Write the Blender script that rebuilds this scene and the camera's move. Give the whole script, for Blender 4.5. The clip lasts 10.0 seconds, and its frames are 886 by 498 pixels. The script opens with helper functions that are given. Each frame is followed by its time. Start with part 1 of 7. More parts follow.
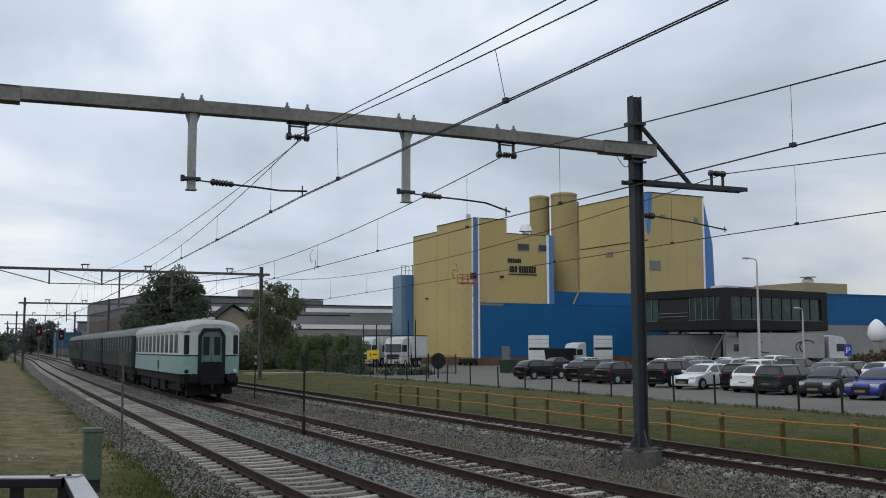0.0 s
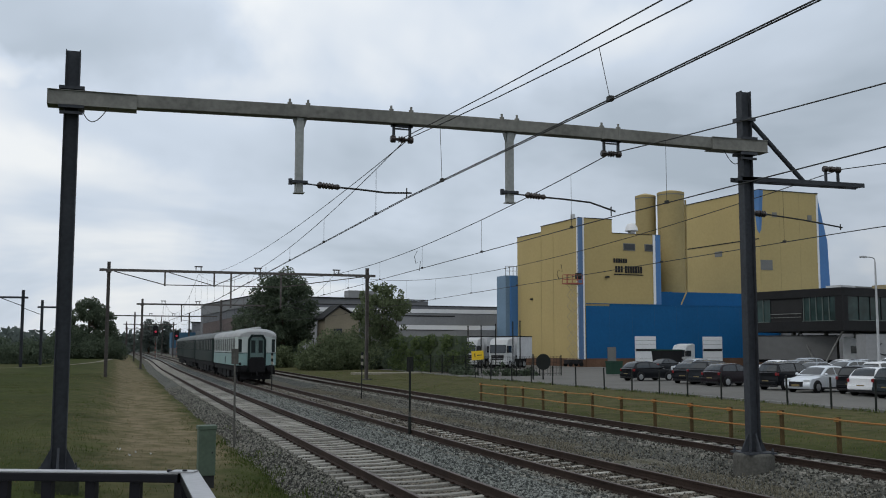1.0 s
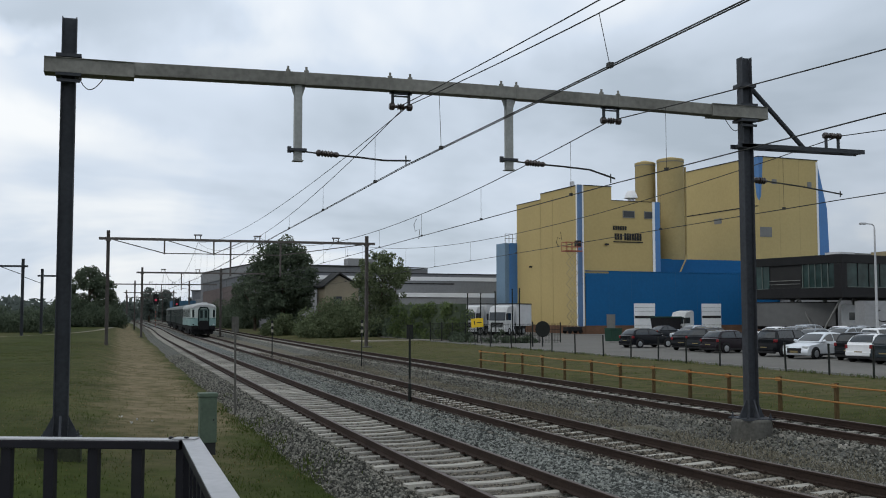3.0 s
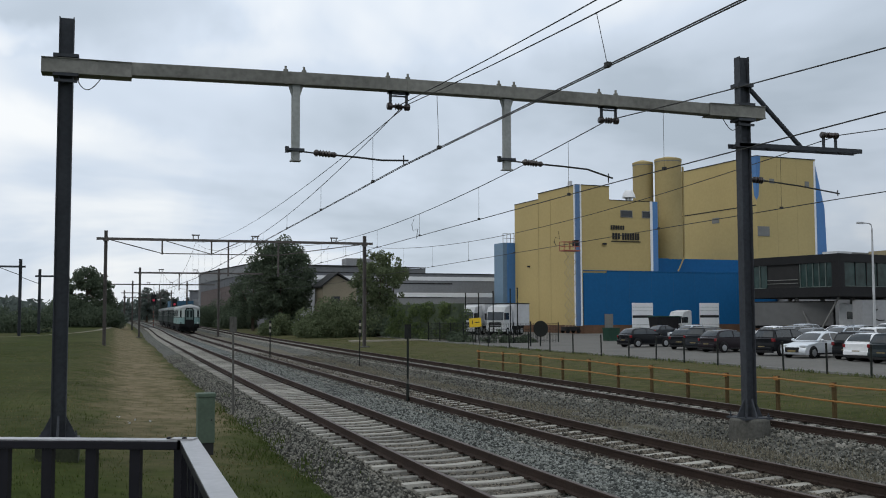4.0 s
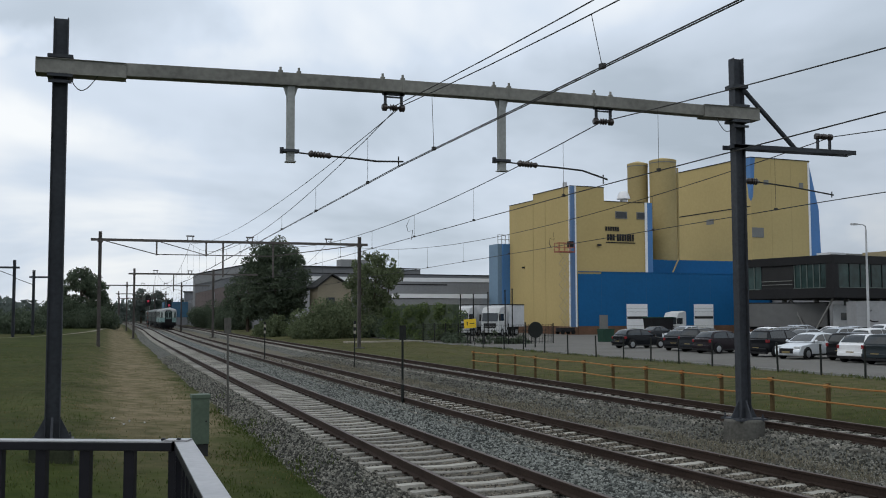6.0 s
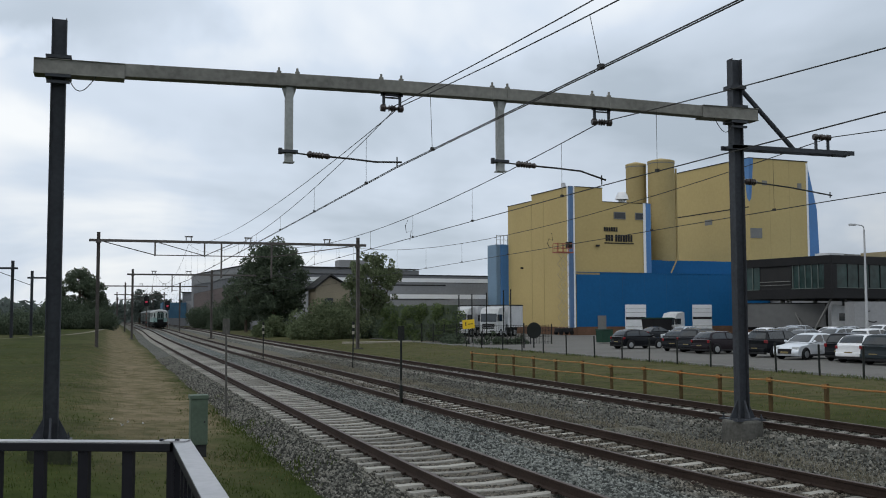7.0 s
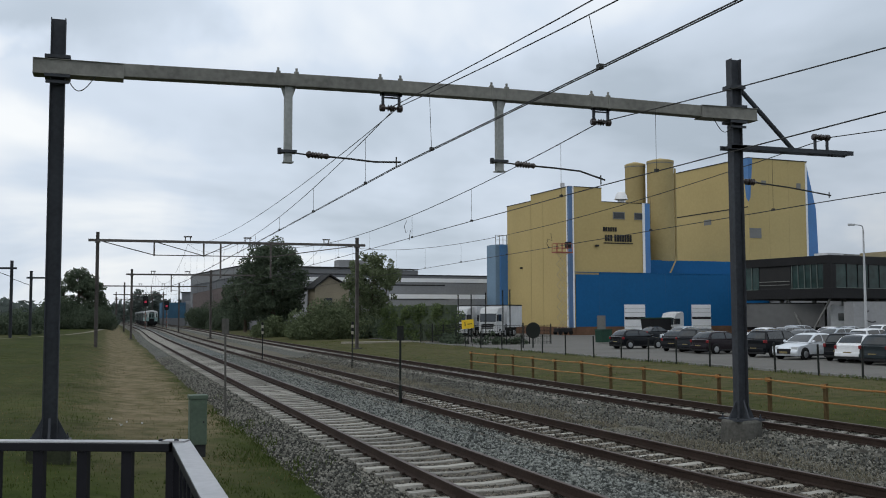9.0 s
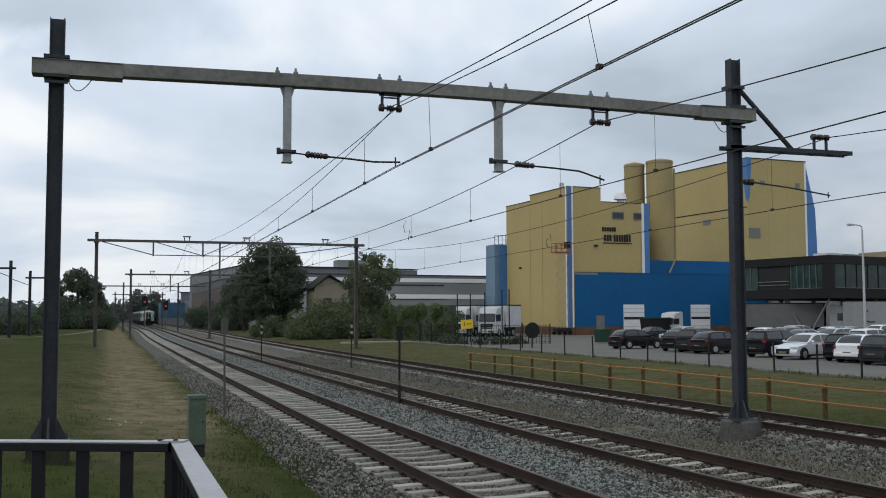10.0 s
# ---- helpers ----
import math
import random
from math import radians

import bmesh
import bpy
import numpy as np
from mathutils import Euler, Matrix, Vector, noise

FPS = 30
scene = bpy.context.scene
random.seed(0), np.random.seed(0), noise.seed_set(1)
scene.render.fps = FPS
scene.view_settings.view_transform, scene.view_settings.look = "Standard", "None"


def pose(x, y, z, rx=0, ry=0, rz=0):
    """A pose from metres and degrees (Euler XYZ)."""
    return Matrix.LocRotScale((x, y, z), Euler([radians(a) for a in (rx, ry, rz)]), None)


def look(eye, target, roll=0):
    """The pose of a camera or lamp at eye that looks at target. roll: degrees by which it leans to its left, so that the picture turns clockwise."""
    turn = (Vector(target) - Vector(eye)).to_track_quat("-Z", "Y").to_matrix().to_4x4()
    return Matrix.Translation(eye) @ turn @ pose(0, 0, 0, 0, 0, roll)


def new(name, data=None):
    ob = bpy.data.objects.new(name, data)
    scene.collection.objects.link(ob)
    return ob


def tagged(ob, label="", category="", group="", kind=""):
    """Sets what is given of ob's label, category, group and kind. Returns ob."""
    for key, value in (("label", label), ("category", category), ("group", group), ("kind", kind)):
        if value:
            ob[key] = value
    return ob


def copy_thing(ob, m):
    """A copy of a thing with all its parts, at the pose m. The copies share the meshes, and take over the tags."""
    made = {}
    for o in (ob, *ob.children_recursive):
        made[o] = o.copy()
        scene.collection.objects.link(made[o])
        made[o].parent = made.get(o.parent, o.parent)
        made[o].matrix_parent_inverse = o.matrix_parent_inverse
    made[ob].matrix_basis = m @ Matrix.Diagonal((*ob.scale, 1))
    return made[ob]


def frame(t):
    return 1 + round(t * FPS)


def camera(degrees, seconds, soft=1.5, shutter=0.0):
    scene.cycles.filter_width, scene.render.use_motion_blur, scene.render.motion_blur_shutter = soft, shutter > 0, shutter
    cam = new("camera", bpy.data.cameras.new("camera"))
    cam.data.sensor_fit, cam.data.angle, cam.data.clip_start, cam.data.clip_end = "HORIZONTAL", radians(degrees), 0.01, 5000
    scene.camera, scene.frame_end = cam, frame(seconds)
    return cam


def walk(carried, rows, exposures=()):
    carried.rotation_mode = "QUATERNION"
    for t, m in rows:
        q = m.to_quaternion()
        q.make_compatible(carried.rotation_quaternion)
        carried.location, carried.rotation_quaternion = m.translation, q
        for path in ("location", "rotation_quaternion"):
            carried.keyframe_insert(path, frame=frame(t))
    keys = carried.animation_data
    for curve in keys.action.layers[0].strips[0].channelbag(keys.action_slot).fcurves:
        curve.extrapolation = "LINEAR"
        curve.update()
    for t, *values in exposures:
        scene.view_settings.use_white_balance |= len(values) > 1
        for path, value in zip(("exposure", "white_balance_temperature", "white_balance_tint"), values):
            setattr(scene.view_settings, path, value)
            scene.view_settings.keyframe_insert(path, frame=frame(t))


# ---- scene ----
# The camera turns on one spot, at eye height on a raised railway platform end.
EYE = 2.403
cam = camera(47.56, 10.0, soft=1.0)
walk(cam, [
    (0.0, pose(0, 0, EYE, 95.567, 0.128, -23.771)),
    (0.1, pose(0, 0, EYE, 95.504, 0.129, -22.974)),
    (0.2, pose(0, 0, EYE, 95.514, 0.129, -21.580)),
    (0.3, pose(0, 0, EYE, 95.542, 0.130, -21.097)),
    (0.4, pose(0, 0, EYE, 95.541, 0.130, -19.565)),
    (0.5, pose(0, 0, EYE, 95.644, 0.131, -18.637)),
    (0.6, pose(0, 0, EYE, 95.606, 0.093, -17.589)),
    (0.7, pose(0, 0, EYE, 95.623, 0.055, -17.221)),
    (0.8, pose(0, 0, EYE, 95.667, 0.018, -17.349)),
    (0.9, pose(0, 0, EYE, 95.626, -0.020, -17.760)),
    (1.0, pose(0, 0, EYE, 95.612, -0.058, -17.841)),
    (1.1, pose(0, 0, EYE, 95.574, -0.056, -17.893)),
    (1.2, pose(0, 0, EYE, 95.576, -0.055, -17.861)),
    (1.3, pose(0, 0, EYE, 95.549, -0.053, -17.800)),
    (1.4, pose(0, 0, EYE, 95.545, -0.052, -17.862)),
    (1.5, pose(0, 0, EYE, 95.565, -0.050, -17.790)),
    (1.6, pose(0, 0, EYE, 95.496, -0.036, -17.613)),
    (1.7, pose(0, 0, EYE, 94.532, -0.023, -17.594)),
    (1.8, pose(0, 0, EYE, 93.889, -0.009, -17.655)),
    (1.9, pose(0, 0, EYE, 93.893, 0.005, -17.653)),
    (2.0, pose(0, 0, EYE, 93.854, 0.018, -18.094)),
    (2.1, pose(0, 0, EYE, 93.861, 0.023, -18.179)),
    (2.2, pose(0, 0, EYE, 93.864, 0.027, -18.147)),
    (2.3, pose(0, 0, EYE, 93.803, 0.032, -18.118)),
    (2.4, pose(0, 0, EYE, 93.809, 0.036, -18.055)),
    (2.5, pose(0, 0, EYE, 93.814, 0.041, -17.919)),
    (2.6, pose(0, 0, EYE, 93.829, 0.049, -17.834)),
    (2.7, pose(0, 0, EYE, 93.799, 0.057, -17.834)),
    (3.8, pose(0, 0, EYE, 93.752, 0.148, -17.944)),
    (4.0, pose(0, 0, EYE, 93.763, 0.165, -17.977)),
    (4.5, pose(0, 0, EYE, 93.798, 0.150, -18.074)),
    (5.0, pose(0, 0, EYE, 93.810, 0.171, -18.167)),
    (5.5, pose(0, 0, EYE, 93.808, 0.160, -18.220)),
    (7.0, pose(0, 0, EYE, 93.856, 0.179, -18.354)),
    (7.5, pose(0, 0, EYE, 93.855, 0.176, -18.374)),
    (8.0, pose(0, 0, EYE, 93.855, 0.182, -18.399)),
    (8.5, pose(0, 0, EYE, 93.855, 0.182, -18.399)),
    (9.0, pose(0, 0, EYE, 93.855, 0.182, -18.399)),
    (9.5, pose(0, 0, EYE, 93.854, 0.175, -18.431)),
    (10.0, pose(0, 0, EYE, 93.855, 0.183, -18.446)),
], [(0.0, 0.0), (0.5, -0.08), (1.0, -0.12), (1.6, -0.12), (2.1, 0.0), (10.0, 0.0)])

# ---- world and light: a bright, layered overcast sky ----
SUN_UP, SUN_WAY = radians(42), radians(250)
world = bpy.data.worlds.new("overcast_sky")
scene.world = world
world.use_nodes = True


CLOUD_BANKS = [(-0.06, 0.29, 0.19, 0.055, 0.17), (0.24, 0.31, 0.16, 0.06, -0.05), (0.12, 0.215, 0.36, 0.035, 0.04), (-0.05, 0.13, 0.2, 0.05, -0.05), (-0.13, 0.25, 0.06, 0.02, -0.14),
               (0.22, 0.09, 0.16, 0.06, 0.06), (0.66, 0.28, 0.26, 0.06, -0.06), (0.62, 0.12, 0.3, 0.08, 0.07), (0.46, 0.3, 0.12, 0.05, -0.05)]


def sky_nodes():
    nt = world.node_tree
    n, k = nt.nodes, nt.links
    n.clear()
    out = n.new("ShaderNodeOutputWorld")
    bg = n.new("ShaderNodeBackground")
    k.new(bg.outputs[0], out.inputs[0])
    tc = n.new("ShaderNodeTexCoord")
    sep = n.new("ShaderNodeSeparateXYZ")
    k.new(tc.outputs["Generated"], sep.inputs[0])
    up = n.new("ShaderNodeMath")
    up.operation = "MAXIMUM"
    up.inputs[1].default_value = 0.0
    k.new(sep.outputs[2], up.inputs[0])
    lift = n.new("ShaderNodeMath")
    lift.operation = "ADD"
    lift.inputs[1].default_value = 0.28
    k.new(up.outputs[0], lift.inputs[0])
    flat = []
    for i in (0, 1):
        d = n.new("ShaderNodeMath")
        d.operation = "DIVIDE"
        k.new(sep.outputs[i], d.inputs[0])
        k.new(lift.outputs[0], d.inputs[1])
        flat.append(d)
    com = n.new("ShaderNodeCombineXYZ")
    k.new(flat[0].outputs[0], com.inputs[0])
    k.new(flat[1].outputs[0], com.inputs[1])
    big = n.new("ShaderNodeTexNoise")
    big.inputs["Scale"].default_value = 0.95
    big.inputs["Detail"].default_value = 5.0
    big.inputs["Roughness"].default_value = 0.52
    big.inputs["Distortion"].default_value = 0.35
    k.new(com.outputs[0], big.inputs["Vector"])
    ramp = n.new("ShaderNodeValToRGB")
    e = ramp.color_ramp.elements
    e[0].position, e[0].color = 0.32, (0.5, 0.58, 0.67, 1)
    e[1].position, e[1].color = 0.60, (1.02, 1.05, 1.07, 1)
    m = ramp.color_ramp.elements.new(0.47)
    m.color = (0.71, 0.8, 0.92, 1)
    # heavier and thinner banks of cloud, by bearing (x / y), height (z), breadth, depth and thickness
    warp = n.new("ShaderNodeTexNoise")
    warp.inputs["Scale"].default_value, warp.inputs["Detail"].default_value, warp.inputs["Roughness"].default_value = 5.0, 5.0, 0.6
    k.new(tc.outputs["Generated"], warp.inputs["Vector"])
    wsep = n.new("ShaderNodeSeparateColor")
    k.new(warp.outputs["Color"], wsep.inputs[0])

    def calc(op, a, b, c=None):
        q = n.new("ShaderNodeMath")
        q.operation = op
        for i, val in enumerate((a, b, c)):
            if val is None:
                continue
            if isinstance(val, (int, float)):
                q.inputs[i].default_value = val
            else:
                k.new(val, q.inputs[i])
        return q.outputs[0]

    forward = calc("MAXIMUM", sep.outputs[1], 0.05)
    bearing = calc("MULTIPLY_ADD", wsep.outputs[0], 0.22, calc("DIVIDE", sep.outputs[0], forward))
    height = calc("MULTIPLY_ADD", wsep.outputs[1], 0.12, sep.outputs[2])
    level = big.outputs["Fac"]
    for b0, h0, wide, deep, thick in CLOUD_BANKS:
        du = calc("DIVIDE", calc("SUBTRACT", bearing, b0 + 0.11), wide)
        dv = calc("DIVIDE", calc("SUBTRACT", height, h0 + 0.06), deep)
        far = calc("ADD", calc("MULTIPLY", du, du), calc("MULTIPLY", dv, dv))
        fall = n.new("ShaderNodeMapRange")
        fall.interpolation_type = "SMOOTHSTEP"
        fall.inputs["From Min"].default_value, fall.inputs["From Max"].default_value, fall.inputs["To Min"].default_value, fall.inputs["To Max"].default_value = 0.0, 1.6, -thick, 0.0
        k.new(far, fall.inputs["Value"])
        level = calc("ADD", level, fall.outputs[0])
    k.new(level, ramp.inputs[0])
    sky = n.new("ShaderNodeTexSky")
    sky.sky_type = "NISHITA"
    sky.sun_disc = False
    sky.sun_elevation, sky.sun_rotation = SUN_UP, SUN_WAY
    dim = n.new("ShaderNodeVectorMath")
    dim.operation = "SCALE"
    dim.inputs["Scale"].default_value = 0.09
    k.new(sky.outputs[0], dim.inputs[0])
    mix = n.new("ShaderNodeMix")
    mix.data_type = "RGBA"
    mix.inputs["Factor"].default_value = 0.93
    k.new(dim.outputs[0], mix.inputs["A"])
    k.new(ramp.outputs[0], mix.inputs["B"])
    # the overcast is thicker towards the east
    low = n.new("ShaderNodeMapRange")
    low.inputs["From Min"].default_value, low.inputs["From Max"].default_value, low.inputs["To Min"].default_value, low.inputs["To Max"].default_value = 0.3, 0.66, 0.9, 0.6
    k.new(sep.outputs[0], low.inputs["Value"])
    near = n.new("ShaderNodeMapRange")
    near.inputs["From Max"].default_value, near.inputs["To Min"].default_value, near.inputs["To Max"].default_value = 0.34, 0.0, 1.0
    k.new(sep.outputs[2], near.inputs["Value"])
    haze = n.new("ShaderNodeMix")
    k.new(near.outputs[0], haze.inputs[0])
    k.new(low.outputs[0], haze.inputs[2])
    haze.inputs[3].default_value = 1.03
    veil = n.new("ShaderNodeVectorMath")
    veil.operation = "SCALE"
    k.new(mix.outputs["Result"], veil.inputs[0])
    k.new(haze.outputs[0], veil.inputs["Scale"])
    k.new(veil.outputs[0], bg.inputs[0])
    bg.inputs[1].default_value = 1.0


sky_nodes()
sun = new("sun", bpy.data.lights.new("sun", "SUN"))
sun.data.energy, sun.data.angle, sun.data.color = 0.5, radians(25), (1.0, 0.96, 0.9)
sun.matrix_world = look((math.sin(SUN_WAY) * math.cos(SUN_UP), math.cos(SUN_WAY) * math.cos(SUN_UP), math.sin(SUN_UP)), (0, 0, 0))


# ---- materials ----
def mat(name, col, rough=0.75, metal=0.0, var=0.18, big=0.6, fine=18.0, bump=0.15, col2=None, rand=0.0, island=0.0, coat=0.0, bump_scale=None, depth=0.01):
    m = bpy.data.materials.new(name)
    m.use_nodes = True
    nt = m.node_tree
    n, k = nt.nodes, nt.links
    p = n["Principled BSDF"]
    p.inputs["Roughness"].default_value, p.inputs["Metallic"].default_value = rough, metal
    if rough > 0.55:
        p.inputs["Specular IOR Level"].default_value = 0.12
    if coat:
        p.inputs["Coat Weight"].default_value, p.inputs["Coat Roughness"].default_value = coat, 0.08
    tc = n.new("ShaderNodeTexCoord")
    n1, n2 = n.new("ShaderNodeTexNoise"), n.new("ShaderNodeTexNoise")
    n1.inputs["Scale"].default_value, n1.inputs["Detail"].default_value = big, 4
    n2.inputs["Scale"].default_value, n2.inputs["Detail"].default_value = fine, 3
    for q in (n1, n2):
        k.new(tc.outputs["Object"], q.inputs["Vector"])
    add = n.new("ShaderNodeMath")
    add.operation = "MULTIPLY_ADD"
    add.inputs[1].default_value = 0.45
    k.new(n2.outputs["Fac"], add.inputs[0])
    half = n.new("ShaderNodeMath")
    half.operation = "MULTIPLY"
    half.inputs[1].default_value = 0.55
    k.new(n1.outputs["Fac"], half.inputs[0])
    k.new(half.outputs[0], add.inputs[2])
    last = add.outputs[0]
    for share, kind in ((rand, "ShaderNodeObjectInfo"), (island, "ShaderNodeNewGeometry")):
        if share:
            info = n.new(kind)
            w = n.new("ShaderNodeMath")
            w.operation = "MULTIPLY_ADD"
            w.inputs[1].default_value = share
            k.new(info.outputs["Random" if kind == "ShaderNodeObjectInfo" else "Random Per Island"], w.inputs[0])
            sub = n.new("ShaderNodeMath")
            sub.operation = "SUBTRACT"
            sub.inputs[1].default_value = share / 2
            k.new(last, sub.inputs[0])
            k.new(sub.outputs[0], w.inputs[2])
            last = w.outputs[0]
    ramp = n.new("ShaderNodeValToRGB")
    lo = [c * (1 - var) for c in col] if col2 is None else col
    hi = [min(1, c * (1 + var)) for c in col] if col2 is None else col2
    e = ramp.color_ramp.elements
    e[0].position, e[0].color = 0.34, (*lo, 1)
    e[1].position, e[1].color = 0.66, (*hi, 1)
    k.new(last, ramp.inputs[0])
    k.new(ramp.outputs[0], p.inputs["Base Color"])
    if bump:
        b = n.new("ShaderNodeBump")
        b.inputs["Strength"].default_value, b.inputs["Distance"].default_value = bump, depth
        src = n2
        if bump_scale:
            src = n.new("ShaderNodeTexNoise")
            src.inputs["Scale"].default_value = bump_scale
            k.new(tc.outputs["Object"], src.inputs["Vector"])
        k.new(src.outputs["Fac"], b.inputs["Height"])
        k.new(b.outputs[0], p.inputs["Normal"])
    return m


def glow(name, col, strength):
    m = bpy.data.materials.new(name)
    m.use_nodes = True
    p = m.node_tree.nodes["Principled BSDF"]
    p.inputs["Base Color"].default_value = (*col, 1)
    p.inputs["Emission Color"].default_value = (*col, 1)
    p.inputs["Emission Strength"].default_value = strength
    return m


M_STEEL = mat("galvanised_steel", (0.27, 0.28, 0.27), 0.6, 0.25, 0.22, 0.8, 14, 0.1)
M_BEAM = mat("weathered_galvanised_beam", (0.19, 0.188, 0.17), 0.7, 0.15, 0.3, 0.9, 9, 0.15)
M_MAST = mat("dark_weathered_mast_steel", (0.046, 0.05, 0.057), 0.6, 0.1, 0.25, 0.7, 12, 0.1)
M_MASTFAR = mat("brown_rusted_mast_steel", (0.1, 0.09, 0.084), 0.75, 0.1, 0.3, 0.7, 8, 0.1)
M_WIRE = mat("oxidised_copper_wire", (0.05, 0.05, 0.048), 0.6, 0.4, 0.2, 2, 20, 0)
M_INSUL = mat("brown_glazed_insulator", (0.03, 0.022, 0.02), 0.3, 0, 0.2, 4, 30, 0)
M_CONC = mat("weathered_concrete", (0.24, 0.235, 0.215), 0.9, 0, 0.25, 1.5, 22, 0.3)
M_SLEEPER = mat("pale_concrete_sleeper", (0.275, 0.264, 0.233), 0.9, 0, 0.35, 2.2, 20, 0.3, rand=0.35)
M_RAIL = mat("rusty_rail_steel", (0.036, 0.025, 0.02), 0.85, 0.0, 0.3, 1, 25, 0.2)
M_RAILTOP = mat("dull_brown_rail_head", (0.105, 0.086, 0.078), 0.6, 0.3, 0.2, 0.5, 30, 0.02)
M_BALLAST = mat("grey_ballast", (0.05, 0.054, 0.058), 0.92, 0, 0.1, 0.35, 22, 0.9, col2=(0.165, 0.165, 0.16), depth=0.05)


def stony(m, scale, lo, hi):
    """Lays a bed of small separate stones into a material."""
    nt = m.node_tree
    n, k = nt.nodes, nt.links
    p = n["Principled BSDF"]
    tc = n.new("ShaderNodeTexCoord")
    vo = n.new("ShaderNodeTexVoronoi")
    vo.inputs["Scale"].default_value = scale
    k.new(tc.outputs["Object"], vo.inputs["Vector"])
    sep = n.new("ShaderNodeSeparateColor")
    k.new(vo.outputs["Color"], sep.inputs[0])
    ramp = n.new("ShaderNodeValToRGB")
    ramp.color_ramp.elements[0].color, ramp.color_ramp.elements[1].color = (*lo, 1), (*hi, 1)
    k.new(sep.outputs[0], ramp.inputs[0])
    mix = n.new("ShaderNodeMix")
    mix.data_type = "RGBA"
    mix.inputs["Factor"].default_value = 0.65
    k.new(p.inputs["Base Color"].links[0].from_socket, mix.inputs["A"])
    k.new(ramp.outputs[0], mix.inputs["B"])
    k.new(mix.outputs["Result"], p.inputs["Base Color"])
    b = n.new("ShaderNodeBump")
    b.invert = True
    b.inputs["Strength"].default_value, b.inputs["Distance"].default_value = 1.0, 0.06
    k.new(vo.outputs["Distance"], b.inputs["Height"])
    k.new(b.outputs[0], p.inputs["Normal"])


stony(M_BALLAST, 21.0, (0.036, 0.038, 0.037), (0.215, 0.212, 0.192))
M_STONE = mat("ballast_stone", (0.05, 0.05, 0.047), 0.9, 0, 0.1, 0.4, 9, 0.2, col2=(0.22, 0.215, 0.197), island=0.7)


def fresh_ballast(m):
    """Newer blue-grey stone lies between the first two tracks; the rest is browned by rust and dust."""
    nt = m.node_tree
    n, k = nt.nodes, nt.links
    p = n["Principled BSDF"]
    tc, sep = n.new("ShaderNodeTexCoord"), n.new("ShaderNodeSeparateXYZ")
    k.new(tc.outputs["Object"], sep.inputs[0])
    wob = n.new("ShaderNodeTexNoise")
    wob.inputs["Scale"].default_value, wob.inputs["Detail"].default_value = 1.3, 4
    k.new(tc.outputs["Object"], wob.inputs["Vector"])
    sh = n.new("ShaderNodeMath")
    sh.operation = "MULTIPLY_ADD"
    sh.inputs[1].default_value = 0.9
    k.new(wob.outputs["Fac"], sh.inputs[0])
    k.new(sep.outputs[0], sh.inputs[2])
    span = n.new("ShaderNodeMapRange")
    span.inputs["From Min"].default_value, span.inputs["From Max"].default_value = 0, 20
    k.new(sh.outputs[0], span.inputs["Value"])
    tint = n.new("ShaderNodeValToRGB")
    e = tint.color_ramp.elements
    rust, fresh, grey = (0.92, 0.84, 0.74, 1), (1.12, 1.2, 1.2, 1), (0.98, 0.98, 0.92, 1)
    e[0].position, e[0].color = 0.0, rust
    e[1].position, e[1].color = 1.0, grey
    for x, c in ((4.4, grey), (5.2, rust), (6.5, rust), (6.9, fresh), (8.4, fresh), (9.0, rust), (10.6, rust), (11.2, grey)):
        tint.color_ramp.elements.new(x / 20).color = c
    k.new(span.outputs[0], tint.inputs[0])
    mul = n.new("ShaderNodeMix")
    mul.data_type, mul.blend_type = "RGBA", "MULTIPLY"
    mul.inputs["Factor"].default_value = 1.0
    k.new(p.inputs["Base Color"].links[0].from_socket, mul.inputs["A"])
    k.new(tint.outputs[0], mul.inputs["B"])
    k.new(mul.outputs["Result"], p.inputs["Base Color"])


fresh_ballast(M_BALLAST)
fresh_ballast(M_STONE)
M_BLACK = mat("black_painted_steel", (0.007, 0.007, 0.01), 0.45, 0.0, 0.25, 3, 30, 0.05)
M_BLACK.node_tree.nodes["Principled BSDF"].inputs["Specular IOR Level"].default_value = 0.2
# worn rail top; the pale grey also paints in the sky's sheen
M_WORNSHEEN = mat("worn_handrail_top_pale_sheen", (0.36, 0.36, 0.37), 0.42, 0.6, 0.15, 3, 40, 0.05)


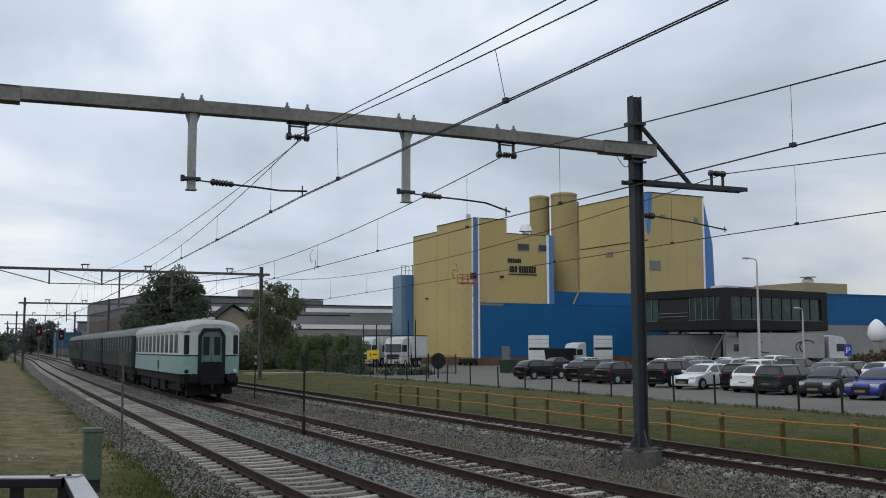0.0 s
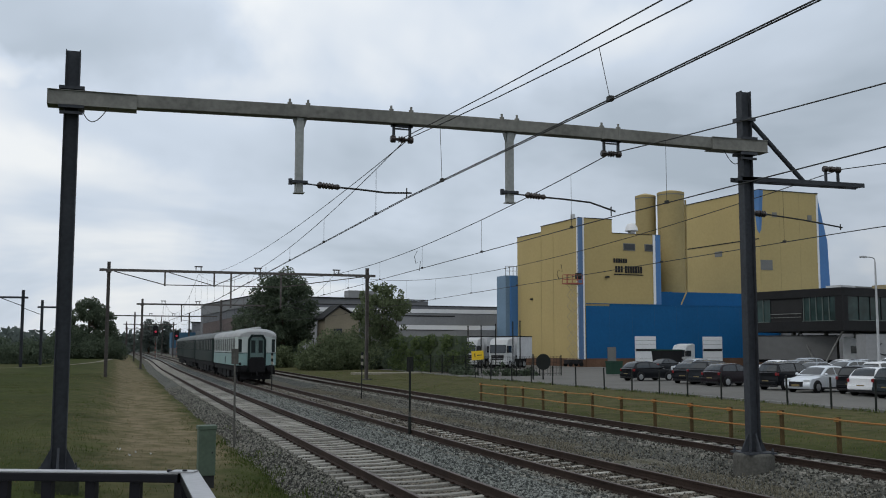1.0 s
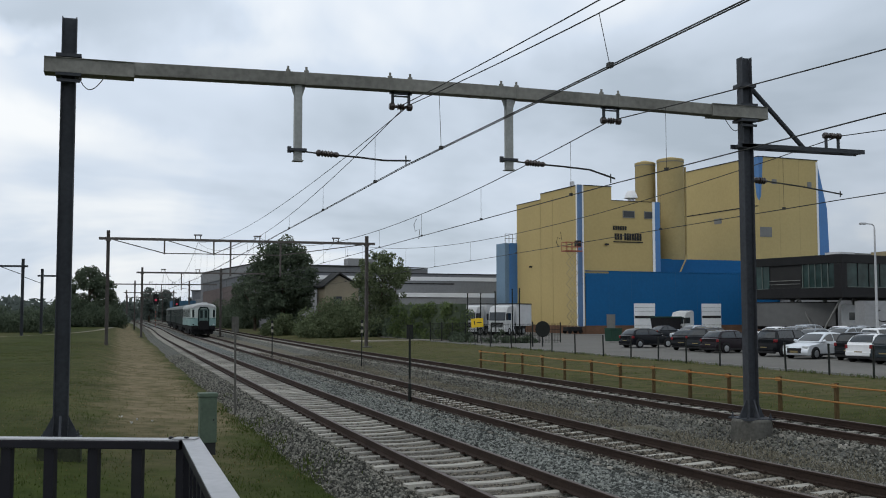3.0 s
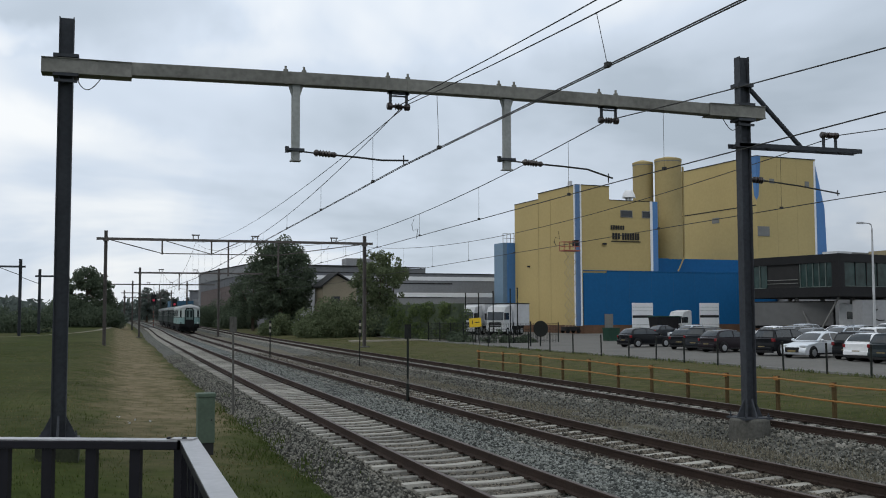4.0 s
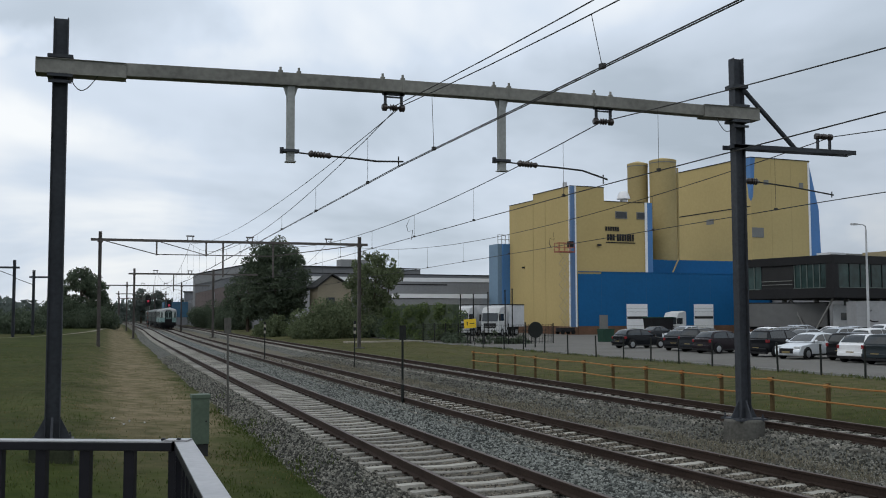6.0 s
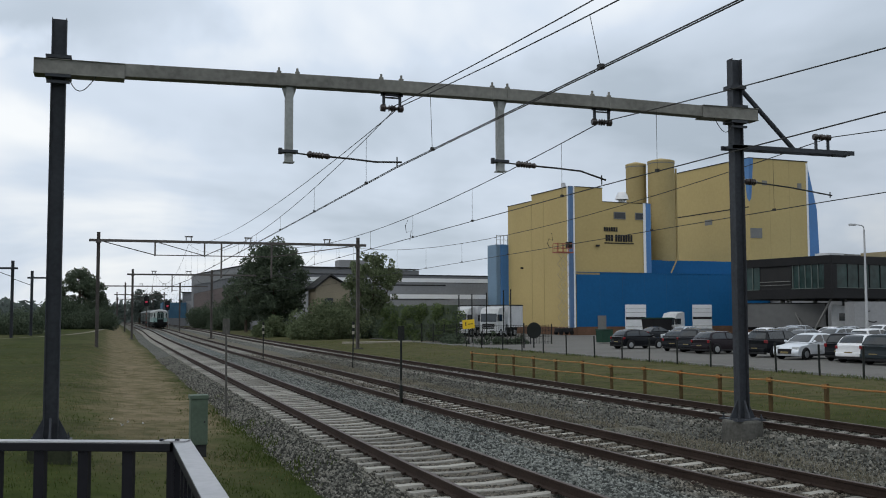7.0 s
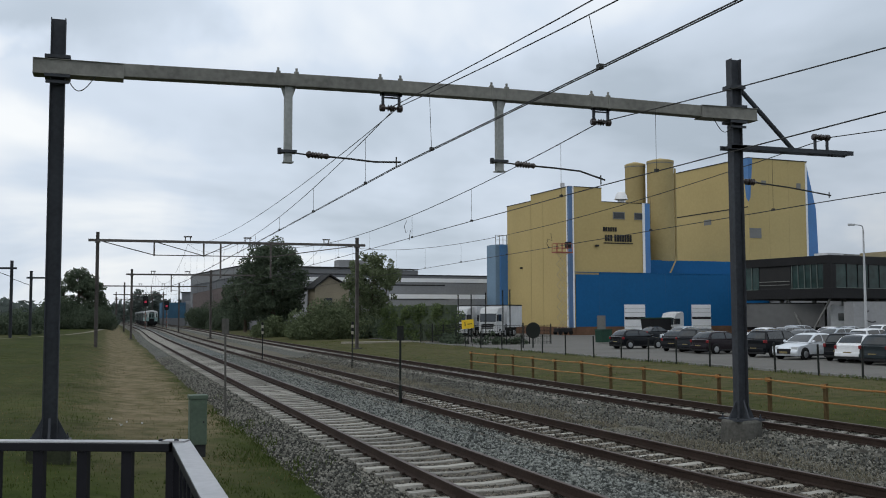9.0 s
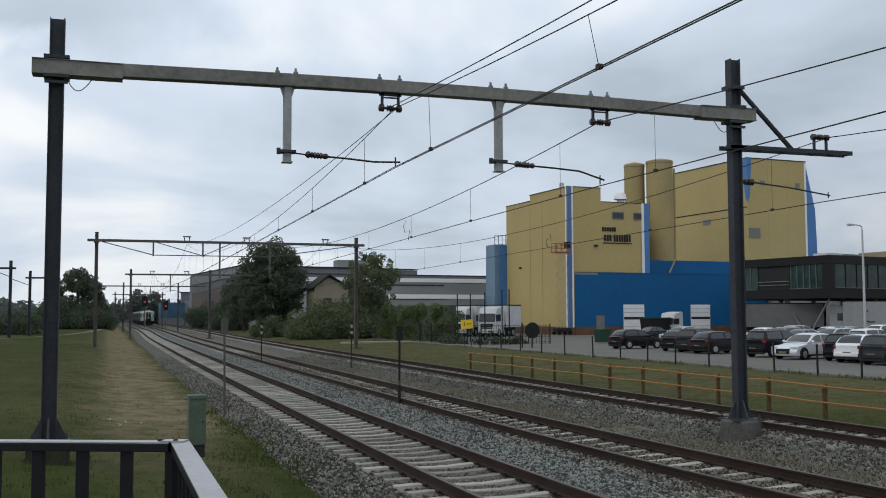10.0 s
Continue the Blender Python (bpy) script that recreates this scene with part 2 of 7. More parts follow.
# ---- mesh builder ----
class Shape:
    """Collects faces for one mesh."""

    def __init__(self):
        self.v, self.f = [], []

    def add(self, verts, faces):
        o = len(self.v)
        self.v += [tuple(p) for p in verts]
        self.f += [tuple(i + o for i in f) for f in faces]
        return self

    def box(self, x0, y0, z0, x1, y1, z1):
        return self.add([(x0, y0, z0), (x1, y0, z0), (x1, y1, z0), (x0, y1, z0), (x0, y0, z1), (x1, y0, z1), (x1, y1, z1), (x0, y1, z1)],
                        [(3, 2, 1, 0), (4, 5, 6, 7), (0, 1, 5, 4), (1, 2, 6, 5), (2, 3, 7, 6), (3, 0, 4, 7)])

    def bar(self, a, b, w, h=None, side=None):
        """A square bar from a to b."""
        a, b = Vector(a), Vector(b)
        d = (b - a).normalized()
        s = Vector(side) if side else (d.cross(Vector((0, 0, 1))) if abs(d.z) < 0.95 else Vector((1, 0, 0)))
        s = (s - d * s.dot(d)).normalized()
        t = s.cross(d)
        s, t = s * w / 2, t * (h or w) / 2
        return self.add([a - s - t, a + s - t, a + s + t, a - s + t, b - s - t, b + s - t, b + s + t, b - s + t],
                        [(3, 2, 1, 0), (4, 5, 6, 7), (0, 1, 5, 4), (1, 2, 6, 5), (2, 3, 7, 6), (3, 0, 4, 7)])

    def tube(self, pts, r, n=6, r2=None):
        pts = [Vector(p) for p in pts]
        rings = []
        for i, p in enumerate(pts):
            d = (pts[min(i + 1, len(pts) - 1)] - pts[max(i - 1, 0)]).normalized()
            s = d.cross(Vector((0, 0, 1))) if abs(d.z) < 0.95 else d.cross(Vector((1, 0, 0)))
            s.normalize()
            t = s.cross(d)
            rr = r if r2 is None else r + (r2 - r) * i / max(1, len(pts) - 1)
            rings.append([p + (s * math.cos(a) + t * math.sin(a)) * rr for a in [2 * math.pi * j / n for j in range(n)]])
        faces = []
        for i in range(len(rings) - 1):
            faces += [(i * n + j, i * n + (j + 1) % n, (i + 1) * n + (j + 1) % n, (i + 1) * n + j) for j in range(n)]
        faces += [tuple(range(n))[::-1], tuple((len(rings) - 1) * n + j for j in range(n))]
        return self.add([p for r_ in rings for p in r_], faces)

    def disc_stack(self, c, axis, rows, n=12):
        """A turned form: rows of (distance along the axis, radius)."""
        axis = Vector(axis).normalized()
        s = axis.cross(Vector((0, 0, 1))) if abs(axis.z) < 0.95 else axis.cross(Vector((1, 0, 0)))
        s.normalize()
        t = s.cross(axis)
        c = Vector(c)
        pts, faces = [], []
        for d, r in rows:
            pts += [c + axis * d + (s * math.cos(a) + t * math.sin(a)) * r for a in [2 * math.pi * j / n for j in range(n)]]
        for i in range(len(rows) - 1):
            faces += [(i * n + j, i * n + (j + 1) % n, (i + 1) * n + (j + 1) % n, (i + 1) * n + j) for j in range(n)]
        faces += [tuple(range(n))[::-1], tuple((len(rows) - 1) * n + j for j in range(n))]
        return self.add(pts, faces)

    def prism(self, outline, axis, a, b):
        """An outline of (p, q) pairs pushed from a to b along the axis x, y or z."""
        def at(p, q, r):
            return {"x": (r, p, q), "y": (p, r, q), "z": (p, q, r)}[axis]
        n = len(outline)
        return self.add([at(p, q, a) for p, q in outline] + [at(p, q, b) for p, q in outline],
                        [tuple(range(n))[::-1], tuple(range(n, 2 * n))] + [(i, (i + 1) % n, (i + 1) % n + n, i + n) for i in range(n)])

    def turned(self, pivot, degrees):
        m = Matrix.Translation(pivot) @ pose(0, 0, 0, 0, 0, degrees) @ Matrix.Translation(-Vector(pivot))
        self.v = [tuple(m @ Vector(p)) for p in self.v]
        return self

    def mesh(self, name, material, bevel=0.0, smooth=False):
        me = bpy.data.meshes.new(name)
        me.from_pydata(self.v, [], self.f)
        bm = bmesh.new()
        bm.from_mesh(me)
        bmesh.ops.recalc_face_normals(bm, faces=bm.faces)
        if bevel:
            bmesh.ops.bevel(bm, geom=[e for e in bm.edges if len(e.link_faces) == 2 and e.calc_face_angle() > 0.6], offset=bevel, segments=2, affect="EDGES", profile=0.6)
        bm.to_mesh(me)
        bm.free()
        me.materials.append(material)
        if smooth:
            me.shade_smooth()
            me.set_sharp_from_angle(angle=radians(40))
        return me


def part(name, shape, material, parent=None, label="", bevel=0.0, smooth=False):
    ob = new(name, shape if isinstance(shape, bpy.types.Mesh) else shape.mesh(name, material, bevel, smooth))
    if parent is not None:
        ob.parent = parent
    return tagged(ob, label)


def thing(name, label, category, group="", kind="", at=None):
    ob = new(name)
    ob.empty_display_size = 0.2
    if at is not None:
        ob.matrix_world = at
    return tagged(ob, label, category, group, kind)


# ---- the lie of the land ----
X1, X2, X3 = 5.45, 9.12, 14.95


def bend(y, near=0.0):
    """The tracks swing gently aside far off, and a little near the platform."""
    y = max(y, 6.0)
    q = min(1.0, max(0.0, (y - 105) / 85))
    return 0.8 * q * q * (3 - 2 * q) - 0.5 * (max(0.0, y - 250) / 80) ** 2 + near * math.exp(-(y - 12) / 5.0)


NEAR = {X1: 0.12, X2: 0.42, X3: 0.3}


def rise(y):
    """The line climbs very gently away from the platform."""
    return 0.0022 * min(330.0, max(0.0, y - 70))


def ground_z(x, y):
    d = x - bend(y)
    if d < 3.2:
        z = -0.42 + 0.1 * math.exp(-((d - 1.2) / 1.5) ** 2) 
        q = min(1.0, max(0.0, (1.1 - d) / 2.6))
        z += q * q * (3 - 2 * q) * (0.28 + 0.32 * min(1.0, max(0.0, (y - 15) / 70)))
    elif d < 18.5:
        z = -0.44
    else:
        z = -0.36 + 0.24 * min(1.0, (d - 18.5) / 8.0)
    if d < -4:
        z += 0.15 * min(1.0, (-4 - d) / 12.0)
    return z + rise(y) * min(1.0, max(0.0, (24 - x) / 6))


def ground_material():
    m = mat("field_grass", (0.014, 0.026, 0.005), 0.95, 0, 0.2, 0.22, 3.0, 0.25, col2=(0.042, 0.058, 0.014), depth=0.05)
    m.node_tree.nodes["Principled BSDF"].inputs["Specular IOR Level"].default_value = 0.02
    nt = m.node_tree
    n, k = nt.nodes, nt.links
    p = n["Principled BSDF"]
    tc = n.new("ShaderNodeTexCoord")
    sep = n.new("ShaderNodeSeparateXYZ")
    k.new(tc.outputs["Object"], sep.inputs[0])
    wob = n.new("ShaderNodeTexNoise")
    wob.inputs["Scale"].default_value, wob.inputs["Detail"].default_value = 0.5, 5
    k.new(tc.outputs["Object"], wob.inputs["Vector"])
    sh = n.new("ShaderNodeMath")
    sh.operation = "MULTIPLY_ADD"
    sh.inputs[1].default_value = 2.6
    k.new(wob.outputs["Fac"], sh.inputs[0])
    k.new(sep.outputs[0], sh.inputs[2])
    span = n.new("ShaderNodeMapRange")
    span.inputs["From Min"].default_value, span.inputs["From Max"].default_value = -10, 30
    k.new(sh.outputs[0], span.inputs["Value"])
    dry = n.new("ShaderNodeValToRGB")
    e = dry.color_ramp.elements
    stops = [(-6, 0.12), (-1, 0.22), (0.8, 0.4), (1.6, 1.0), (3.6, 1.0), (4.3, 0.3), (12.0, 0.45), (13.2, 0.95), (15.2, 0.9), (16.5, 0.45), (19, 0.35), (24, 0.45)]
    e[0].position, e[0].color = 0.0, (0.3, 0.3, 0.3, 1)
    e[1].position, e[1].color = 1.0, (0.5, 0.5, 0.5, 1)
    for x, f in stops:
        q = dry.color_ramp.elements.new((x + 10) / 40)
        q.color = (f, f, f, 1)
    k.new(span.outputs[0], dry.inputs[0])
    patch = n.new("ShaderNodeTexNoise")
    patch.inputs["Scale"].default_value, patch.inputs["Detail"].default_value = 1.7, 6
    k.new(tc.outputs["Object"], patch.inputs["Vector"])
    mul = n.new("ShaderNodeMath")
    mul.operation = "MULTIPLY"
    k.new(dry.outputs[0], mul.inputs[0])
    gain = n.new("ShaderNodeMapRange")
    gain.inputs["From Min"].default_value, gain.inputs["From Max"].default_value = 0.3, 0.62
    gain.inputs["To Min"].default_value = 0.35
    k.new(patch.outputs["Fac"], gain.inputs["Value"])
    lush = n.new("ShaderNodeMapRange")
    lush.inputs["From Min"].default_value, lush.inputs["From Max"].default_value, lush.inputs["To Min"].default_value = 14, 29, 0.04
    k.new(sep.outputs[1], lush.inputs["Value"])
    less = n.new("ShaderNodeMath")
    less.operation = "MULTIPLY"
    k.new(gain.outputs[0], less.inputs[0])
    k.new(lush.outputs[0], less.inputs[1])
    k.new(less.outputs[0], mul.inputs[1])
    mix = n.new("ShaderNodeMix")
    mix.data_type = "RGBA"
    k.new(mul.outputs[0], mix.inputs["Factor"])
    k.new(p.inputs["Base Color"].links[0].from_socket, mix.inputs["A"])
    mix.inputs["B"].default_value = (0.175, 0.14, 0.088, 1)
    # dusty bleached strip between the second and third track
    band = n.new("ShaderNodeValToRGB")
    q = band.color_ramp.elements
    q[0].position, q[0].color = (12.2 + 10) / 40, (0, 0, 0, 1)
    q[1].position, q[1].color = (15.2 + 10) / 40, (0, 0, 0, 1)
    for x in (12.6, 14.7):
        band.color_ramp.elements.new((x + 10) / 40).color = (1, 1, 1, 1)
    k.new(span.outputs[0], band.inputs[0])
    worn = n.new("ShaderNodeMath")
    worn.operation = "MULTIPLY"
    k.new(band.outputs[0], worn.inputs[0])
    k.new(gain.outputs[0], worn.inputs[1])
    dust = n.new("ShaderNodeMix")
    dust.data_type = "RGBA"
    k.new(worn.outputs[0], dust.inputs["Factor"])
    k.new(mix.outputs["Result"], dust.inputs["A"])
    dust.inputs["B"].default_value = (0.135, 0.126, 0.106, 1)
    k.new(dust.outputs["Result"], p.inputs["Base Color"])
    return m


M_GROUND = ground_material()


def make_ground():
    xs = [-2500, -900, -300, -120, -60, -30, -20] + [-14 + 0.5 * i for i in range(84)] + [29, 32, 38, 50, 80, 140, 300, 900, 2500]
    ys = [-1500, -300, -80, -30, -10, -4] + [0.6 * i for i in range(84)] + [52 + 3 * i for i in range(30)] + [150, 170, 190, 210, 240, 280, 340, 450, 700, 1400, 4000]
    v, f = [], []
    for y in ys:
        for x in xs:
            z = ground_z(x, y)
            if -14 <= x <= 27 and 0 < y < 140:
                z += 0.07 * noise.noise(Vector((x * 0.6, y * 0.6, 0))) + 0.03 * noise.noise(Vector((x * 2.1, y * 2.1, 5)))
            v.append((x, y, z))
    w = len(xs)
    for j in range(len(ys) - 1):
        f += [(j * w + i, j * w + i + 1, (j + 1) * w + i + 1, (j + 1) * w + i) for i in range(w - 1)]
    s = Shape().add(v, f)
    ob = part("ground", s, M_GROUND, smooth=True)
    tagged(ob, "uneven dry brown and green grass beside the tracks", "ground", kind="structure")


make_ground()


def make_ballast(name, outline, near, label):
    s = Shape()
    ys = [-30, -15] + [0.5 * i for i in range(0, 160)] + [80 + 4 * i for i in range(40)] + [250, 270, 290, 320, 360, 420]
    dense = []
    for (a, za), (b, zb) in zip(outline, outline[1:]):
        n = max(1, int((b - a) / 0.4))
        dense += [(a + (b - a) * i / n, za + (zb - za) * i / n) for i in range(n)]
    dense.append(outline[-1])
    for y in ys:
        for x, z in dense:
            dz = 0.026 * noise.noise(Vector((x * 1.7, y * 1.7, 3)))
            ex = 0.12 * noise.noise(Vector((x, y * 0.8, 9))) if z < -0.35 else 0
            s.v.append((x + bend(y, near) + ex, y, z + dz + rise(y)))
    w = len(dense)
    for j in range(len(ys) - 1):
        s.f += [(j * w + i, j * w + i + 1, (j + 1) * w + i + 1, (j + 1) * w + i) for i in range(w - 1)]
    ob = part(name, s, M_BALLAST, smooth=True)
    tagged(ob, label, "ballast bed", kind="structure")


make_ballast("trackbed", [(2.9, -0.5), (3.9, -0.26), (4.6, -0.23), (6.3, -0.23), (7.2, -0.23), (8.2, -0.222), (10.0, -0.222), (10.7, -0.24), (11.6, -0.5)], 0.25, "grey crushed stone ballast bed under two tracks")
make_ballast("trackbed", [(12.7, -0.5), (13.6, -0.26), (14.2, -0.222), (15.8, -0.222), (16.5, -0.25), (17.2, -0.5)], 0.3, "grey crushed stone ballast bed under a single track")


# ---- the tracks: rails, then sleepers further down ----
GAUGE = 1.54


def make_track(xc, label):
    near = NEAR[xc]
    tr = thing("railway_track", label, "railway track", "parallel railway tracks", "structure")
    ys = [-30, -10, 0] + [3 + 1.5 * i for i in range(60)] + [95 + 8 * i for i in range(42)]
    for side in (-1, 1):
        web, head = Shape(), Shape()
        foot = [(-0.07, -0.172), (0.07, -0.172), (0.07, -0.155), (0.014, -0.135), (0.014, -0.045), (0.036, -0.036), (0.036, -0.006), (-0.036, -0.006), (-0.036, -0.036), (-0.014, -0.045), (-0.014, -0.135), (-0.07, -0.155)]
        top = [(-0.036, -0.006), (0.036, -0.006), (0.03, 0.0), (-0.03, 0.0)]
        for shp, sec in ((web, foot), (head, top)):
            n = len(sec)
            for y in ys:
                cx = xc + bend(y, near) + side * GAUGE / 2
                shp.v += [(cx + a, y, b + rise(y)) for a, b in sec]
            for j in range(len(ys) - 1):
                shp.f += [(j * n + i, j * n + (i + 1) % n, (j + 1) * n + (i + 1) % n, (j + 1) * n + i) for i in range(n)]
        r = part("rail", web, M_RAIL, tr, "rust-brown steel rail")
        part("rail_head", head, M_RAILTOP, r, "dull worn brown rail head")
    return tr


TRACKS = {X1: make_track(X1, "straight railway track on pale concrete sleepers"), X2: make_track(X2, "rust-brown railway track on concrete sleepers in ballast"), X3: make_track(X3, "rust-brown railway track beside a grass verge")}


# ---- overhead line: the near portal ----
PY = 19.44          # the portal's place along the tracks
BEAM_Z = 6.985       # middle of the beam


def i_section(s, x, y, z0, z1, w, d, t=0.018):
    """An upright H column: its flanges face across the tracks."""
    a, b, c, e = w / 2, d / 2, d / 2 - t, t / 2
    half = [(-a, -b), (a, -b), (a, -c), (e, -c), (e, c), (a, c), (a, b), (-a, b), (-a, c), (-e, c), (-e, -c), (-a, -c)]
    return s.prism([(x + q, y + p) for p, q in half], "z", z0, z1)


def hanger(parent, x, zt, zb, xe, ze, m=M_STEEL):
    """A drop tube under the beam with its registration arm."""
    d = part("drop_tube", Shape().bar((x, PY, zt), (x, PY, zb), 0.15, 0.15), m, parent, "grey square drop tube", bevel=0.01)
    part("gusset", Shape().prism([(x - 0.15, zt), (x + 0.15, zt), (x + 0.085, zt - 0.2), (x - 0.085, zt - 0.2)], "y", PY - 0.02, PY + 0.02), m, d)
    part("end_cap", Shape().box(x - 0.1, PY - 0.1, zb - 0.02, x + 0.1, PY + 0.1, zb), m, d)
    zc = zb + 0.2
    part("clamp", Shape().box(x - 0.16, PY - 0.12, zc - 0.025, x + 0.16, PY + 0.12, zc + 0.025).box(x - 0.2, PY - 0.03, zc - 0.05, x - 0.13, PY + 0.03, zc + 0.07), M_MAST, d)
    ins = Shape().disc_stack((x + 0.36, PY, zc - 0.03), (1, 0, -0.06), [(0, 0.03), (0.04, 0.07), (0.08, 0.07), (0.1, 0.04)] + [(0.13 + 0.03 * i, (0.07, 0.045)[i % 2]) for i in range(8)] + [(0.42, 0.06), (0.46, 0.03)])
    part("insulator", ins, M_INSUL, parent, "dark ribbed insulator", smooth=False)
    arm = Shape().tube([(x + 0.14, PY, zc - 0.02), (x + 0.4, PY, zc - 0.04)], 0.016)
    x0 = x + 0.8
    arm.tube([(x0, PY, zc - 0.06), (x0 + (xe - x0) * 0.3, PY, zc - 0.08), (x0 + (xe - x0) * 0.68, PY, zc - 0.12), (xe + 0.1, PY, ze + 0.1)], 0.02)
    arm.tube([(xe, PY, ze + 0.2), (xe, PY, ze)], 0.014)
    part("registration_arm", arm, M_WIRE, parent, "thin dark registration arm")


def messenger_yoke(parent, x, z, m=M_MAST, up=False):
    s, w = Shape(), 0.17
    top = BEAM_Z - 0.06 if not up else z - 0.32
    s.bar((x - w, PY, top), (x - w, PY, z), 0.05)
    s.bar((x + w, PY, top), (x + w, PY, z), 0.05)
    s.bar((x - w - 0.06, PY, top - 0.03), (x + w + 0.06, PY, top - 0.03), 0.05)
    if not up:
        s.bar((x - w, PY, top - 0.09), (x + w, PY, top - 0.09), 0.03)
    y = part("yoke", s, m, parent, "dark steel yoke for the carrying wire")
    ins = Shape().disc_stack((x - 0.24, PY, z), (1, 0, 0), [(0, 0.05), (0.02, 0.075), (0.1, 0.075), (0.12, 0.03), (0.17, 0.03), (0.18, 0.07), (0.21, 0.04), (0.24, 0.075), (0.27, 0.04), (0.3, 0.07), (0.31, 0.03), (0.36, 0.03), (0.38, 0.075), (0.46, 0.075), (0.48, 0.05)])
    part("insulator", ins, M_INSUL, y, "dark ribbed insulator")


# concrete with the shadow at the left mast's foot put into its colour
M_SHADECONC = mat("shade_darkened_concrete", (0.035, 0.04, 0.024), 0.95, 0, 0.35, 2.0, 16, 0.3)
M_DARKCONC = mat("grimy_dark_concrete", (0.092, 0.09, 0.08), 0.92, 0, 0.35, 2.0, 16, 0.3)


def near_portal():
    p = thing("catenary_portal", "grey steel catenary portal spanning two railway tracks", "catenary portal", "catenary portals")
    xl, xr = -0.95, 13.5
    # masts
    for x, zt, zb in ((xl, 7.88, 0.22), (xr, 8.26, 0.12)):
        m = part("mast", i_section(Shape(), x, PY, zb, zt, 0.22, 0.26), M_MAST, p, "dark grey H-section steel mast", bevel=0.004)
        base = Shape()
        for sx in (-1, 1):
            base.prism([(x + sx * 0.12, zb + 0.42), (x + sx * 0.12, zb), (x + sx * 0.33, zb)], "y", PY - 0.015, PY + 0.015)
            base.add([(x - 0.02, PY + sx * 0.1, zb + 0.4), (x - 0.02, PY + sx * 0.1, zb), (x - 0.02, PY + sx * 0.3, zb), (x + 0.02, PY + sx * 0.1, zb + 0.4), (x + 0.02, PY + sx * 0.1, zb), (x + 0.02, PY + sx * 0.3, zb)], [(0, 1, 2), (5, 4, 3), (0, 3, 4, 1), (1, 4, 5, 2), (2, 5, 3, 0)])
        base.box(x - 0.36, PY - 0.36, zb - 0.04, x + 0.36, PY + 0.36, zb)
        part("base_plate", base, M_MAST, m)
        for sx in (-1, 1):
            for sy in (-1, 1):
                part("anchor_bolt", Shape().disc_stack((x + 0.29 * sx, PY + 0.29 * sy, zb), (0, 0, 1), [(0, 0.03), (0.05, 0.03), (0.05, 0.015), (0.1, 0.015)], 6), M_MAST, m)
        for z in (BEAM_Z - 0.185, BEAM_Z + 0.165):
            part("beam_bracket", Shape().box(x - 0.22, PY - 0.18, z - 0.03, x + 0.22, PY + 0.18, z + 0.03), M_MAST, m)
        part("bracket_bar", Shape().bar((x - 0.2, PY - 0.13, BEAM_Z - 0.3), (x + 0.2, PY - 0.13, BEAM_Z - 0.3), 0.05), M_MAST, m)
    f = Shape().disc_stack((xr, PY, -0.7), (0, 0, 1), [(0, 0.46), (0.74, 0.44), (0.79, 0.42), (0.8, 0.38)], 24)
    part("foundation", f, M_DARKCONC, p, "weathered grey concrete foundation block", bevel=0.03)
    f = Shape().box(xl - 0.36, PY - 0.36, -0.6, xl + 0.36, PY + 0.36, 0.18)
    # left block: near-black colour carries the shade around the mast foot
    part("foundation", f, M_SHADECONC, p, "concrete foundation block with shade painted into its colour", bevel=0.03)
    # the beam: closed box girder, cambered with channel sleeves at both masts
    s, n = Shape(), 16
    for i in range(n + 1):
        x = xl + 1.1 + (xr - xl - 1.8) * i / n
        z = BEAM_Z + 0.065 * math.sin(math.pi * i / n)
        s.v += [(x, PY - 0.13, z - 0.12), (x, PY + 0.13, z - 0.12), (x, PY + 0.13, z + 0.13), (x, PY - 0.13, z + 0.13)]
    for i in range(n):
        s.f += [(4 * i + j, 4 * i + (j + 1) % 4, 4 * i + 4 + (j + 1) % 4, 4 * i + 4 + j) for j in range(4)]
    s.f += [(0, 1, 2, 3), (4 * n, 4 * n + 1, 4 * n + 2, 4 * n + 3)]
    b = part("beam", s, M_BEAM, p, "streaky weathered grey steel beam", bevel=0.015)
    for a, c, z in ((xl - 0.42, xl + 1.15, BEAM_Z - 0.025), (xr - 0.95, xr + 0.5, BEAM_Z)):
        s = Shape().box(a, PY - 0.155, z - 0.125, c, PY - 0.142, z + 0.13)
        s.box(a, PY - 0.18, z + 0.13, c, PY + 0.18, z + 0.142).box(a, PY - 0.18, z - 0.142, c, PY + 0.18, z - 0.125)
        s.box(a, PY + 0.142, z - 0.125, c, PY + 0.155, z + 0.13)
        part("sleeve", s, M_BEAM, p, "grey channel sleeve clamping the beam", bevel=0.004)
    for x in (3.07, 3.43, 5.13, 5.55, 7.53, 7.87, 9.85, 10.25):
        z = BEAM_Z + 0.065 * math.sin(math.pi * (x - xl - 1.1) / (xr - xl - 1.8))
        s = Shape().disc_stack((x, PY - 0.06, z + 0.125), (0, 0, 1), [(0, 0.05), (0.05, 0.05), (0.06, 0.025), (0.12, 0.025)], 6).box(x - 0.025, PY - 0.137, z - 0.127, x + 0.025, PY - 0.06, z + 0.137)
        part("clamp_bolt", s, M_BEAM, b)
    hanger(p, 3.28, BEAM_Z - 0.07, 5.43, 5.48, 5.43)
    hanger(p, 7.72, BEAM_Z - 0.07, 5.44, 10.08, 5.25)
    messenger_yoke(p, 5.37, 6.62)
    messenger_yoke(p, 10.1, 6.61)
    # bracket on the far side of the mast for the third track
    z = 6.22
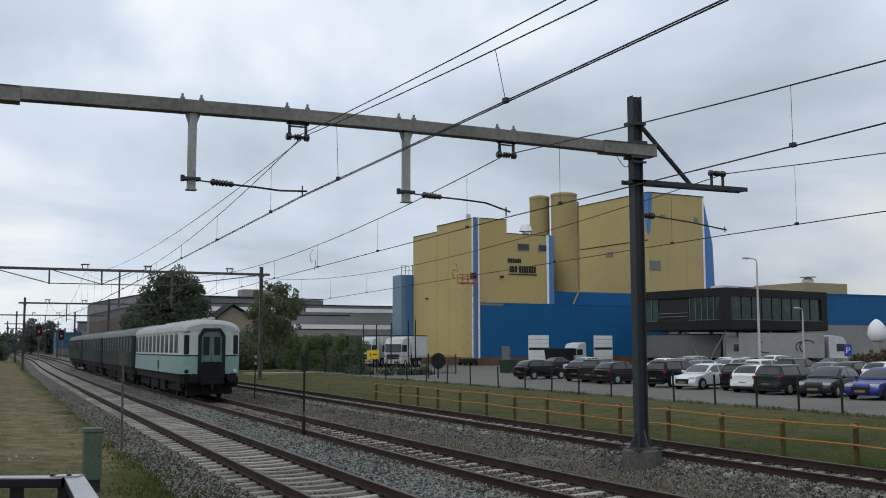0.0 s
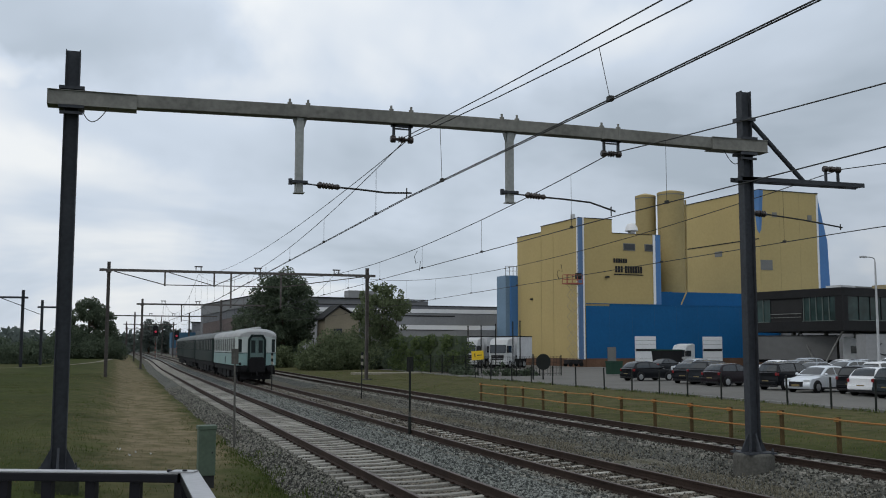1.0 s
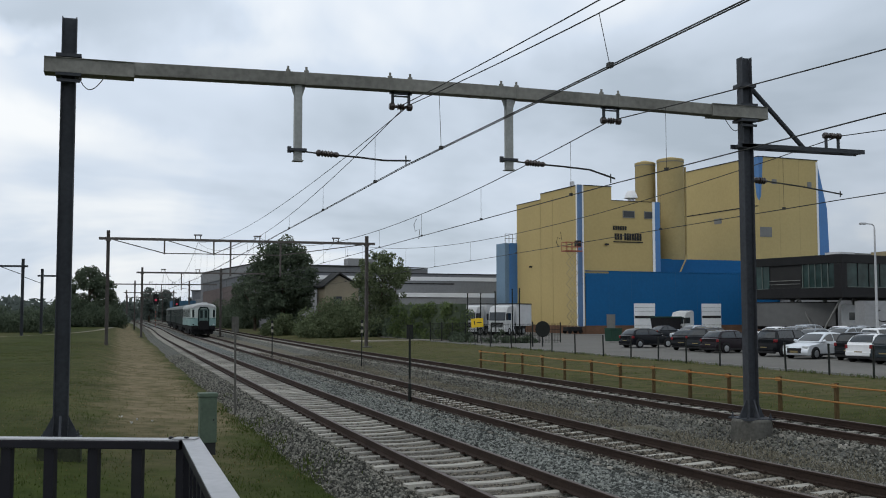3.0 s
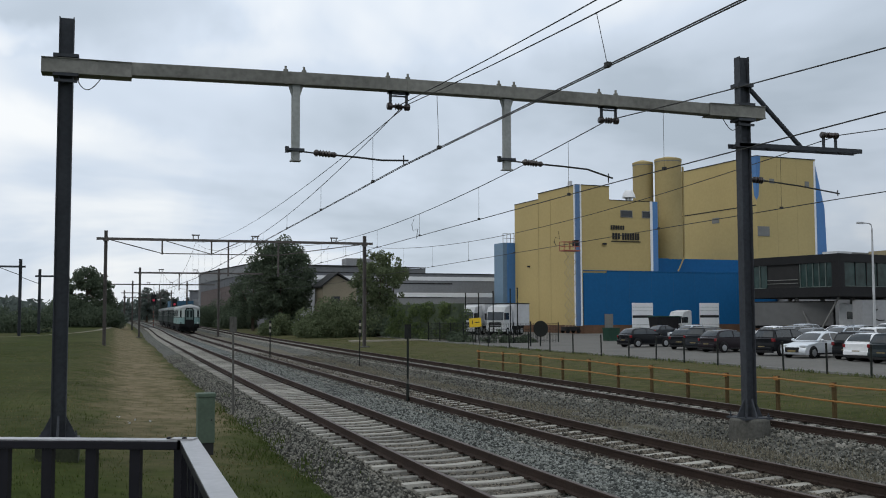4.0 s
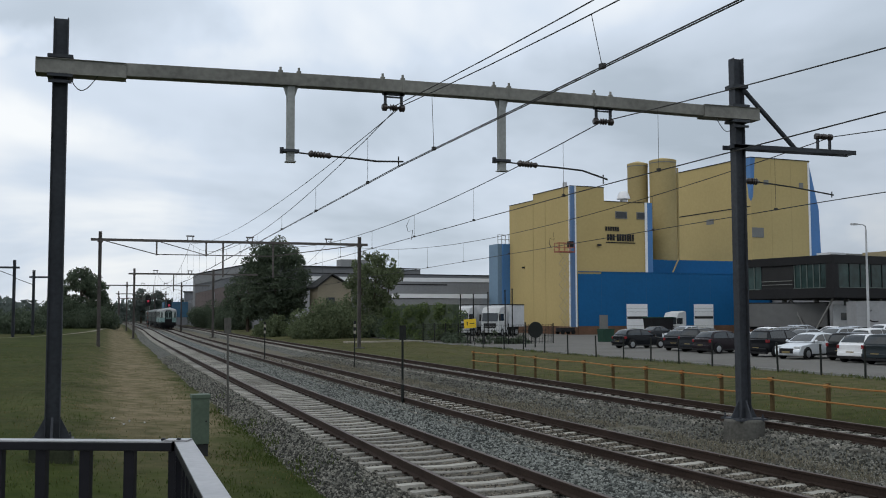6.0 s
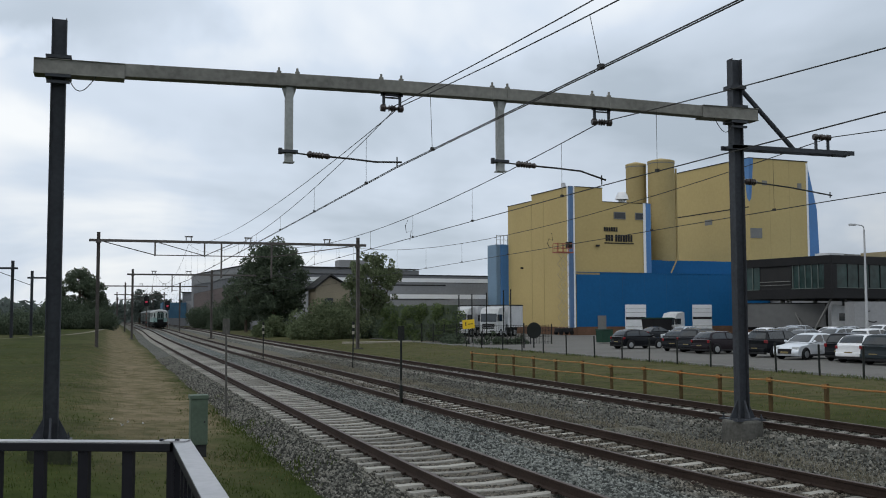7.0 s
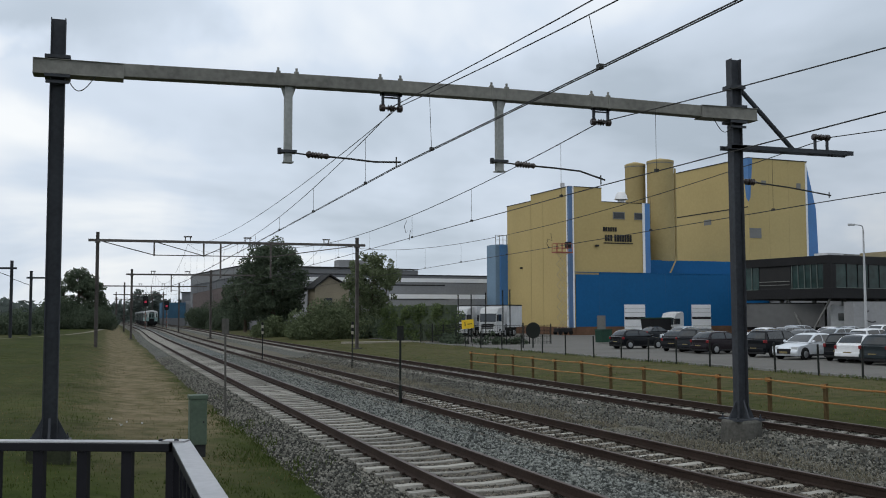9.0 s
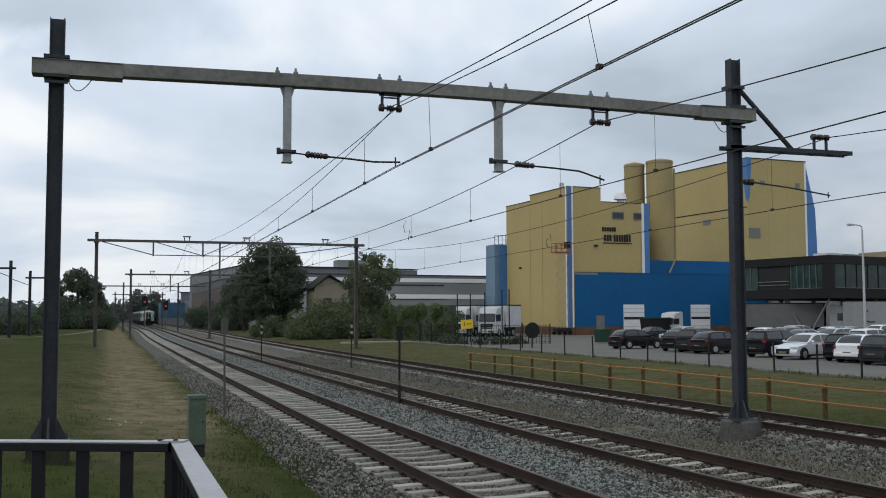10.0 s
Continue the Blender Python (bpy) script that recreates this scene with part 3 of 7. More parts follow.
    s = Shape().box(xr - 0.3, PY - 0.16, z - 0.05, 16.65, PY - 0.13, z + 0.05).box(xr - 0.3, PY + 0.13, z - 0.05, 16.65, PY + 0.16, z + 0.05)
    for x in (14.2, 14.85, 15.6, 16.2, 16.6):
        s.box(x, PY - 0.13, z - 0.03, x + 0.06, PY + 0.13, z + 0.03)
    part("side_bracket", s, M_MAST, p, "dark steel cantilever bracket")
    part("brace", Shape().tube([(xr + 0.14, PY, 7.6), (15.05, PY, z + 0.05)], 0.055, 8), M_MAST, p, "dark tubular diagonal brace")
    for zz in (7.6, z):
        part("mast_clamp", Shape().box(xr - 0.2, PY - 0.16, zz - 0.04, xr + 0.2, PY + 0.16, zz + 0.04), M_MAST, p)
    messenger_yoke(p, 15.86, z + 0.37, up=True)
    ins = Shape().disc_stack((xr + 0.2, PY, 5.46), (1, 0, -0.03), [(0, 0.03), (0.05, 0.07), (0.1, 0.07), (0.12, 0.04)] + [(0.14 + 0.03 * i, (0.08, 0.05)[i % 2]) for i in range(6)] + [(0.34, 0.03)])
    part("insulator", ins, M_INSUL, p, "dark ribbed insulator")
    part("registration_arm", Shape().tube([(xr + 0.5, PY, 5.45), (15.0, PY, 5.36), (16.1, PY, 5.22)], 0.018).tube([(16.05, PY, 5.3), (16.05, PY, 5.16)], 0.013), M_WIRE, p, "thin dark registration arm")
    # earth cables
    for x, sgn in ((xl, 1), (xr, -1)):
        pts = [(x + sgn * (0.16 + 0.5 * i / 10), PY - 0.15, BEAM_Z - 0.15 - 0.3 * math.sin(math.pi * (i / 10) ** 0.8)) for i in range(11)]
        part("earth_cable", Shape().tube(pts, 0.009, 5), M_WIRE, p)


near_portal()


# ---- overhead line: portals further along ----
def far_portal(y, xl, xr, zb, label, truss=True, top=0.65, w=0.2, left=0.7, right=0.7, yokes=(5.5, 9.5), drops=(7.4,)):
    p = thing("catenary_portal", label, "catenary portal", "catenary portals")
    for x in (xl, xr):
        m = part("mast", i_section(Shape(), x, y, -0.35, zb + top, 0.26, 0.26, 0.03), M_MASTFAR, p, "brown weathered steel mast")
        part("foundation", Shape().box(x - 0.4, y - 0.4, -0.6, x + 0.4, y + 0.4, -0.2), M_DARKCONC, m, bevel=0.03)
        part("mast_clamp", Shape().box(x - 0.2, y - 0.2, zb - 0.2, x + 0.2, y + 0.2, zb - 0.1), M_MASTFAR, m)
    part("beam", Shape().box(xl - left, y - 0.1, zb - w / 2, xr + right, y + 0.1, zb + w / 2), M_MASTFAR, p, "slim steel beam")
    span = xr - xl
    if truss:
        s, low = Shape(), zb - 1.1
        xs = [xl + span * q for q in (0.205, 0.39, 0.65)]
        s.bar((xl + 0.4, y, zb - 0.1), (xs[0], y, low), 0.07)
        s.bar((xs[0], y, low), (xs[2], y, low), 0.07)
        s.bar((xs[2], y, low), (xr - 0.4, y, zb - 0.1), 0.07)
        s.bar((xs[0] + 0.3, y, zb - 0.1), (xs[1], y, low), 0.06)
        s.bar((xs[1], y, low), (xs[1] + 2.2, y, zb - 0.1), 0.06)
        part("lower_chord", s, M_MASTFAR, p, "thin trussed lower chord")
        for x in xs:
            part("post", Shape().bar((x, y, zb), (x, y, low - 0.08), 0.12), M_MASTFAR, p)
    for x in yokes:
        s = Shape()
        for dx in (-0.2, 0.2):
            s.bar((x + dx, y, zb + w / 2), (x + dx, y, zb + 0.42), 0.07)
        s.bar((x - 0.32, y, zb + 0.42), (x + 0.32, y, zb + 0.42), 0.1)
        part("yoke", s, M_MASTFAR, p)
    for x in drops:
        part("drop_tube", Shape().bar((x, y, zb), (x, y, 5.6), 0.13), M_MASTFAR, p)
        part("registration_arm", Shape().tube([(x, y, 5.85), (x + 0.9, y, 5.75), (x + 2.1, y, 5.45)], 0.025, 5), M_WIRE, p)


far_portal(83, -0.86, 19.95, 8.47, "slim trussed brown catenary portal over three tracks", yokes=(6.0, 10.75, 17.3), drops=(8.6, 12.65))
far_portal(131, 2.75, 12.4, 7.8, "slim trussed brown catenary portal far along the tracks", truss=False, right=5.6, yokes=(5.3, 9.5), drops=(7.5,))

far_portal(190, 2.76, 12.3, 8.1, "slim brown catenary portal far along the tracks", truss=False, left=3.9, right=5.0)
far_portal(255, 1.8, 12.8, 8.0, "small distant catenary portal over the tracks", truss=False)
far_portal(330, 2.6, 13.2, 8.2, "small distant catenary portal over the tracks", truss=False)


def side_portal(y, x, other, z, zt):
    p = thing("catenary_portal", "dark steel catenary portal of a siding beside trees", "catenary portal", "catenary portals")
    for q in (x, other):
        part("mast", i_section(Shape(), q, y, -0.2, zt, 0.3, 0.3, 0.03), M_MAST, p, "dark steel mast")
    part("beam", Shape().box(min(x, other) - 0.5, y - 0.1, z - 0.1, max(x, other) + 0.5, y + 0.1, z + 0.1), M_MAST, p)
    part("brace", Shape().bar((x, y, z - 0.9), (x - 2.2, y, z - 0.05), 0.07), M_MAST, p)


side_portal(113.7, -9.6, -24.0, 7.6, 8.4)
side_portal(124.0, -8.4, -6.5, 7.0, 7.8)


# ---- overhead line: the wires ----
def sagged(a, b, sag, n=14):
    return [(a[0] + (b[0] - a[0]) * i / n, a[1] + (b[1] - a[1]) * i / n, a[2] + (b[2] - a[2]) * i / n - sag * 4 * (i / n) * (1 - i / n)) for i in range(n + 1)]


SPANS = [-45.0, PY, 83.0, 131.0, 190.0, 255.0, 330.0]
ZIG = {0: [0.45, 0.0, 0.55, -0.25, 0.25, -0.25, 0.2], 1: [0.3, 0.95, 1.6, 0.4, -0.1, 0.3, 0], 2: [0.4, 1.15, 2.35, 0.3, 0.5, 0.3, 0.3]}
MESS = {0: [6.62, 6.62, 8.3, 8.2, 8.3, 8.3, 8.5], 1: [6.62, 6.61, 8.85, 8.2, 8.3, 8.3, 8.5], 2: [6.6, 6.6, 8.7, 8.2, 8.3, 8.3, 8.5]}
CONT = {0: 5.41, 1: 5.22, 2: 5.1}
SAGS = {0: (1.34, 1.58), 1: (1.24, 1.58), 2: (1.3, 1.5)}


def overhead_line(i, xc):
    t = thing("overhead_line", "thin dark overhead contact line with droppers above a track", "overhead line", "overhead lines")
    r = 0.009 if i == 0 else 0.012
    for j in range(len(SPANS) - 1):
        y0, y1 = SPANS[j], SPANS[j + 1]
        xa, xb = xc + bend(y0) + ZIG[i][j], xc + bend(y1) + ZIG[i][j + 1]
        ca, cb = CONT[i] + (-0.4, 0.0, 0.0, 0.1, 0.1, 0.1)[j], CONT[i] + (0.0 if j < 2 else 0.1)
        rr = r if j < 2 else 0.012
        sag = SAGS[i][j] if j < 2 else (MESS[i][j] + MESS[i][j + 1]) / 2 - 5.95
        xm = xa if i or j else 4.9           # towards the platform the carrying wires draw aside
        m = sagged((xm, y0, MESS[i][j]), (xb, y1, MESS[i][j + 1]), sag, 24)
        part("carrying_wire", Shape().tube(m, rr, 5), M_WIRE, t)
        if i == 0 and j < 2:
            upper = sagged((xm + 0.05 * j, y0, (6.2, 6.62)[j]), (xb - 0.12 * (1 - j), y1, MESS[i][j + 1]), (1.02, 0.78)[j], 24)
            part("carrying_wire", Shape().tube(upper, rr, 5), M_WIRE, t)
        for off in ((-0.022, 0.022) if i == 0 else (0.0,)):
            part("contact_wire", Shape().tube([(xa + off, y0, ca), (xb + off, y1, cb)], rr, 5), M_WIRE, t)
        n = 10 if j < 2 else 8
        for k in range(n):
            f = (k + (0.4, 0.32, 0.35)[i]) / n if j else (k + 0.63) / n
            low, rest = int(24 * f), 24 * f - int(24 * f)
            q = tuple(Vector(m[low]).lerp(Vector(m[low + 1]), rest))
            zc = ca + (cb - ca) * f
            xk = xa + (xb - xa) * f
            d = part("dropper", Shape().tube([q, (xk, q[1], zc)], 0.005, 4), M_WIRE, t)
            if j < 2:
                part("dropper_clip", Shape().box(xk - 0.03, q[1] - 0.04, zc - 0.015, xk + 0.03, q[1] + 0.04, zc + 0.045), M_WIRE, d)


    if i:
        x, y, za, zc = ((10.33, 35.2, 5.93, 5.2), (16.55, 36.4, 5.1, 5.7))[i - 1]
        pts = [(x, y, za), (x - 0.1, y, za + (zc - za) * 0.3), (x - 0.05, y, za + (zc - za) * 0.62), (x + 0.13, y, za + (zc - za) * 0.5), (x + 0.08, y, zc)]
        part("jumper_cable", Shape().tube(pts, 0.012, 5), M_WIRE, t, "bent jumper cable between the wires")


for i_, x_ in enumerate((X1, X2, X3)):
    overhead_line(i_, x_)


# ---- the platform end on which the camera stands ----
def platform_end():
    p = part("platform", Shape().prism([(-7, -25), (0.34, -25), (0.34, 3.08), (-3.3, 4.6), (-7, 4.6)], "z", -0.6, 0.92), M_CONC, bevel=0.02)
    tagged(p, "raised grey concrete platform end", "platform", kind="structure")
    r = thing("railing", "black steel railing with a worn pale handrail on the platform end", "railing")
    z, xc, yb = 2.045, 0.206, 3.0
    pivot, ang = (xc, yb, 0), -22.8          # the end panel stands askew to the tracks

    def end(shape):
        return shape.turned(pivot, ang)

    part("handrail", end(Shape().box(-3.4, yb - 0.025, z - 0.024, xc - 0.026, yb + 0.025, z)), M_BLACK, r, "black flat top rail", bevel=0.003)
    part("handrail_cap", end(Shape().box(-3.4, yb - 0.025, z + 0.0005, xc - 0.026, yb + 0.025, z + 0.004)), M_WORNSHEEN, r, "worn top of the handrail with a painted pale sheen")
    part("handrail", Shape().box(xc - 0.026, -6, z - 0.024, xc + 0.026, yb + 0.02, z), M_BLACK, r, "black flat top rail", bevel=0.003)
    part("handrail_cap", Shape().box(xc - 0.026, -6, z + 0.0005, xc + 0.026, yb + 0.02, z + 0.004), M_WORNSHEEN, r, "worn top of the handrail with a painted pale sheen")
    part("joint_cover", end(Shape().box(xc - 0.05, yb - 0.024, z + 0.0045, xc + 0.018, yb + 0.022, z + 0.008)), M_WORNSHEEN, r)
    for dx in (-0.055, -0.01):
        part("rivet", end(Shape().disc_stack((xc + dx, yb - 0.012, z + 0.006), (0, 0, 1), [(0, 0.008), (0.005, 0.007), (0.007, 0.003)], 8)), M_BLACK, r)
    for k in range(27):
        x = xc - 0.025 - 0.131 * k
        part("baluster", end(Shape().box(x - 0.015, yb - 0.012, 1.0, x + 0.015, yb + 0.012, z - 0.024)), M_BLACK, r)
    for k in range(1, 60):
        y = yb - 0.131 * k
        part("baluster", Shape().box(xc - 0.012, y - 0.015, 1.0, xc + 0.012, y + 0.015, z - 0.024), M_BLACK, r)
    part("bottom_rail", end(Shape().box(-3.4, yb - 0.02, 0.98, xc, yb + 0.02, 1.02)), M_BLACK, r)
    part("bottom_rail", Shape().box(xc - 0.02, -6, 0.98, xc + 0.02, yb, 1.02), M_BLACK, r)
    part("post", end(Shape().box(-3.38, yb - 0.025, 0.92, -3.33, yb + 0.025, z - 0.024)), M_BLACK, r)
    for y in (yb, 1.0, -2.0, -5.8):
        part("post", Shape().box(xc - 0.022, y - 0.022, 0.92, xc + 0.022, y + 0.022, z - 0.024), M_BLACK, r)


platform_end()

# ---- the yellow and blue feed mill ----
M_YELLOW = mat("buff_yellow_cladding", (0.43, 0.335, 0.15), 0.7, 0, 0.07, 0.12, 2.5, 0.05)
M_YELLOWSILO = mat("buff_yellow_silo", (0.36, 0.285, 0.135), 0.6, 0, 0.1, 0.2, 3, 0.05)
M_BLUE = mat("blue_cladding", (0.003, 0.09, 0.235), 0.6, 0, 0.09, 0.15, 3, 0.05)
M_BLUE.node_tree.nodes["Principled BSDF"].inputs["Specular IOR Level"].default_value = 0.25
M_BLUEJOINT = mat("darker_blue_joint", (0.005, 0.075, 0.19), 0.55, 0, 0.09, 0.15, 3, 0)
M_LBLUE = mat("light_blue_trim", (0.055, 0.17, 0.38), 0.5, 0, 0.08, 0.2, 3, 0)
M_SOFTBLUE = mat("soft_blue_trim", (0.075, 0.15, 0.28), 0.5, 0, 0.08, 0.2, 3, 0)
M_WHITE = mat("white_painted_metal", (0.72, 0.73, 0.74), 0.5, 0, 0.06, 0.4, 8, 0.02)
M_DIRTYWHITE = mat("dirty_white_panel", (0.5, 0.51, 0.52), 0.6, 0, 0.15, 0.5, 5, 0.05)
M_SEAM = mat("dark_joint", (0.03, 0.03, 0.03), 0.8, 0, 0.1, 1, 5, 0)
M_BROWN = mat("brown_brick_plinth", (0.13, 0.075, 0.05), 0.9, 0, 0.25, 0.6, 9, 0.3)
M_GREYPANEL = mat("grey_corrugated_wall", (0.23, 0.235, 0.24), 0.7, 0, 0.12, 0.15, 3, 0.1)
M_DGREY = mat("dark_grey_cladding", (0.018, 0.018, 0.019), 0.6, 0, 0.2, 0.3, 4, 0.05)
M_ROOFGREY = mat("grey_roof_sheet", (0.16, 0.165, 0.175), 0.7, 0, 0.15, 0.15, 2, 0.1)
M_WINDOW = mat("dark_window_glass", (0.02, 0.024, 0.028), 0.12, 0, 0.3, 0.3, 2, 0)
M_VENT = mat("grey_louvre", (0.19, 0.19, 0.18), 0.6, 0.2, 0.1, 1, 8, 0.05)

MILL = pose(58.76, 122.74, 0, 0, 0, 4.3)   # its near corner; x along the street front, y along the tracks


def feed_mill():
    b = thing("feed_mill", "buff yellow and blue factory building with two silos", "factory", at=MILL)
    # front block
    part("wall", Shape().box(0.02, 0, 1.0, 5.15, 11.0, 19.9), M_YELLOW, b, "buff yellow clad wall")
    part("wall", Shape().box(0.0, 11.0, 1.0, 12.8, 18.7, 19.05), M_YELLOW, b, "buff yellow clad wall")
    part("wall", Shape().box(5.15, 0.05, 8.0, 12.8, 11.0, 18.05), M_YELLOW, b, "buff yellow clad wall")
    part("plinth", Shape().box(-0.05, -0.05, -0.3, 12.8, 18.7, 1.0), M_BROWN, b, "brown brick plinth")
    for a in ((-0.06, -0.05, 19.9, 5.2, 11.05, 20.0), (-0.06, 11.05, 19.05, 12.85, 18.75, 19.15), (5.2, 0.0, 18.05, 12.85, 11, 18.13)):
        part("roof_trim", Shape().box(*a), M_SEAM, b)
    # wall joints
    for y in (7.35, 11.0):
        part("wall_joint", Shape().box(-0.012, y - 0.04, 1.0, 0.03, y + 0.04, 19.0), M_YELLOWSILO, b)
    # corner strips
    c = part("corner_strip", Shape().box(-0.06, -0.08, 0.9, 0.62, 0.4, 19.95), M_SOFTBLUE, b, "light blue corner strip", bevel=0.02)
    part("white_edge", Shape().box(-0.09, 0.3, 0.9, -0.05, 0.6, 19.97), M_WHITE, c)
    part("white_edge", Shape().box(0.5, -0.11, 0.9, 0.72, -0.07, 19.97), M_WHITE, c)
    c = part("corner_strip", Shape().box(12.1, -0.05, 8.2, 12.95, 0.9, 18.1), M_LBLUE, b, "light blue corner strip", bevel=0.02)
    part("white_edge", Shape().box(11.7, -0.06, 8.2, 12.1, 0.0, 18.12), M_WHITE, c)
    for x0, x1 in ((6.95, 8.85), (10.4, 12.05)):
        w = part("window", Shape().box(x0, -0.03, 15.75, x1, 0.1, 16.75), M_VENT, b, "grey window frame")
        part("pane", Shape().box(x0 + 0.1, -0.045, 15.85, x1 - 0.1, -0.02, 16.65), M_WINDOW, w)
    # name sign, as plain bars
    s = part("name_sign", Shape().box(5.4, -0.03, 12.35, 10.1, 0.06, 12.48), M_SEAM, b, "dark raised lettering shown as plain bars")
    for x0, x1, z0, z1 in ((5.35, 7.6, 14.02, 14.6), (5.6, 6.9, 12.7, 13.55), (7.15, 10.0, 12.65, 13.6)):
        n = max(3, int((x1 - x0) / 0.36))
        for k in range(n):
            a = x0 + (x1 - x0) * k / n
            part("bar", Shape().box(a, -0.04, z0, a + (x1 - x0) / n * 0.72, 0.03, z1), M_SEAM, s)
    # low blue hall
    h = part("blue_hall", Shape().box(0.9, -0.12, 1.0, 33.0, 10, 8.05).box(4.6, -0.12, 8.05, 33.0, 10, 8.3), M_BLUE, b, "blue clad loading hall")
    part("plinth", Shape().box(0.9, -0.14, -0.3, 33, 9.9, 1.0), M_BROWN, h, "brown brick plinth")
    part("roof_trim", Shape().box(0.85, -0.17, 8.3, 33, -0.1, 8.4), M_BLUE, h)
    for k in range(1, 9):
        part("wall_joint", Shape().box(0.9 + 3.6 * k, -0.126, 1.0, 0.93 + 3.6 * k, -0.11, 8.25), M_BLUEJOINT, h)
    for x0, x1 in ((8.45, 11.8), (19.6, 22.9)):
        d = part("dock_door", Shape().box(x0, -0.2, 0.2, x1, -0.1, 4.0), M_WHITE, h, "white sectional dock door")
        part("door_window", Shape().box(x0 + 0.05, -0.215, 1.95, x1 - 0.05, -0.18, 2.3), M_SEAM, d)
        for z in (1.0, 2.9, 3.4):
            part("panel_joint", Shape().box(x0 + 0.05, -0.208, z, x1 - 0.05, -0.195, z + 0.04), M_VENT, d)
    part("panel_door", Shape().box(4.1, -0.2, 0.4, 5.4, -0.1, 2.5), M_VENT, h, "grey steel door")
    part("hall_upper", Shape().box(12.9, 1.5, 8.0, 18.2, 3.0, 10.25), M_BLUE, b, "blue clad upper storey")
    # tall block
    X, Y = 32.92, 3.24
    part("tall_base", Shape().box(X - 18, Y + 0.3, 0, X + 13, Y + 19.2, 10.45), M_BLUE, b, "blue clad lower storeys")
    t = part("tall_block", Shape().box(X, Y, 10.45, X + 11.3, Y + 19.2, 26.2), M_YELLOW, b, "tall buff yellow clad wall")
    part("roof_trim", Shape().box(X - 0.08, Y - 0.08, 26.2, X + 11.35, Y + 19.3, 26.32), M_SEAM, t)
    part("wall_joint", Shape().box(X - 0.04, Y + 0.2, 18.72, X, Y + 19, 18.88), M_SEAM, t)
    part("base_trim", Shape().box(X - 0.1, Y, 10.35, X, Y + 19, 10.6), M_WHITE, t)
    fin = Shape().add([(X - 0.05, Y - 0.06, 26.25), (X + 0.8, Y - 0.06, 26.25), (X + 0.3, Y - 0.06, 20.2), (X - 0.05, Y - 0.06, 19.6), (X - 0.05, Y + 1.3, 26.25), (X - 0.05, Y + 0.5, 20.2), (X - 0.05, Y + 0.05, 19.6)],
                      [(0, 3, 2, 1), (0, 4, 5, 6, 3)])
    part("corner_fin", fin, M_LBLUE, t, "light blue tapered corner panel")
    fin = Shape().prism([(X + 11.25, 25.9), (X + 13.0, 18.8), (X + 13.3, 10.45), (X + 11.25, 10.45)], "y", Y + 0.02, Y + 18)
    part("side_fin", fin, M_LBLUE, t, "light blue slanting end panel")
    part("white_edge", Shape().box(X + 10.95, Y - 0.05, 10.45, X + 11.3, Y, 26.0), M_WHITE, t)
    for x0, z0, x1, z1 in ((0.0, 14.1, 2.2, 15.6), (2.4, 22.2, 3.3, 22.9), (9.2, 21.9, 10.0, 22.8)):
        part("louvre", Shape().box(X + x0, Y - 0.06, z0, X + x1, Y, z1), M_VENT, t, "grey louvre")
    part("louvre", Shape().box(X - 0.06, Y + 9, 16.85, X, Y + 10.8, 17.7), M_VENT, t, "grey louvre")
    for k in (3.8, 7.6):
        part("wall_joint", Shape().box(X + k, Y - 0.012, 10.5, X + k + 0.05, Y, 26.1), M_YELLOWSILO, t)
    # silos
    for x, y, r, z in ((16.1, 8.2, 1.5, 25.0), (18.4, 5.1, 1.93, 25.2)):
        s = part("silo", Shape().disc_stack((x, y, 7.9), (0, 0, 1), [(0, r), (z - 8.5, r), (z - 8.2, r * 1.03), (z - 8.0, r * 1.03), (z - 7.9, r * 0.9), (z - 7.6, r * 0.2)], 28), M_YELLOWSILO, b, "round buff yellow silo", smooth=True)
        for zz in (12, 16, 20):
            part("hoop", Shape().disc_stack((x, y, zz), (0, 0, 1), [(0, r + 0.02), (0.1, r + 0.02)], 28), M_YELLOWSILO, s)
        part("rim", Shape().disc_stack((x, y, z - 0.55), (0, 0, 1), [(0, r + 0.05), (0.12, r + 0.05)], 28), M_VENT, s)
    part("downpipe", Shape().tube([(20.2, 4.0, 24.0), (20.2, 4.0, 10.0)], 0.14, 8).tube([(17.8, 0.6, 10.6), (16.6, 0.5, 8.5)], 0.1, 8), M_YELLOWSILO, b, "buff yellow downpipe")
    v = part("roof_vent", Shape().disc_stack((9.6, 2.0, 18.0), (0, 0, 1), [(0, 0.5), (0.7, 0.5), (0.75, 0.95), (1.3, 0.8), (1.75, 0.55), (1.85, 0.2)], 16), M_WHITE, b, "white mushroom roof vent", smooth=True)
    part("stub_vent", Shape().disc_stack((1.9, 5.0, 19.9), (0, 0, 1), [(0, 0.5), (0.5, 0.5), (0.55, 0.35), (1.2, 0.3), (1.25, 0.1)], 12), M_DIRTYWHITE, b, "small white roof vent")
    part("stub_vent", Shape().disc_stack((X + 5.5, Y + 9, 26.2), (0, 0, 1), [(0, 0.5), (0.7, 0.5), (0.8, 0.7), (1.0, 0.4)], 12), M_DIRTYWHITE, b)
    for x, y, z in ((4.2, -0.1, 12.0), (-0.1, 14.0, 9.5)):
        part("wall_lamp", Shape().box(x - 0.25, y - 0.3, z - 0.12, x + 0.25, y, z + 0.12), M_SEAM, b)
    # blue side tower; its left face is painted paler, as if lit
    M_LITBLUE = mat("lit_blue_panel", (0.16, 0.24, 0.32), 0.6, 0, 0.1, 0.3, 4, 0.05)
    t = part("side_tower", Shape().box(-1.2, 18.6, 0, 0.2, 22.0, 13.3), M_LBLUE, b, "blue side tower")
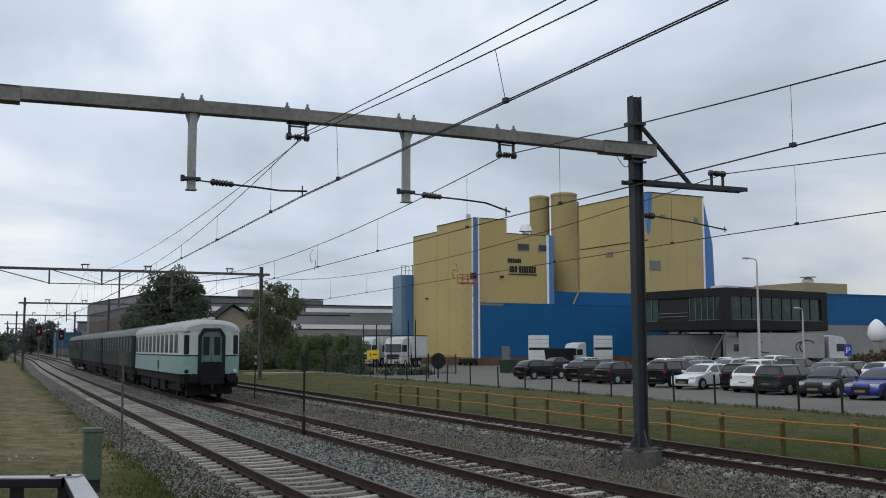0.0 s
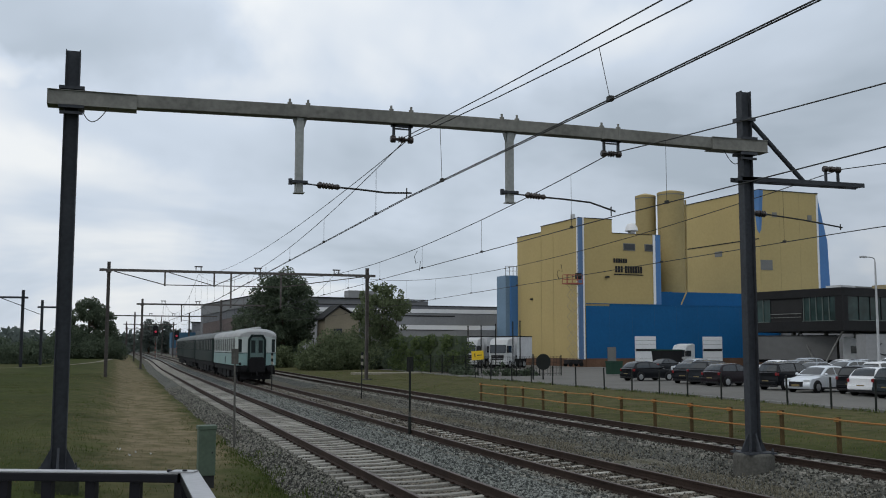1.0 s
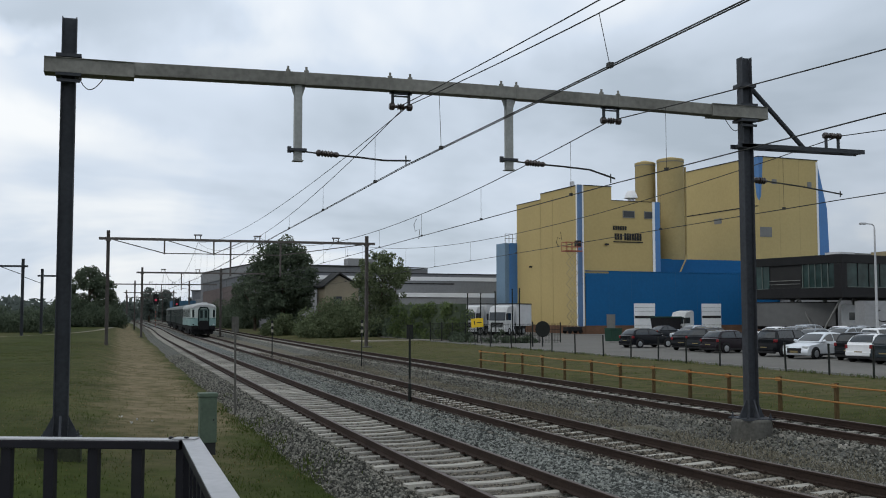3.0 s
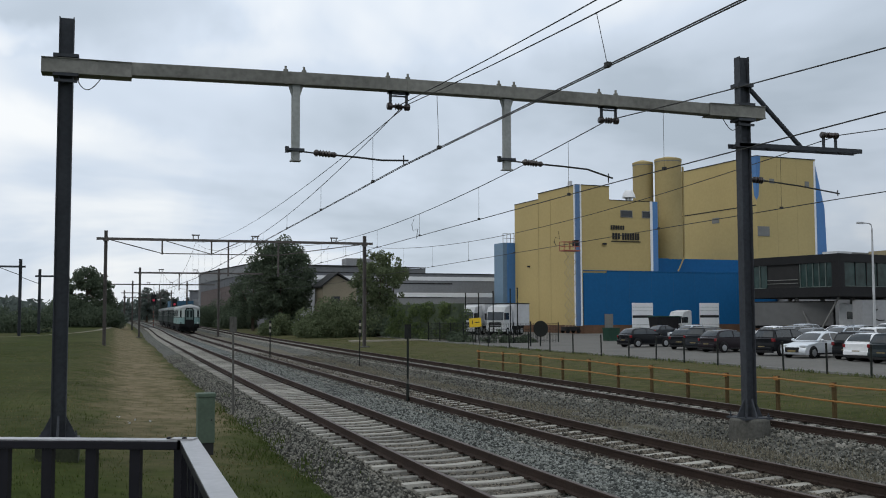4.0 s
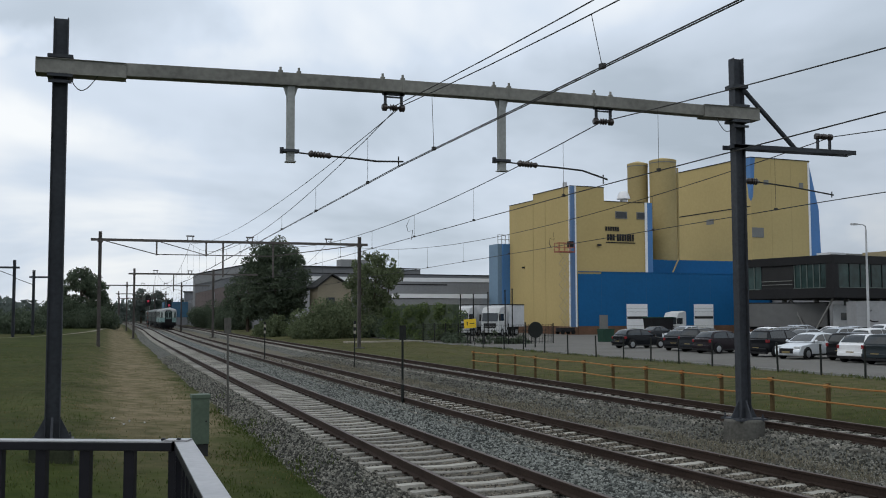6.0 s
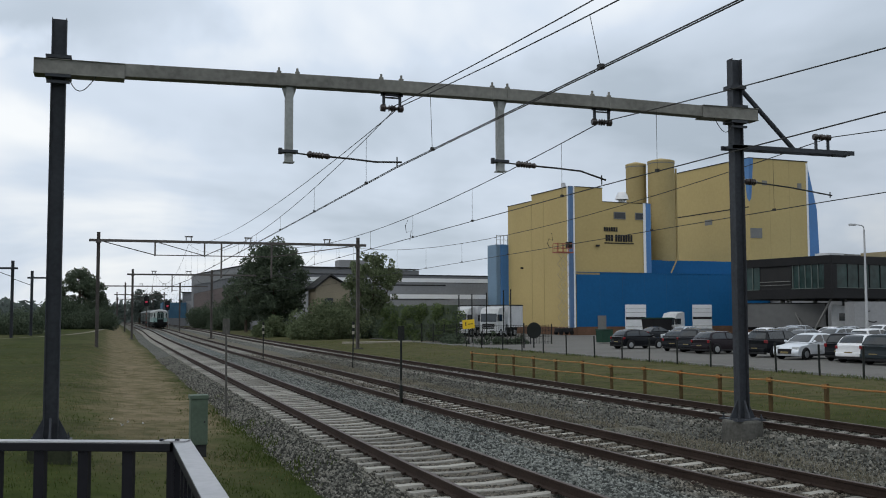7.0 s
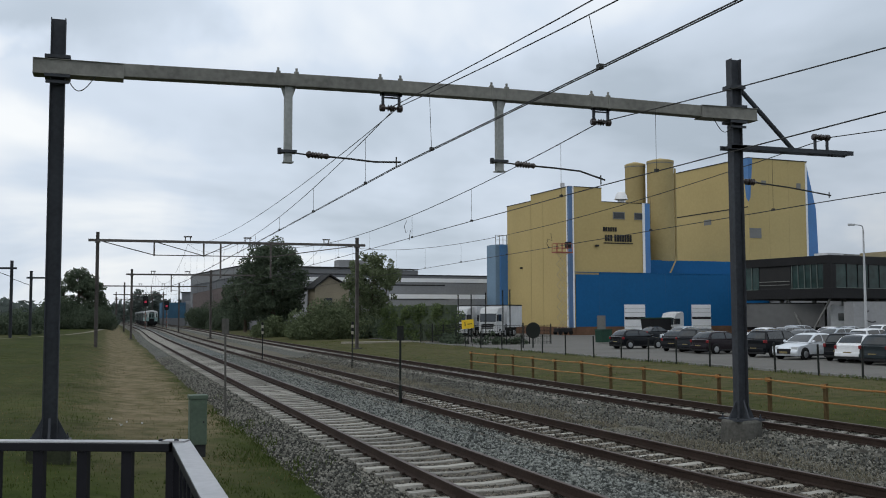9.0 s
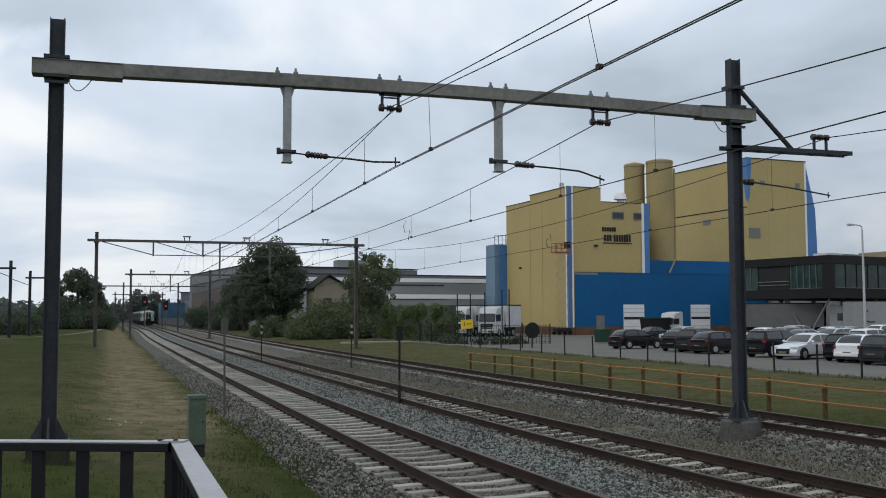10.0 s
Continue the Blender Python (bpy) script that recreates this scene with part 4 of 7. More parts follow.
    part("tower_wall", Shape().box(-1.9, 18.9, 0, -1.2, 22.0, 13.3), M_LITBLUE, t, "blue side wall with its lit tone in the colour")
    part("white_edge", Shape().box(-1.2, 18.56, 0, -0.4, 18.6, 13.3), M_LBLUE, t)
    for q in (-1.85, -1.2, -0.6, 0.0):
        part("guard_post", Shape().bar((q, 18.95, 13.28), (q, 18.95, 14.7), 0.07), M_VENT, t)
    for z in (14.0, 14.7):
        part("guard_rail", Shape().bar((-1.85, 18.95, z), (0.0, 18.95, z), 0.06), M_VENT, t)


feed_mill()


# ---- other buildings ----
M_GLASSOFF = mat("office_window_glass", (0.022, 0.045, 0.042), 0.15, 0, 0.5, 0.25, 1.2, 0)
M_GLASSOFF.node_tree.nodes["Principled BSDF"].inputs["Specular IOR Level"].default_value = 0.28
M_MULLION = mat("grey_green_mullion", (0.085, 0.11, 0.1), 0.5, 0.2, 0.1, 1, 8, 0)
M_GREYBRICK = mat("grey_brown_wall", (0.15, 0.125, 0.12), 0.9, 0, 0.15, 0.2, 4, 0.2)
M_TAN = mat("tan_brick_wall", (0.24, 0.21, 0.155), 0.9, 0, 0.15, 0.3, 6, 0.2)
M_BEIGE = mat("beige_sheet_wall", (0.33, 0.27, 0.16), 0.7, 0, 0.1, 0.2, 3, 0.05)


def office():
    """A dark first-floor box on slanting struts: one face towards the tracks, one towards the street."""
    o = thing("office_block", "dark grey cantilevered office storey on slanting steel struts", "office building", at=pose(76.22, 92.43, 0, 0, 0, 12.5))
    L, W, z0, z1 = 19.8, 14.4, 4.45, 9.15
    part("floor_slab", Shape().box(0.1, 0.1, z0 - 0.15, L - 0.1, W - 0.1, z0), M_SEAM, o)
    part("storey", Shape().box(0.25, 0.3, z0, L, W, z1 - 0.2), M_DGREY, o, "dark grey storey body")
    part("fascia", Shape().box(-0.05, -0.05, z1 - 0.95, L + 0.05, W, z1), M_DGREY, o, "dark grey roof fascia", bevel=0.02)
    part("apron", Shape().box(-0.05, -0.05, z0 - 0.1, L + 0.05, W, z0 + 1.05), M_DGREY, o, "dark grey lower fascia", bevel=0.02)
    part("corner_pier", Shape().box(-0.03, -0.03, z0 + 1.05, 0.85, 1.0, z1 - 0.95), M_DGREY, o)
    part("corner_pier", Shape().box(L - 1.2, -0.03, z0 + 1.05, L + 0.03, 0.5, z1 - 0.95), M_DGREY, o)
    # street face: a long band of panes
    for k in range(9):
        a = 1.0 + k * (L - 2.4) / 9
        w = part("window", Shape().box(a, 0.18, z0 + 1.05, a + (L - 2.4) / 9 - 0.08, 0.24, z1 - 0.95), M_GLASSOFF, o, "tall office window pane")
        part("mullion", Shape().box(a + (L - 2.4) / 9 - 0.08, 0.1, z0 + 1.05, a + (L - 2.4) / 9, 0.26, z1 - 0.95), M_DGREY, w)
        part("blind", Shape().box(a + 0.15, 0.25, z0 + 1.5, a + 0.5, 0.27, z1 - 0.95), M_MULLION, w)
    part("window_sill", Shape().box(0.9, -0.09, z0 + 1.02, L - 1.2, 0.2, z0 + 1.1), M_MULLION, o)
    # track face: two groups of panes, and a dark sheet as a balcony's shade
    for a, b, n in ((1.1, 5.5, 5), (10.4, 13.6, 3)):
        for k in range(n):
            q = a + (b - a) * k / n
            w = part("window", Shape().box(0.18, q, z0 + 1.05, 0.24, q + (b - a) / n - 0.12, z1 - 0.95), M_GLASSOFF, o, "tall office window pane")
            part("mullion", Shape().box(0.08, q + (b - a) / n - 0.12, z0 + 1.05, 0.26, q + (b - a) / n, z1 - 0.95), M_MULLION, w)
        part("window_sill", Shape().box(-0.09, a, z0 + 1.0, 0.2, b, z0 + 1.08), M_MULLION, o)
    part("balcony_shade", Shape().box(0.2, 5.7, z0 + 1.05, 0.23, 10.2, z1 - 0.95), M_SEAM, o, "flat dark sheet painted as a balcony's shade")
    rail = Shape().box(-0.02, 5.7, z0 + 1.9, 0.03, 10.2, z0 + 1.98)
    rail.box(-0.02, 5.7, z0 + 1.5, 0.03, 10.2, z0 + 1.56)
    part("balcony_rail", rail, M_VENT, o, "grey balcony rail")
    for a, b in (((1.0, 0.9), (1.0, 3.9)), ((1.0, 6.8), (1.0, 9.4)), ((1.0, 6.8), (1.0, 4.3))):
        part("strut", Shape().bar((a[0], a[1], z0 - 0.1), (b[0], b[1], -0.1), 0.17), M_VENT, o, "slanting grey steel strut")
    for x, y in ((6, 3), (12, 3), (17.5, 3), (6, 12), (12, 12)):
        part("column", Shape().box(x - 0.2, y - 0.2, -0.2, x + 0.2, y + 0.2, z0 - 0.1), M_VENT, o)
    part("roof_unit", Shape().box(3.5, 3, z1, 6.2, 5, z1 + 0.5), M_DIRTYWHITE, o, "flat white roof unit")
    part("roof_unit", Shape().box(7.0, 4, z1, 10.5, 6, z1 + 0.55), M_VENT, o, "grey roof unit")


office()


def blue_annex():
    b = thing("blue_hall", "long blue hall with a grey base and a beige roof house", "factory", at=pose(100.5, 101.4, 0, 0, 0, 4.3))
    part("wall", Shape().box(-6, 0, 5.2, 60, 25, 9.2), M_BLUE, b, "blue clad wall")
    part("base_wall", Shape().box(-5.95, 0.02, -0.3, 59.9, 25, 5.2), M_GREYPANEL, b, "grey panel base wall")
    for k in range(11):
        part("wall_joint", Shape().box(-6 + 6 * k, -0.015, 5.25, -5.95 + 6 * k, 0.03, 9.15), M_BLUEJOINT, b)
    part("roof_trim", Shape().box(-6.1, -0.1, 9.2, 60, 0.2, 9.35), M_BLUE, b)
    part("roof_house", Shape().box(6.8, 10, 9.2, 15.6, 20, 11.6), M_BEIGE, b, "beige roof house")
    v = part("roof_fan", Shape().disc_stack((10.8, 13, 11.6), (0, 0, 1), [(0, 0.8), (0.7, 0.8), (0.8, 0.6), (1.0, 0.5), (1.0, 1.2), (1.1, 1.2), (1.15, 0.2)], 14), M_DIRTYWHITE, b, "white roof fan")


blue_annex()


def warehouse():
    w = thing("warehouse", "low grey warehouse with stepped roofs and white fascias", "warehouse", at=MILL)
    part("wall", Shape().box(-17.6, 22, -0.3, -2.2, 37, 4.95), M_GREYPANEL, w, "grey panel wall")
    part("fascia", Shape().box(-17.8, 21.9, 5.1, -2.2, 22.1, 5.75), M_WHITE, w, "white roof fascia")
    part("roof", Shape().prism([(22.1, 5.5), (37.9, 5.75), (37.9, 5.6), (22.1, 5.35)], "x", -17.7, -2.2), M_ROOFGREY, w, "grey flat roof")
    part("wall", Shape().box(-26, 38, -0.3, 8, 54, 8.15), M_GREYPANEL, w, "grey panel wall")
    part("fascia", Shape().box(-26, 37.9, 8.15, 8, 38.1, 8.8), M_WHITE, w, "white roof fascia")
    part("gutter", Shape().box(-26, 37.95, 7.55, -2.2, 38.0, 7.75), M_SEAM, w)
    part("roof", Shape().prism([(38.1, 8.7), (54.9, 9.3), (54.9, 9.2), (38.1, 8.6)], "x", -26, 8), M_ROOFGREY, w, "grey sloping roof")
    part("wall", Shape().box(-26, 55, -0.3, 18, 90, 10.0), M_ROOFGREY, w, "grey upper wall")
    part("roof_trim", Shape().box(-26, 54.9, 10.0, 18, 55.2, 10.15), M_SEAM, w)


warehouse()


def far_factory():
    f = thing("factory_hall", "large grey factory hall with a pitched end far behind the trees", "factory", at=pose(0, 275, 0))
    part("wall", Shape().prism([(21.3, -0.3), (84, -0.3), (84, 15.6), (52, 16.2), (34.6, 16.3), (21.3, 13.6)], "y", 0, 7), M_ROOFGREY, f, "grey clad wall")
    part("base_wall", Shape().prism([(21.4, -0.3), (50, -0.3), (50, 11.8), (34.6, 11.8), (21.4, 8.7)], "y", -0.2, 0.0), M_GREYBRICK, f, "grey brown brick base")
    part("pale_band", Shape().prism([(21.3, 11.0), (34.6, 13.9), (34.6, 16.35), (21.3, 13.65)], "y", -0.25, -0.05), M_GREYPANEL, f, "pale grey band under the roof")
    part("roof_trim", Shape().prism([(21.2, 13.6), (34.6, 16.35), (84, 15.7), (84, 16.0), (34.6, 16.65), (21.2, 13.9)], "y", -0.4, 0.2), M_SEAM, f)
    part("roof_house", Shape().box(61, 1, 15.6, 69, 6.5, 18.4), M_GREYPANEL, f, "grey roof house")
    for x in (26, 31, 36, 41, 46):
        part("pilaster", Shape().box(x, -0.3, 0, x + 0.4, -0.2, 9.0), M_GREYPANEL, f)


far_factory()


def small_house():
    h = thing("house", "small tan brick house with a dark pitched roof", "house", at=MILL)
    x0, x1, y0, y1 = -31.0, -26.2, 15, 19
    xm = (x0 + x1) / 2 - 0.4
    part("wall", Shape().prism([(x0, -0.3), (x1, -0.3), (x1, 6.4), (xm, 7.9), (x0, 6.4)], "y", y0, y1), M_TAN, h, "tan brick gable wall")
    for a, b in (((x0 - 0.4, 6.2), (xm, 8.1)), ((x1 + 0.4, 6.2), (xm, 8.1))):
        part("roof", Shape().prism([a, b, (b[0], b[1] + 0.2), (a[0], a[1] + 0.2)], "y", y0 - 0.4, y1 + 0.3), M_SEAM, h, "dark roof slope")
    w = part("window", Shape().box(-29.8, y0 - 0.05, 3.6, -28.6, y0, 5.0), M_WINDOW, h)


small_house()


def far_container():
    m = mat("faded_blue_steel", (0.05, 0.115, 0.18), 0.7, 0, 0.2, 0.5, 5, 0.1)
    c = thing("container", "weathered blue steel containers stacked far down the line", "container")
    part("box", Shape().box(14.6, 300, 2.3, 21.3, 312, 6.75), m, c)
    part("lower_box", Shape().box(14.7, 300.1, -0.3, 21.2, 312, 2.3), M_ROOFGREY, c, "grey lower boxes")
    for k in range(10):
        part("rib", Shape().box(14.9 + 0.65 * k, 299.93, 2.4, 15.1 + 0.65 * k, 300.0, 6.7), m, c)
    b = thing("shed", "small pale grey shed with a roof turret", "shed")
    part("wall", Shape().box(21.4, 301, -0.3, 25.0, 310, 7.2), M_GREYPANEL, b, "pale grey wall")
    part("turret", Shape().box(20.6, 303, 6.76, 23.6, 307, 9.6), M_ROOFGREY, b, "grey roof turret")
    part("turret_roof", Shape().box(20.3, 302.8, 9.6, 23.9, 307.2, 9.9), M_SEAM, b)


far_container()

# ---- the car park ----
M_ASPHALT = mat("grey_worn_asphalt", (0.135, 0.13, 0.118), 0.9, 0, 0.2, 0.15, 6, 0.3)
M_KERB = mat("grey_kerb_stone", (0.2, 0.2, 0.19), 0.9, 0, 0.2, 0.5, 9, 0.2)


def car_park():
    a = part("pavement", Shape().box(28.9, 8, -0.4, 120, 121, -0.085).box(28.9, 121, -0.4, 58, 150, -0.085), M_ASPHALT)
    tagged(a, "worn grey asphalt car park", "pavement", kind="structure")
    k = thing("kerb", "low grey kerb along the car park edge", "kerb", kind="structure")
    for i in range(60):
        part("kerb_stone", Shape().box(28.72, 9 + 1.5 * i, -0.4, 28.88, 10.47 + 1.5 * i, -0.02), M_KERB, k)
    p = part("path", Shape().box(22.0, 96, -0.3, 34.0, 98.2, -0.04), mat("pale_path", (0.25, 0.23, 0.18), 0.95, 0, 0.2, 0.5, 6, 0.2))
    tagged(p, "pale sandy path across the verge", "path", kind="structure")


car_park()

M_TYRE = mat("black_tyre", (0.012, 0.012, 0.012), 0.85, 0, 0.2, 3, 30, 0.1)
M_RIM = mat("alloy_rim", (0.35, 0.36, 0.37), 0.35, 0.7, 0.1, 3, 20, 0)
M_CARGLASS = mat("tinted_car_glass", (0.02, 0.026, 0.03), 0.05, 0, 0.2, 1, 4, 0)
M_CARGLASS.node_tree.nodes["Principled BSDF"].inputs["Specular IOR Level"].default_value = 0.6
M_REDLENS = mat("red_lamp_lens", (0.17, 0.01, 0.014), 0.2, 0, 0.1, 3, 20, 0)
M_CLEARLENS = mat("clear_lamp_lens", (0.55, 0.57, 0.58), 0.12, 0.2, 0.1, 3, 20, 0)
M_PLASTIC = mat("black_plastic", (0.02, 0.02, 0.021), 0.6, 0, 0.2, 2, 20, 0.05)
M_PLATE = mat("yellow_plate", (0.17, 0.13, 0.05), 0.5, 0, 0.1, 3, 20, 0)

PAINT = {k: mat(k + "_car_paint", c, 0.22, m, 0.08, 0.7, 5, 0, coat=0.05) for k, c, m in (
    ("black", (0.008, 0.009, 0.011), 0.0), ("dark_grey", (0.022, 0.025, 0.029), 0.1), ("plum", (0.018, 0.014, 0.017), 0.1), ("silver", (0.42, 0.45, 0.48), 0.5), ("pale_silver", (0.62, 0.65, 0.68), 0.2),
    ("white", (0.72, 0.73, 0.74), 0.0), ("navy", (0.015, 0.02, 0.06), 0.3), ("blue", (0.03, 0.04, 0.2), 0.3), ("grey", (0.2, 0.21, 0.22), 0.5), ("teal_grey", (0.026, 0.034, 0.038), 0.1))}
for paint_ in PAINT.values():
    paint_.node_tree.nodes["Principled BSDF"].inputs["Specular IOR Level"].default_value = 0.16

# side profiles, from tail (x = 0) to nose: lower body and glass house, for a car 4.2 m long
BODIES = {
    "hatch": ([(0.0, 0.42), (0.02, 0.75), (0.1, 0.98), (1.0, 0.99), (2.75, 0.95), (3.25, 0.88), (3.95, 0.74), (4.15, 0.58), (4.2, 0.38), (4.1, 0.22), (0.1, 0.24)],
              [(0.12, 0.97), (0.42, 1.32), (0.75, 1.46), (1.6, 1.5), (2.2, 1.42), (3.0, 0.95)]),
    "wagon": ([(0.0, 0.45), (0.02, 0.8), (0.08, 1.0), (1.0, 1.02), (2.9, 0.97), (3.35, 0.92), (4.0, 0.78), (4.17, 0.6), (4.2, 0.4), (4.1, 0.24), (0.1, 0.26)],
              [(0.1, 0.99), (0.28, 1.42), (0.5, 1.53), (1.7, 1.56), (2.35, 1.48), (3.1, 0.97)]),
    "suv": ([(0.0, 0.5), (0.02, 0.88), (0.08, 1.08), (1.0, 1.1), (2.85, 1.06), (3.3, 1.02), (3.98, 0.9), (4.17, 0.7), (4.2, 0.45), (4.1, 0.3), (0.1, 0.32)],
            [(0.1, 1.07), (0.3, 1.5), (0.5, 1.62), (1.7, 1.66), (2.3, 1.58), (3.0, 1.06)]),
    "sedan": ([(0.0, 0.45), (0.02, 0.78), (0.12, 0.95), (0.7, 0.97), (2.75, 0.92), (3.25, 0.87), (3.95, 0.74), (4.15, 0.58), (4.2, 0.38), (4.1, 0.22), (0.1, 0.24)],
              [(0.6, 0.96), (1.15, 1.34), (1.45, 1.42), (2.0, 1.42), (2.35, 1.36), (3.05, 0.92)]),
}


def car(kind, paint, x, y, heading, label, length=4.2, z=-0.085):
    """A parked car. heading: degrees, 0 points its nose along +x."""
    k = length / 4.2
    c = thing("car", label, "car", "cars in the car park", at=pose(x, y, z, 0, 0, heading))
    m = PAINT[paint]
    low, top = BODIES[kind]
    off = -2.1
    w = 0.86

    def smooth_line(pts, n=4):
        """A curve through the points."""
        q = [pts[0]] + list(pts) + [pts[-1]]
        out = []
        for i in range(1, len(q) - 2):
            for j in range(n):
                t, res = j / n, []
                for d in (0, 1):
                    p0, p1, p2, p3 = q[i - 1][d], q[i][d], q[i + 1][d], q[i + 2][d]
                    res.append(0.5 * (2 * p1 + (p2 - p0) * t + (2 * p0 - 5 * p1 + 4 * p2 - p3) * t * t + (3 * p1 - p0 - 3 * p2 + p3) * t ** 3))
                out.append(tuple(res))
        return out + [pts[-1]]

    def skin(rows, n, closed=True):
        f = []
        for j in range(rows - 1):
            f += [(j * n + i, j * n + (i + 1) % n, (j + 1) * n + (i + 1) % n, (j + 1) * n + i) for i in range(n if closed else n - 1)]
        return f

    # lower body, drawn in at the corners and rounded over at the shoulders
    line = smooth_line(low[:-1], 3) + [low[-1]]
    across = (-1.0, -0.985, -0.93, -0.8, -0.45, 0.0, 0.45, 0.8, 0.93, 0.985, 1.0)
    s, n = Shape(), len(line)
    for g in across:
        for a, b in line:
            u = (a - 2.1) / 2.1
            belly = 0.05 * abs(g) ** 20 * min(1.0, abs(b - 0.62) / 0.3)
            drop = (0.05 * abs(g) ** 5 if b > 0.8 else 0.0)
            s.v.append(((a - 2.1) * k * (1 - 0.06 * abs(g) ** 3 * abs(u) ** 4), g * w * (1 - belly), b - drop))
    s.f = skin(len(across), n) + [tuple(range(n)), tuple(range((len(across) - 1) * n, len(across) * n))]
    part("body", s, m, c, smooth=True)

    # glass house, narrowing upwards, under a crowned roof
    line = smooth_line(top, 4)
    zt, zb = max(b for a, b in line), min(b for a, b in line)

    def house_point(a, b, g, lift=0.0):
        f = max(0.0, (b - zb) / (zt - zb))
        return ((a - 2.1) * k * (1 - 0.04 * g * g), g * (w - 0.05 - 0.2 * f ** 1.3), b - 0.04 * f * g * g + lift)

    across = (-1.0, -0.93, -0.6, 0.0, 0.6, 0.93, 1.0)
    n = len(line)
    s = Shape()
    s.v = [house_point(a, b - (0.025 * (b - zb) / (zt - zb) if abs(g) == 1.0 else 0.0), g) for g in across for a, b in line]
    s.f = skin(len(across), n) + [tuple(range(n)), tuple(range((len(across) - 1) * n, len(across) * n))]
    part("upper_body", s, m, c, "painted roof and pillars", smooth=True)

    def roof_line(a):
        """Height of the glass house over the place a along the car."""
        for (a0, b0), (a1, b1) in zip(line, line[1:]):
            if a0 <= a <= a1:
                return b0 + (b1 - b0) * (a - a0) / max(1e-6, a1 - a0)
        return zb

    # windscreen and rear window, let in between the pillars
    for name, low_end, up_end, push in (("windscreen", top[-1], top[-2], 0.012), ("rear_window", top[0], top[1] if kind != "hatch" else top[2], -0.012)):
        s, rows = Shape(), 6
        for r_ in range(rows):
            u = 0.1 + 0.82 * r_ / (rows - 1)
            a = low_end[0] + (up_end[0] - low_end[0]) * u
            for g in (-0.88, -0.5, 0.0, 0.5, 0.88):
                q = house_point(a, roof_line(a), g, 0.01)
                s.v.append((q[0] + push, q[1], q[2]))
        s.f = skin(rows, 5, closed=False)
        part(name, s, M_CARGLASS, c, "dark tinted glass")
    # side windows, front and rear, on both sides
    for sgn in (-1, 1):
        for a0, a1 in ((top[0][0] + 0.24, 1.58), (1.68, top[-1][0] - 0.2)):
            s, cols = Shape(), 9
            for r_ in range(cols):
                a = a0 + (a1 - a0) * r_ / (cols - 1)
                zs = zb + 0.035
                for b in (zs, zs + 0.5 * max(0.008, roof_line(a) - 0.095 - zs), max(zs + 0.008, roof_line(a) - 0.095)):
                    q = house_point(a, b, sgn)
                    s.v.append((q[0], q[1] + sgn * 0.012, q[2] + 0.02))
            s.f = skin(cols, 3, closed=False)
            part("side_window", s, M_CARGLASS, c, "dark tinted glass")
        part("mirror", Shape().disc_stack(((2.75 - 2.1) * k, sgn * (w + 0.02), zb + 0.06), (0, sgn, 0), [(0, 0.05), (0.05, 0.09), (0.14, 0.08), (0.18, 0.04)], 8), m, c)
        for wx in (0.75, 3.38):
            part("wheel_arch", Shape().disc_stack(((wx - 2.1) * k, sgn * (w - 0.03), 0.34), (0, sgn, 0), [(0, 0.37), (0.034, 0.37), (0.036, 0.2)], 18), M_PLASTIC, c, "dark wheel arch")
            wheel = part("wheel", Shape().disc_stack(((wx - 2.1) * k, sgn * (w - 0.17), 0.31), (0, sgn, 0), [(0, 0.27), (0.03, 0.31), (0.17, 0.31), (0.215, 0.28)], 18), M_TYRE, c, "black tyre", smooth=True)
            part("rim", Shape().disc_stack(((wx - 2.1) * k, sgn * (w + 0.046), 0.31), (0, sgn, 0), [(0, 0.2), (0.008, 0.19), (0.012, 0.05), (0.02, 0.04)], 14), M_RIM, wheel, "alloy rim")
        zl = low[1][1]
        part("tail_light", Shape().box(off * k + 0.04, sgn * (w - 0.17), zl - 0.02, off * k + 0.26, sgn * (w - 0.02) + sgn * 0.008, zl + 0.17), M_REDLENS, c, "red tail light", bevel=0.03)
        part("headlight", Shape().box((2.1 - 0.42) * k, sgn * (w - 0.42), low[6][1] - 0.14, (2.1 - 0.1) * k, sgn * (w - 0.04) + sgn * 0.0, low[6][1] + 0.0), M_CLEARLENS, c, "clear headlight", bevel=0.03)
    part("bumper", Shape().box(off * k - 0.05, -w + 0.08, 0.34, off * k + 0.2, w - 0.08, 0.56), m, c, "painted rear bumper", bevel=0.05)
    part("skirt", Shape().box(off * k - 0.02, -w + 0.1, 0.2, off * k + 0.2, w - 0.1, 0.33), M_PLASTIC, c, "black lower bumper", bevel=0.02)
    for sgn in (-1, 1):
        part("sill", Shape().box((1.1 - 2.1) * k, sgn * w * 0.97 - 0.02, 0.2, (3.02 - 2.1) * k, sgn * w * 0.97 + 0.02, 0.3), M_PLASTIC, c, bevel=0.01)
        for a in (1.12, 1.78):
            part("door_handle", Shape().box((a - 2.1) * k, sgn * (w - 0.005) - 0.012, 0.8, (a - 2.1) * k + 0.17, sgn * (w - 0.005) + 0.012, 0.83), m, c, bevel=0.006)
    part("wiper", Shape().bar((off * k + 0.2, 0.02, zb + 0.09), (off * k + 0.24, 0.34, zb + 0.13), 0.02), M_PLASTIC, c)
    part("grille", Shape().box(2.1 * k - 0.12, -0.45, 0.34, 2.1 * k + 0.012, 0.45, 0.62), M_PLASTIC, c, "black grille", bevel=0.03)
    part("plate", Shape().box(off * k - 0.045, -0.23, 0.5, off * k - 0.0, 0.23, 0.585), M_PLATE, c, "plain yellow plate")
    part("plate", Shape().box(2.1 * k, -0.26, 0.36, 2.1 * k + 0.02, 0.26, 0.47), M_PLATE, c, "plain yellow plate")
    return c


